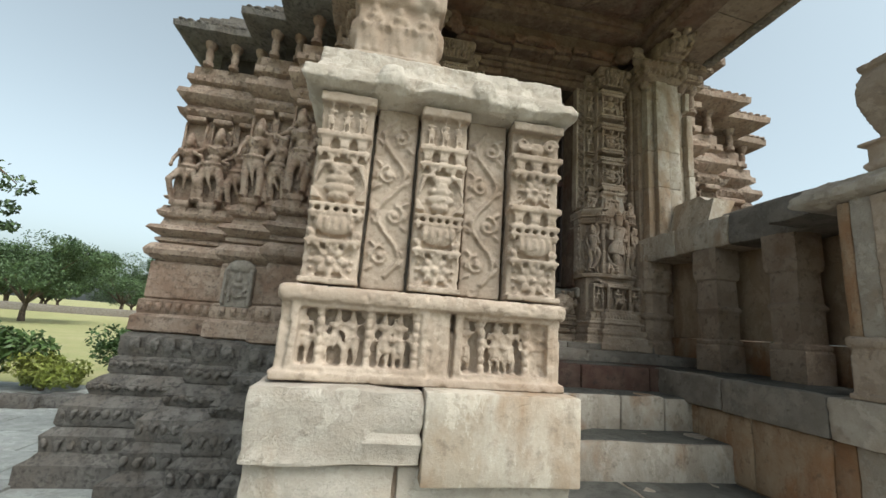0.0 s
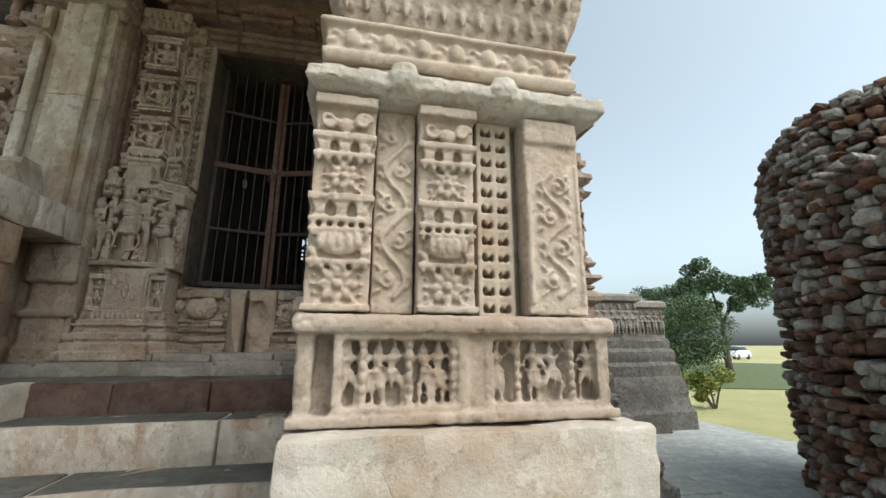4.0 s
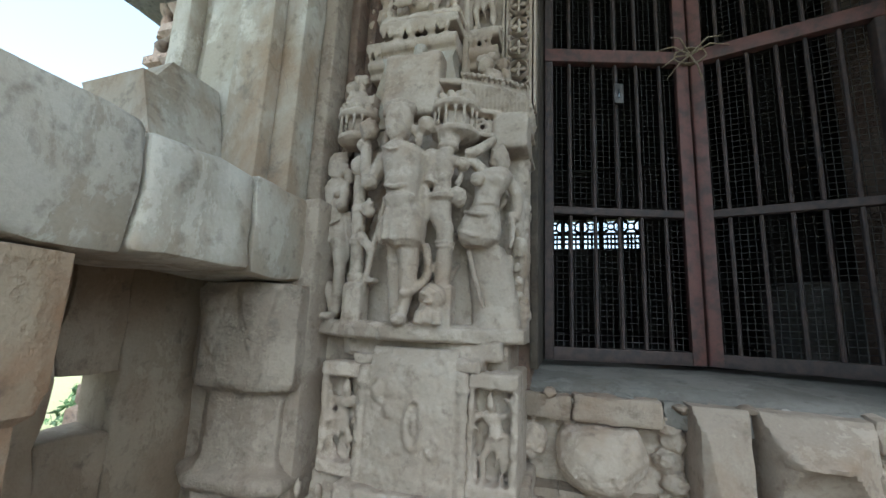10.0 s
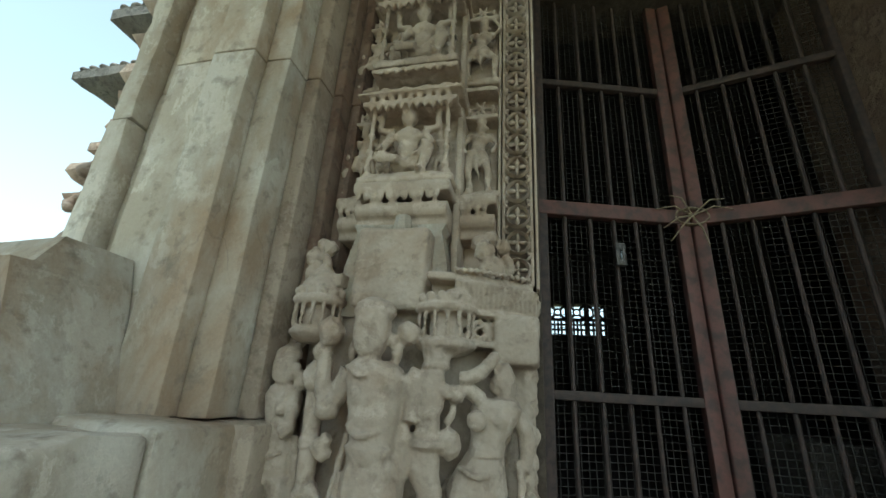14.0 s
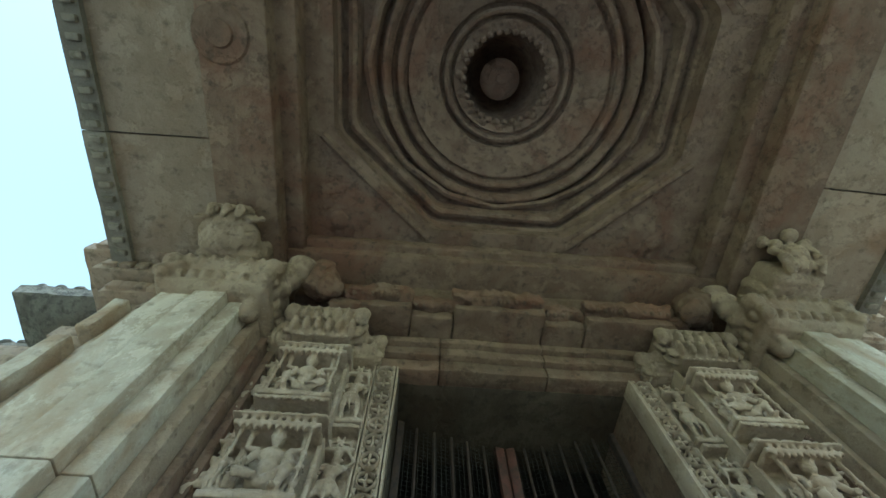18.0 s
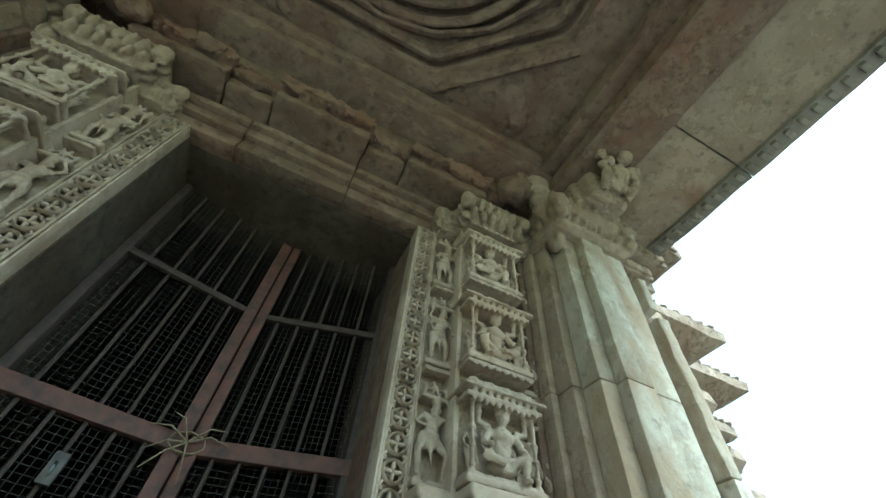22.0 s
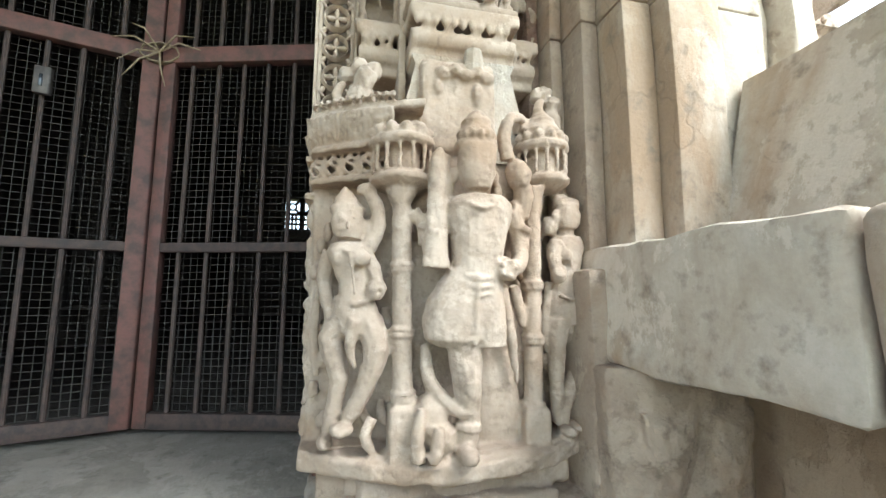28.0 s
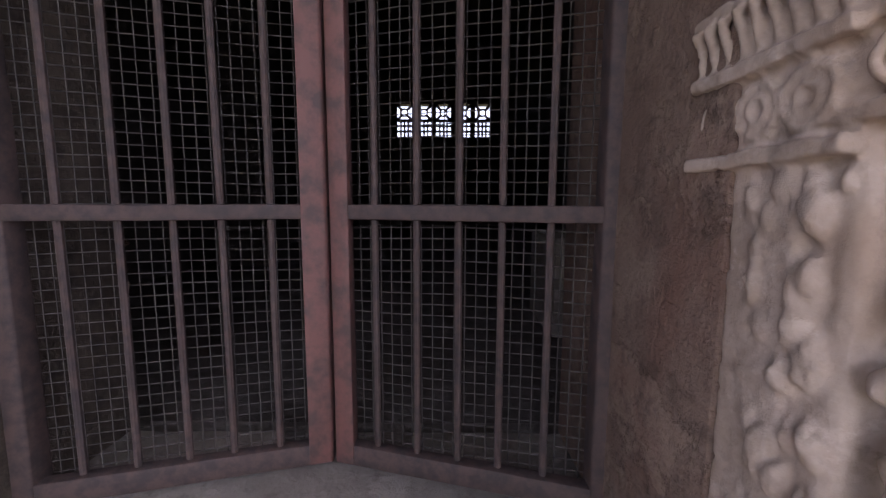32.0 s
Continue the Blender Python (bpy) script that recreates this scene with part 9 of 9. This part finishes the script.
def tree(x, y, h, spread, seed, label, mat=LEAF, trunk=0.42, dense=1):
    rr = random.Random(seed)
    t = thing("tree", label, "tree", (x, y, -0.05), "trees around the field")
    clumps = []
    g = Geo()
    th = h * trunk
    g.tube([(x, y, -0.1), (x + rr.uniform(-0.1, 0.1) * h * 0.2, y, th * 0.5), (x + rr.uniform(-0.1, 0.1) * h * 0.3, y, th)], [0.035 * h, 0.027 * h, 0.02 * h], 8)
    for k in range(7):
        a = 6.283 * k / 7 + rr.uniform(-0.3, 0.3)
        l = spread * rr.uniform(0.45, 0.95)
        zt = th + (h - th) * rr.uniform(0.25, 0.85)
        p1 = (x + 0.5 * l * math.cos(a), y + 0.5 * l * math.sin(a), th + (zt - th) * 0.6)
        p2 = (x + l * math.cos(a), y + l * math.sin(a), zt)
        g.tube([(x, y, th * 0.92), p1, p2], [0.016 * h, 0.009 * h, 0.004 * h], 6)
        for q in range(5 * dense):
            clumps.append((p2[0] + rr.uniform(-0.3, 0.3) * spread, p2[1] + rr.uniform(-0.3, 0.3) * spread, p2[2] + rr.uniform(-0.12, 0.12) * h, spread * rr.uniform(0.16, 0.32)))
    clumps.append((x, y, h * 0.86, spread * 0.35))
    part("trunk", g.mesh("trunk", BARK), t)
    part("crown", crown_mesh("crown", mat, clumps, 430, 0.0155 * h, seed), t)
    return t


def bush(x, y, r, h, seed, label, mat=LEAFBUSH):
    rr = random.Random(seed)
    t = thing("bush", label, "bush", (x, y, -0.05), "bushes near the temple")
    clumps = [(x + rr.uniform(-0.6, 0.6) * r, y + rr.uniform(-0.6, 0.6) * r, rr.uniform(0.2, 0.85) * h, r * rr.uniform(0.25, 0.5)) for _ in range(14)]
    g = Geo()
    for k in range(5):
        c = clumps[k]
        g.tube([(x, y, -0.1), ((x + c[0]) / 2, (y + c[1]) / 2, c[2] * 0.6), (c[0], c[1], c[2])], [0.03, 0.02, 0.008], 5)
    part("stems", g.mesh("stems", BARK), t)
    part("foliage", crown_mesh("foliage", mat, clumps, 240, 0.055 * max(r, 0.8), seed), t)


# west side: field, bushes, tree line
bush(-6.3, 8.0, 1.1, 1.15, 61, "dense dark green bush beside the paved path")
bush(-4.5, 9.0, 0.75, 1.1, 62, "dark green bush at the temple corner")
bush(-5.4, 8.3, 0.6, 0.5, 63, "low yellow-green shrub beside the path", LEAFLIGHT)
tree(-21.5, 30, 5.6, 3.8, 71, "broad dark green tree on the edge of the field", LEAF, 0.2, 2)
tree(-16.5, 40, 5.2, 3.0, 72, "rounded green tree on the edge of the field", LEAF, 0.2)
for k in range(22):
    x = -64 + 2.8 * k + R(-1.0, 1.0)
    tree(x, 62 + R(-8, 8), R(5.5, 8.0), R(3.6, 5.0), 100 + k, "hazy green tree in the far tree line", LEAF, 0.18)
whole("field_wall", Geo().box(-70, -8, 52, 52.8, -0.1, 0.75, 0.1, 4, 0.08).mesh("field_wall", GREY), "low grey stone wall along the far field", "wall")
# overhanging branch near the path
t = thing("tree", "tall tree whose leafy branch hangs over the path", "tree", (-6.9, 4.9, -0.05), "trees around the field")
part("trunk", Geo().tube([(-6.9, 4.9, -0.1), (-6.85, 4.9, 1.6), (-6.6, 4.95, 3.2), (-5.2, 5.0, 3.3), (-4.3, 5.0, 2.95), (-4.0, 5.0, 2.72)], [0.17, 0.14, 0.10, 0.035, 0.014, 0.006], 8).mesh("trunk", BARK), t)
part("crown", crown_mesh("crown", LEAF, [(-3.98, 5.0, 2.70, 0.16), (-4.05, 5.0, 2.45, 0.12), (-4.35, 5.0, 2.9, 0.2), (-5.2, 5.0, 3.4, 0.45), (-6.2, 4.95, 3.7, 0.7), (-3.96, 5.0, 2.25, 0.08)], 90, 0.035, 5), t)
# kerb stones beside the west path
for k in range(7):
    x, y = -6.9 + 0.42 * k, 6.6 + 0.1 * k
    ob = whole("kerb_stone", Geo().box(-0.22, 0.22, -0.16, 0.16, -0.1, 0.12, 0.03, 0.1, 0.02).mesh("kerb_stone", MOSSY), "rough dark stone lying along the path", "stone", "stones along the west path")
    ob.matrix_basis = pose(x, y, 0.02, R(-8, 8), R(-8, 8), R(-30, 30))
# east side: garden beyond the rubble wall
tree(16.9, 17.5, 3.5, 3.2, 81, "round dense dark green tree in the garden", LEAF, 0.12, 3)
bush(17.3, 18.3, 1.9, 2.5, 66, "dense dark green bush under the round garden tree")
tree(25, 22, 6.4, 2.6, 82, "tall garden tree behind the round one", LEAF, 0.5)
tree(19.5, 23, 4.6, 2.6, 83, "green garden tree beyond the grass", LEAF)
tree(31, 33, 6.5, 3.0, 84, "green garden tree beyond the grass", LEAF)
tree(11, 26, 5.5, 3.0, 85, "green garden tree beyond the grass", LEAF)
g = Geo()
g.loft([[(24 + (13.2 + 1.6 * math.sin(3 * a) + 0.8 * math.sin(7 * a)) * math.cos(a), 24 + (14 + 1.2 * math.sin(4 * a)) * math.sin(a), z) for a in [2 * math.pi * k / 48 for k in range(48)]] for z in (-0.09, -0.015)])
whole("lawn", g.mesh("lawn", LAWN), "short green lawn of the garden beyond the paving", "lawn", kind="structure")
bush(11.4, 9.6, 0.6, 1.05, 64, "clipped yellow-green shrub in the garden", LEAFLIGHT)
bush(10.45, 10.0, 0.35, 0.7, 65, "small yellow-green shrub in the garden", LEAFLIGHT)
t = thing("house", "small whitewashed flat-roofed house far behind the trees", "house", (30, 42, 0))
part("wall", Geo().box(27, 35, 40, 45, -0.1, 5.2, 0.02, 3, 0).mesh("wall", WHITEWASH), t)
part("roof", Geo().box(26.8, 35.2, 39.8, 45.2, 5.2, 5.5, 0.02, 3, 0).mesh("roof", GREY), t)
for k in range(3):
    part("window", Geo().box(28.2 + 2.3 * k, 29.3 + 2.3 * k, 39.95, 40.1, 2.6, 4.0, 0.01, 3, 0).mesh("window", DARKGLASS), t)


def car(x, y, rot):
    t = thing("car", "small white hatchback parked on the grass beyond the garden", "car", (0, 0, 0))
    g = Geo()
    sec = [(-1.9, 0.35, 0.62), (-1.8, 0.3, 0.85), (-1.2, 0.28, 0.92), (-0.7, 0.28, 1.0), (1.5, 0.28, 0.98), (1.85, 0.32, 0.8), (1.9, 0.38, 0.6)]
    g.loft([[(xx, -0.8, z0), (xx, 0.8, z0), (xx, 0.8, z1 - 0.1), (xx, 0.72, z1), (xx, -0.72, z1), (xx, -0.8, z1 - 0.1)] for xx, z0, z1 in sec])
    part("body", g.mesh("body", CARPAINT, 45), t)
    g = Geo().loft([[(xx, -w, z0), (xx, w, z0), (xx, w * 0.85, z1), (xx, -w * 0.85, z1)] for xx, w, z0, z1 in ((-1.0, 0.7, 0.95, 0.97), (-0.4, 0.7, 0.95, 1.42), (1.0, 0.7, 0.95, 1.44), (1.6, 0.68, 0.93, 0.98))])
    part("cabin_glass", g.mesh("cabin_glass", DARKGLASS, 45), t)
    part("roof", Geo().box(-0.42, 1.02, -0.6, 0.6, 1.40, 1.47, 0.03, 0.4, 0).mesh("car_roof", CARPAINT), t)
    for wx in (-1.2, 1.2):
        for wy in (-0.72, 0.72):
            n = 20
            rings = [[(wx + r * math.cos(6.2832 * k / n), wy + q, 0.3 + r * math.sin(6.2832 * k / n)) for k in range(n)] for r, q in ((0.2, -0.09), (0.3, -0.08), (0.3, 0.08), (0.2, 0.09))]
            w = part("wheel", Geo().loft(rings).mesh("wheel", TYRE), t)
            rings = [[(wx + r * math.cos(6.2832 * k / n), wy + q, 0.3 + r * math.sin(6.2832 * k / n)) for k in range(n)] for r, q in ((0.18, -0.1), (0.18, 0.1))]
            part("rim", Geo().loft(rings).mesh("rim", LOCK), w)
    t.matrix_basis = pose(x, y, -0.06, 0, 0, rot)


car(45.5, 40.5, 20)

# ---- paving slabs of the court ----
slab_m = {}
k = 0
for i in range(-8, 14):
    for j in range(-4, 9):
        x0, y0 = 0.62 * i + (0.3 if j % 2 else 0), 0.72 * j
        xc, yc = x0 + 0.31, y0 + 0.36
        if (-0.9 < xc < 3.5 and yc > 1.0) or (yc > 2.9 and -2.6 < xc < 5.0) or yc < -1.5 or xc > 8 or (xc > 6.0 and yc > 1.4):
            continue
        me = slab_m.get(k % 8)
        if me is None:
            me = slab_m[k % 8] = Geo().box(-0.302, 0.302, -0.352, 0.352, -0.06, 0.0, 0.012, 0.16, 0.006).mesh("flagstone", PAVING)
        ob = new("flagstone", me)
        ob.parent = pavement
        ob.matrix_basis = pose(xc, yc, 0.0 + R(-0.006, 0.004), R(-0.4, 0.4), R(-0.4, 0.4), rnd.choice([0, 180]))
        k += 1
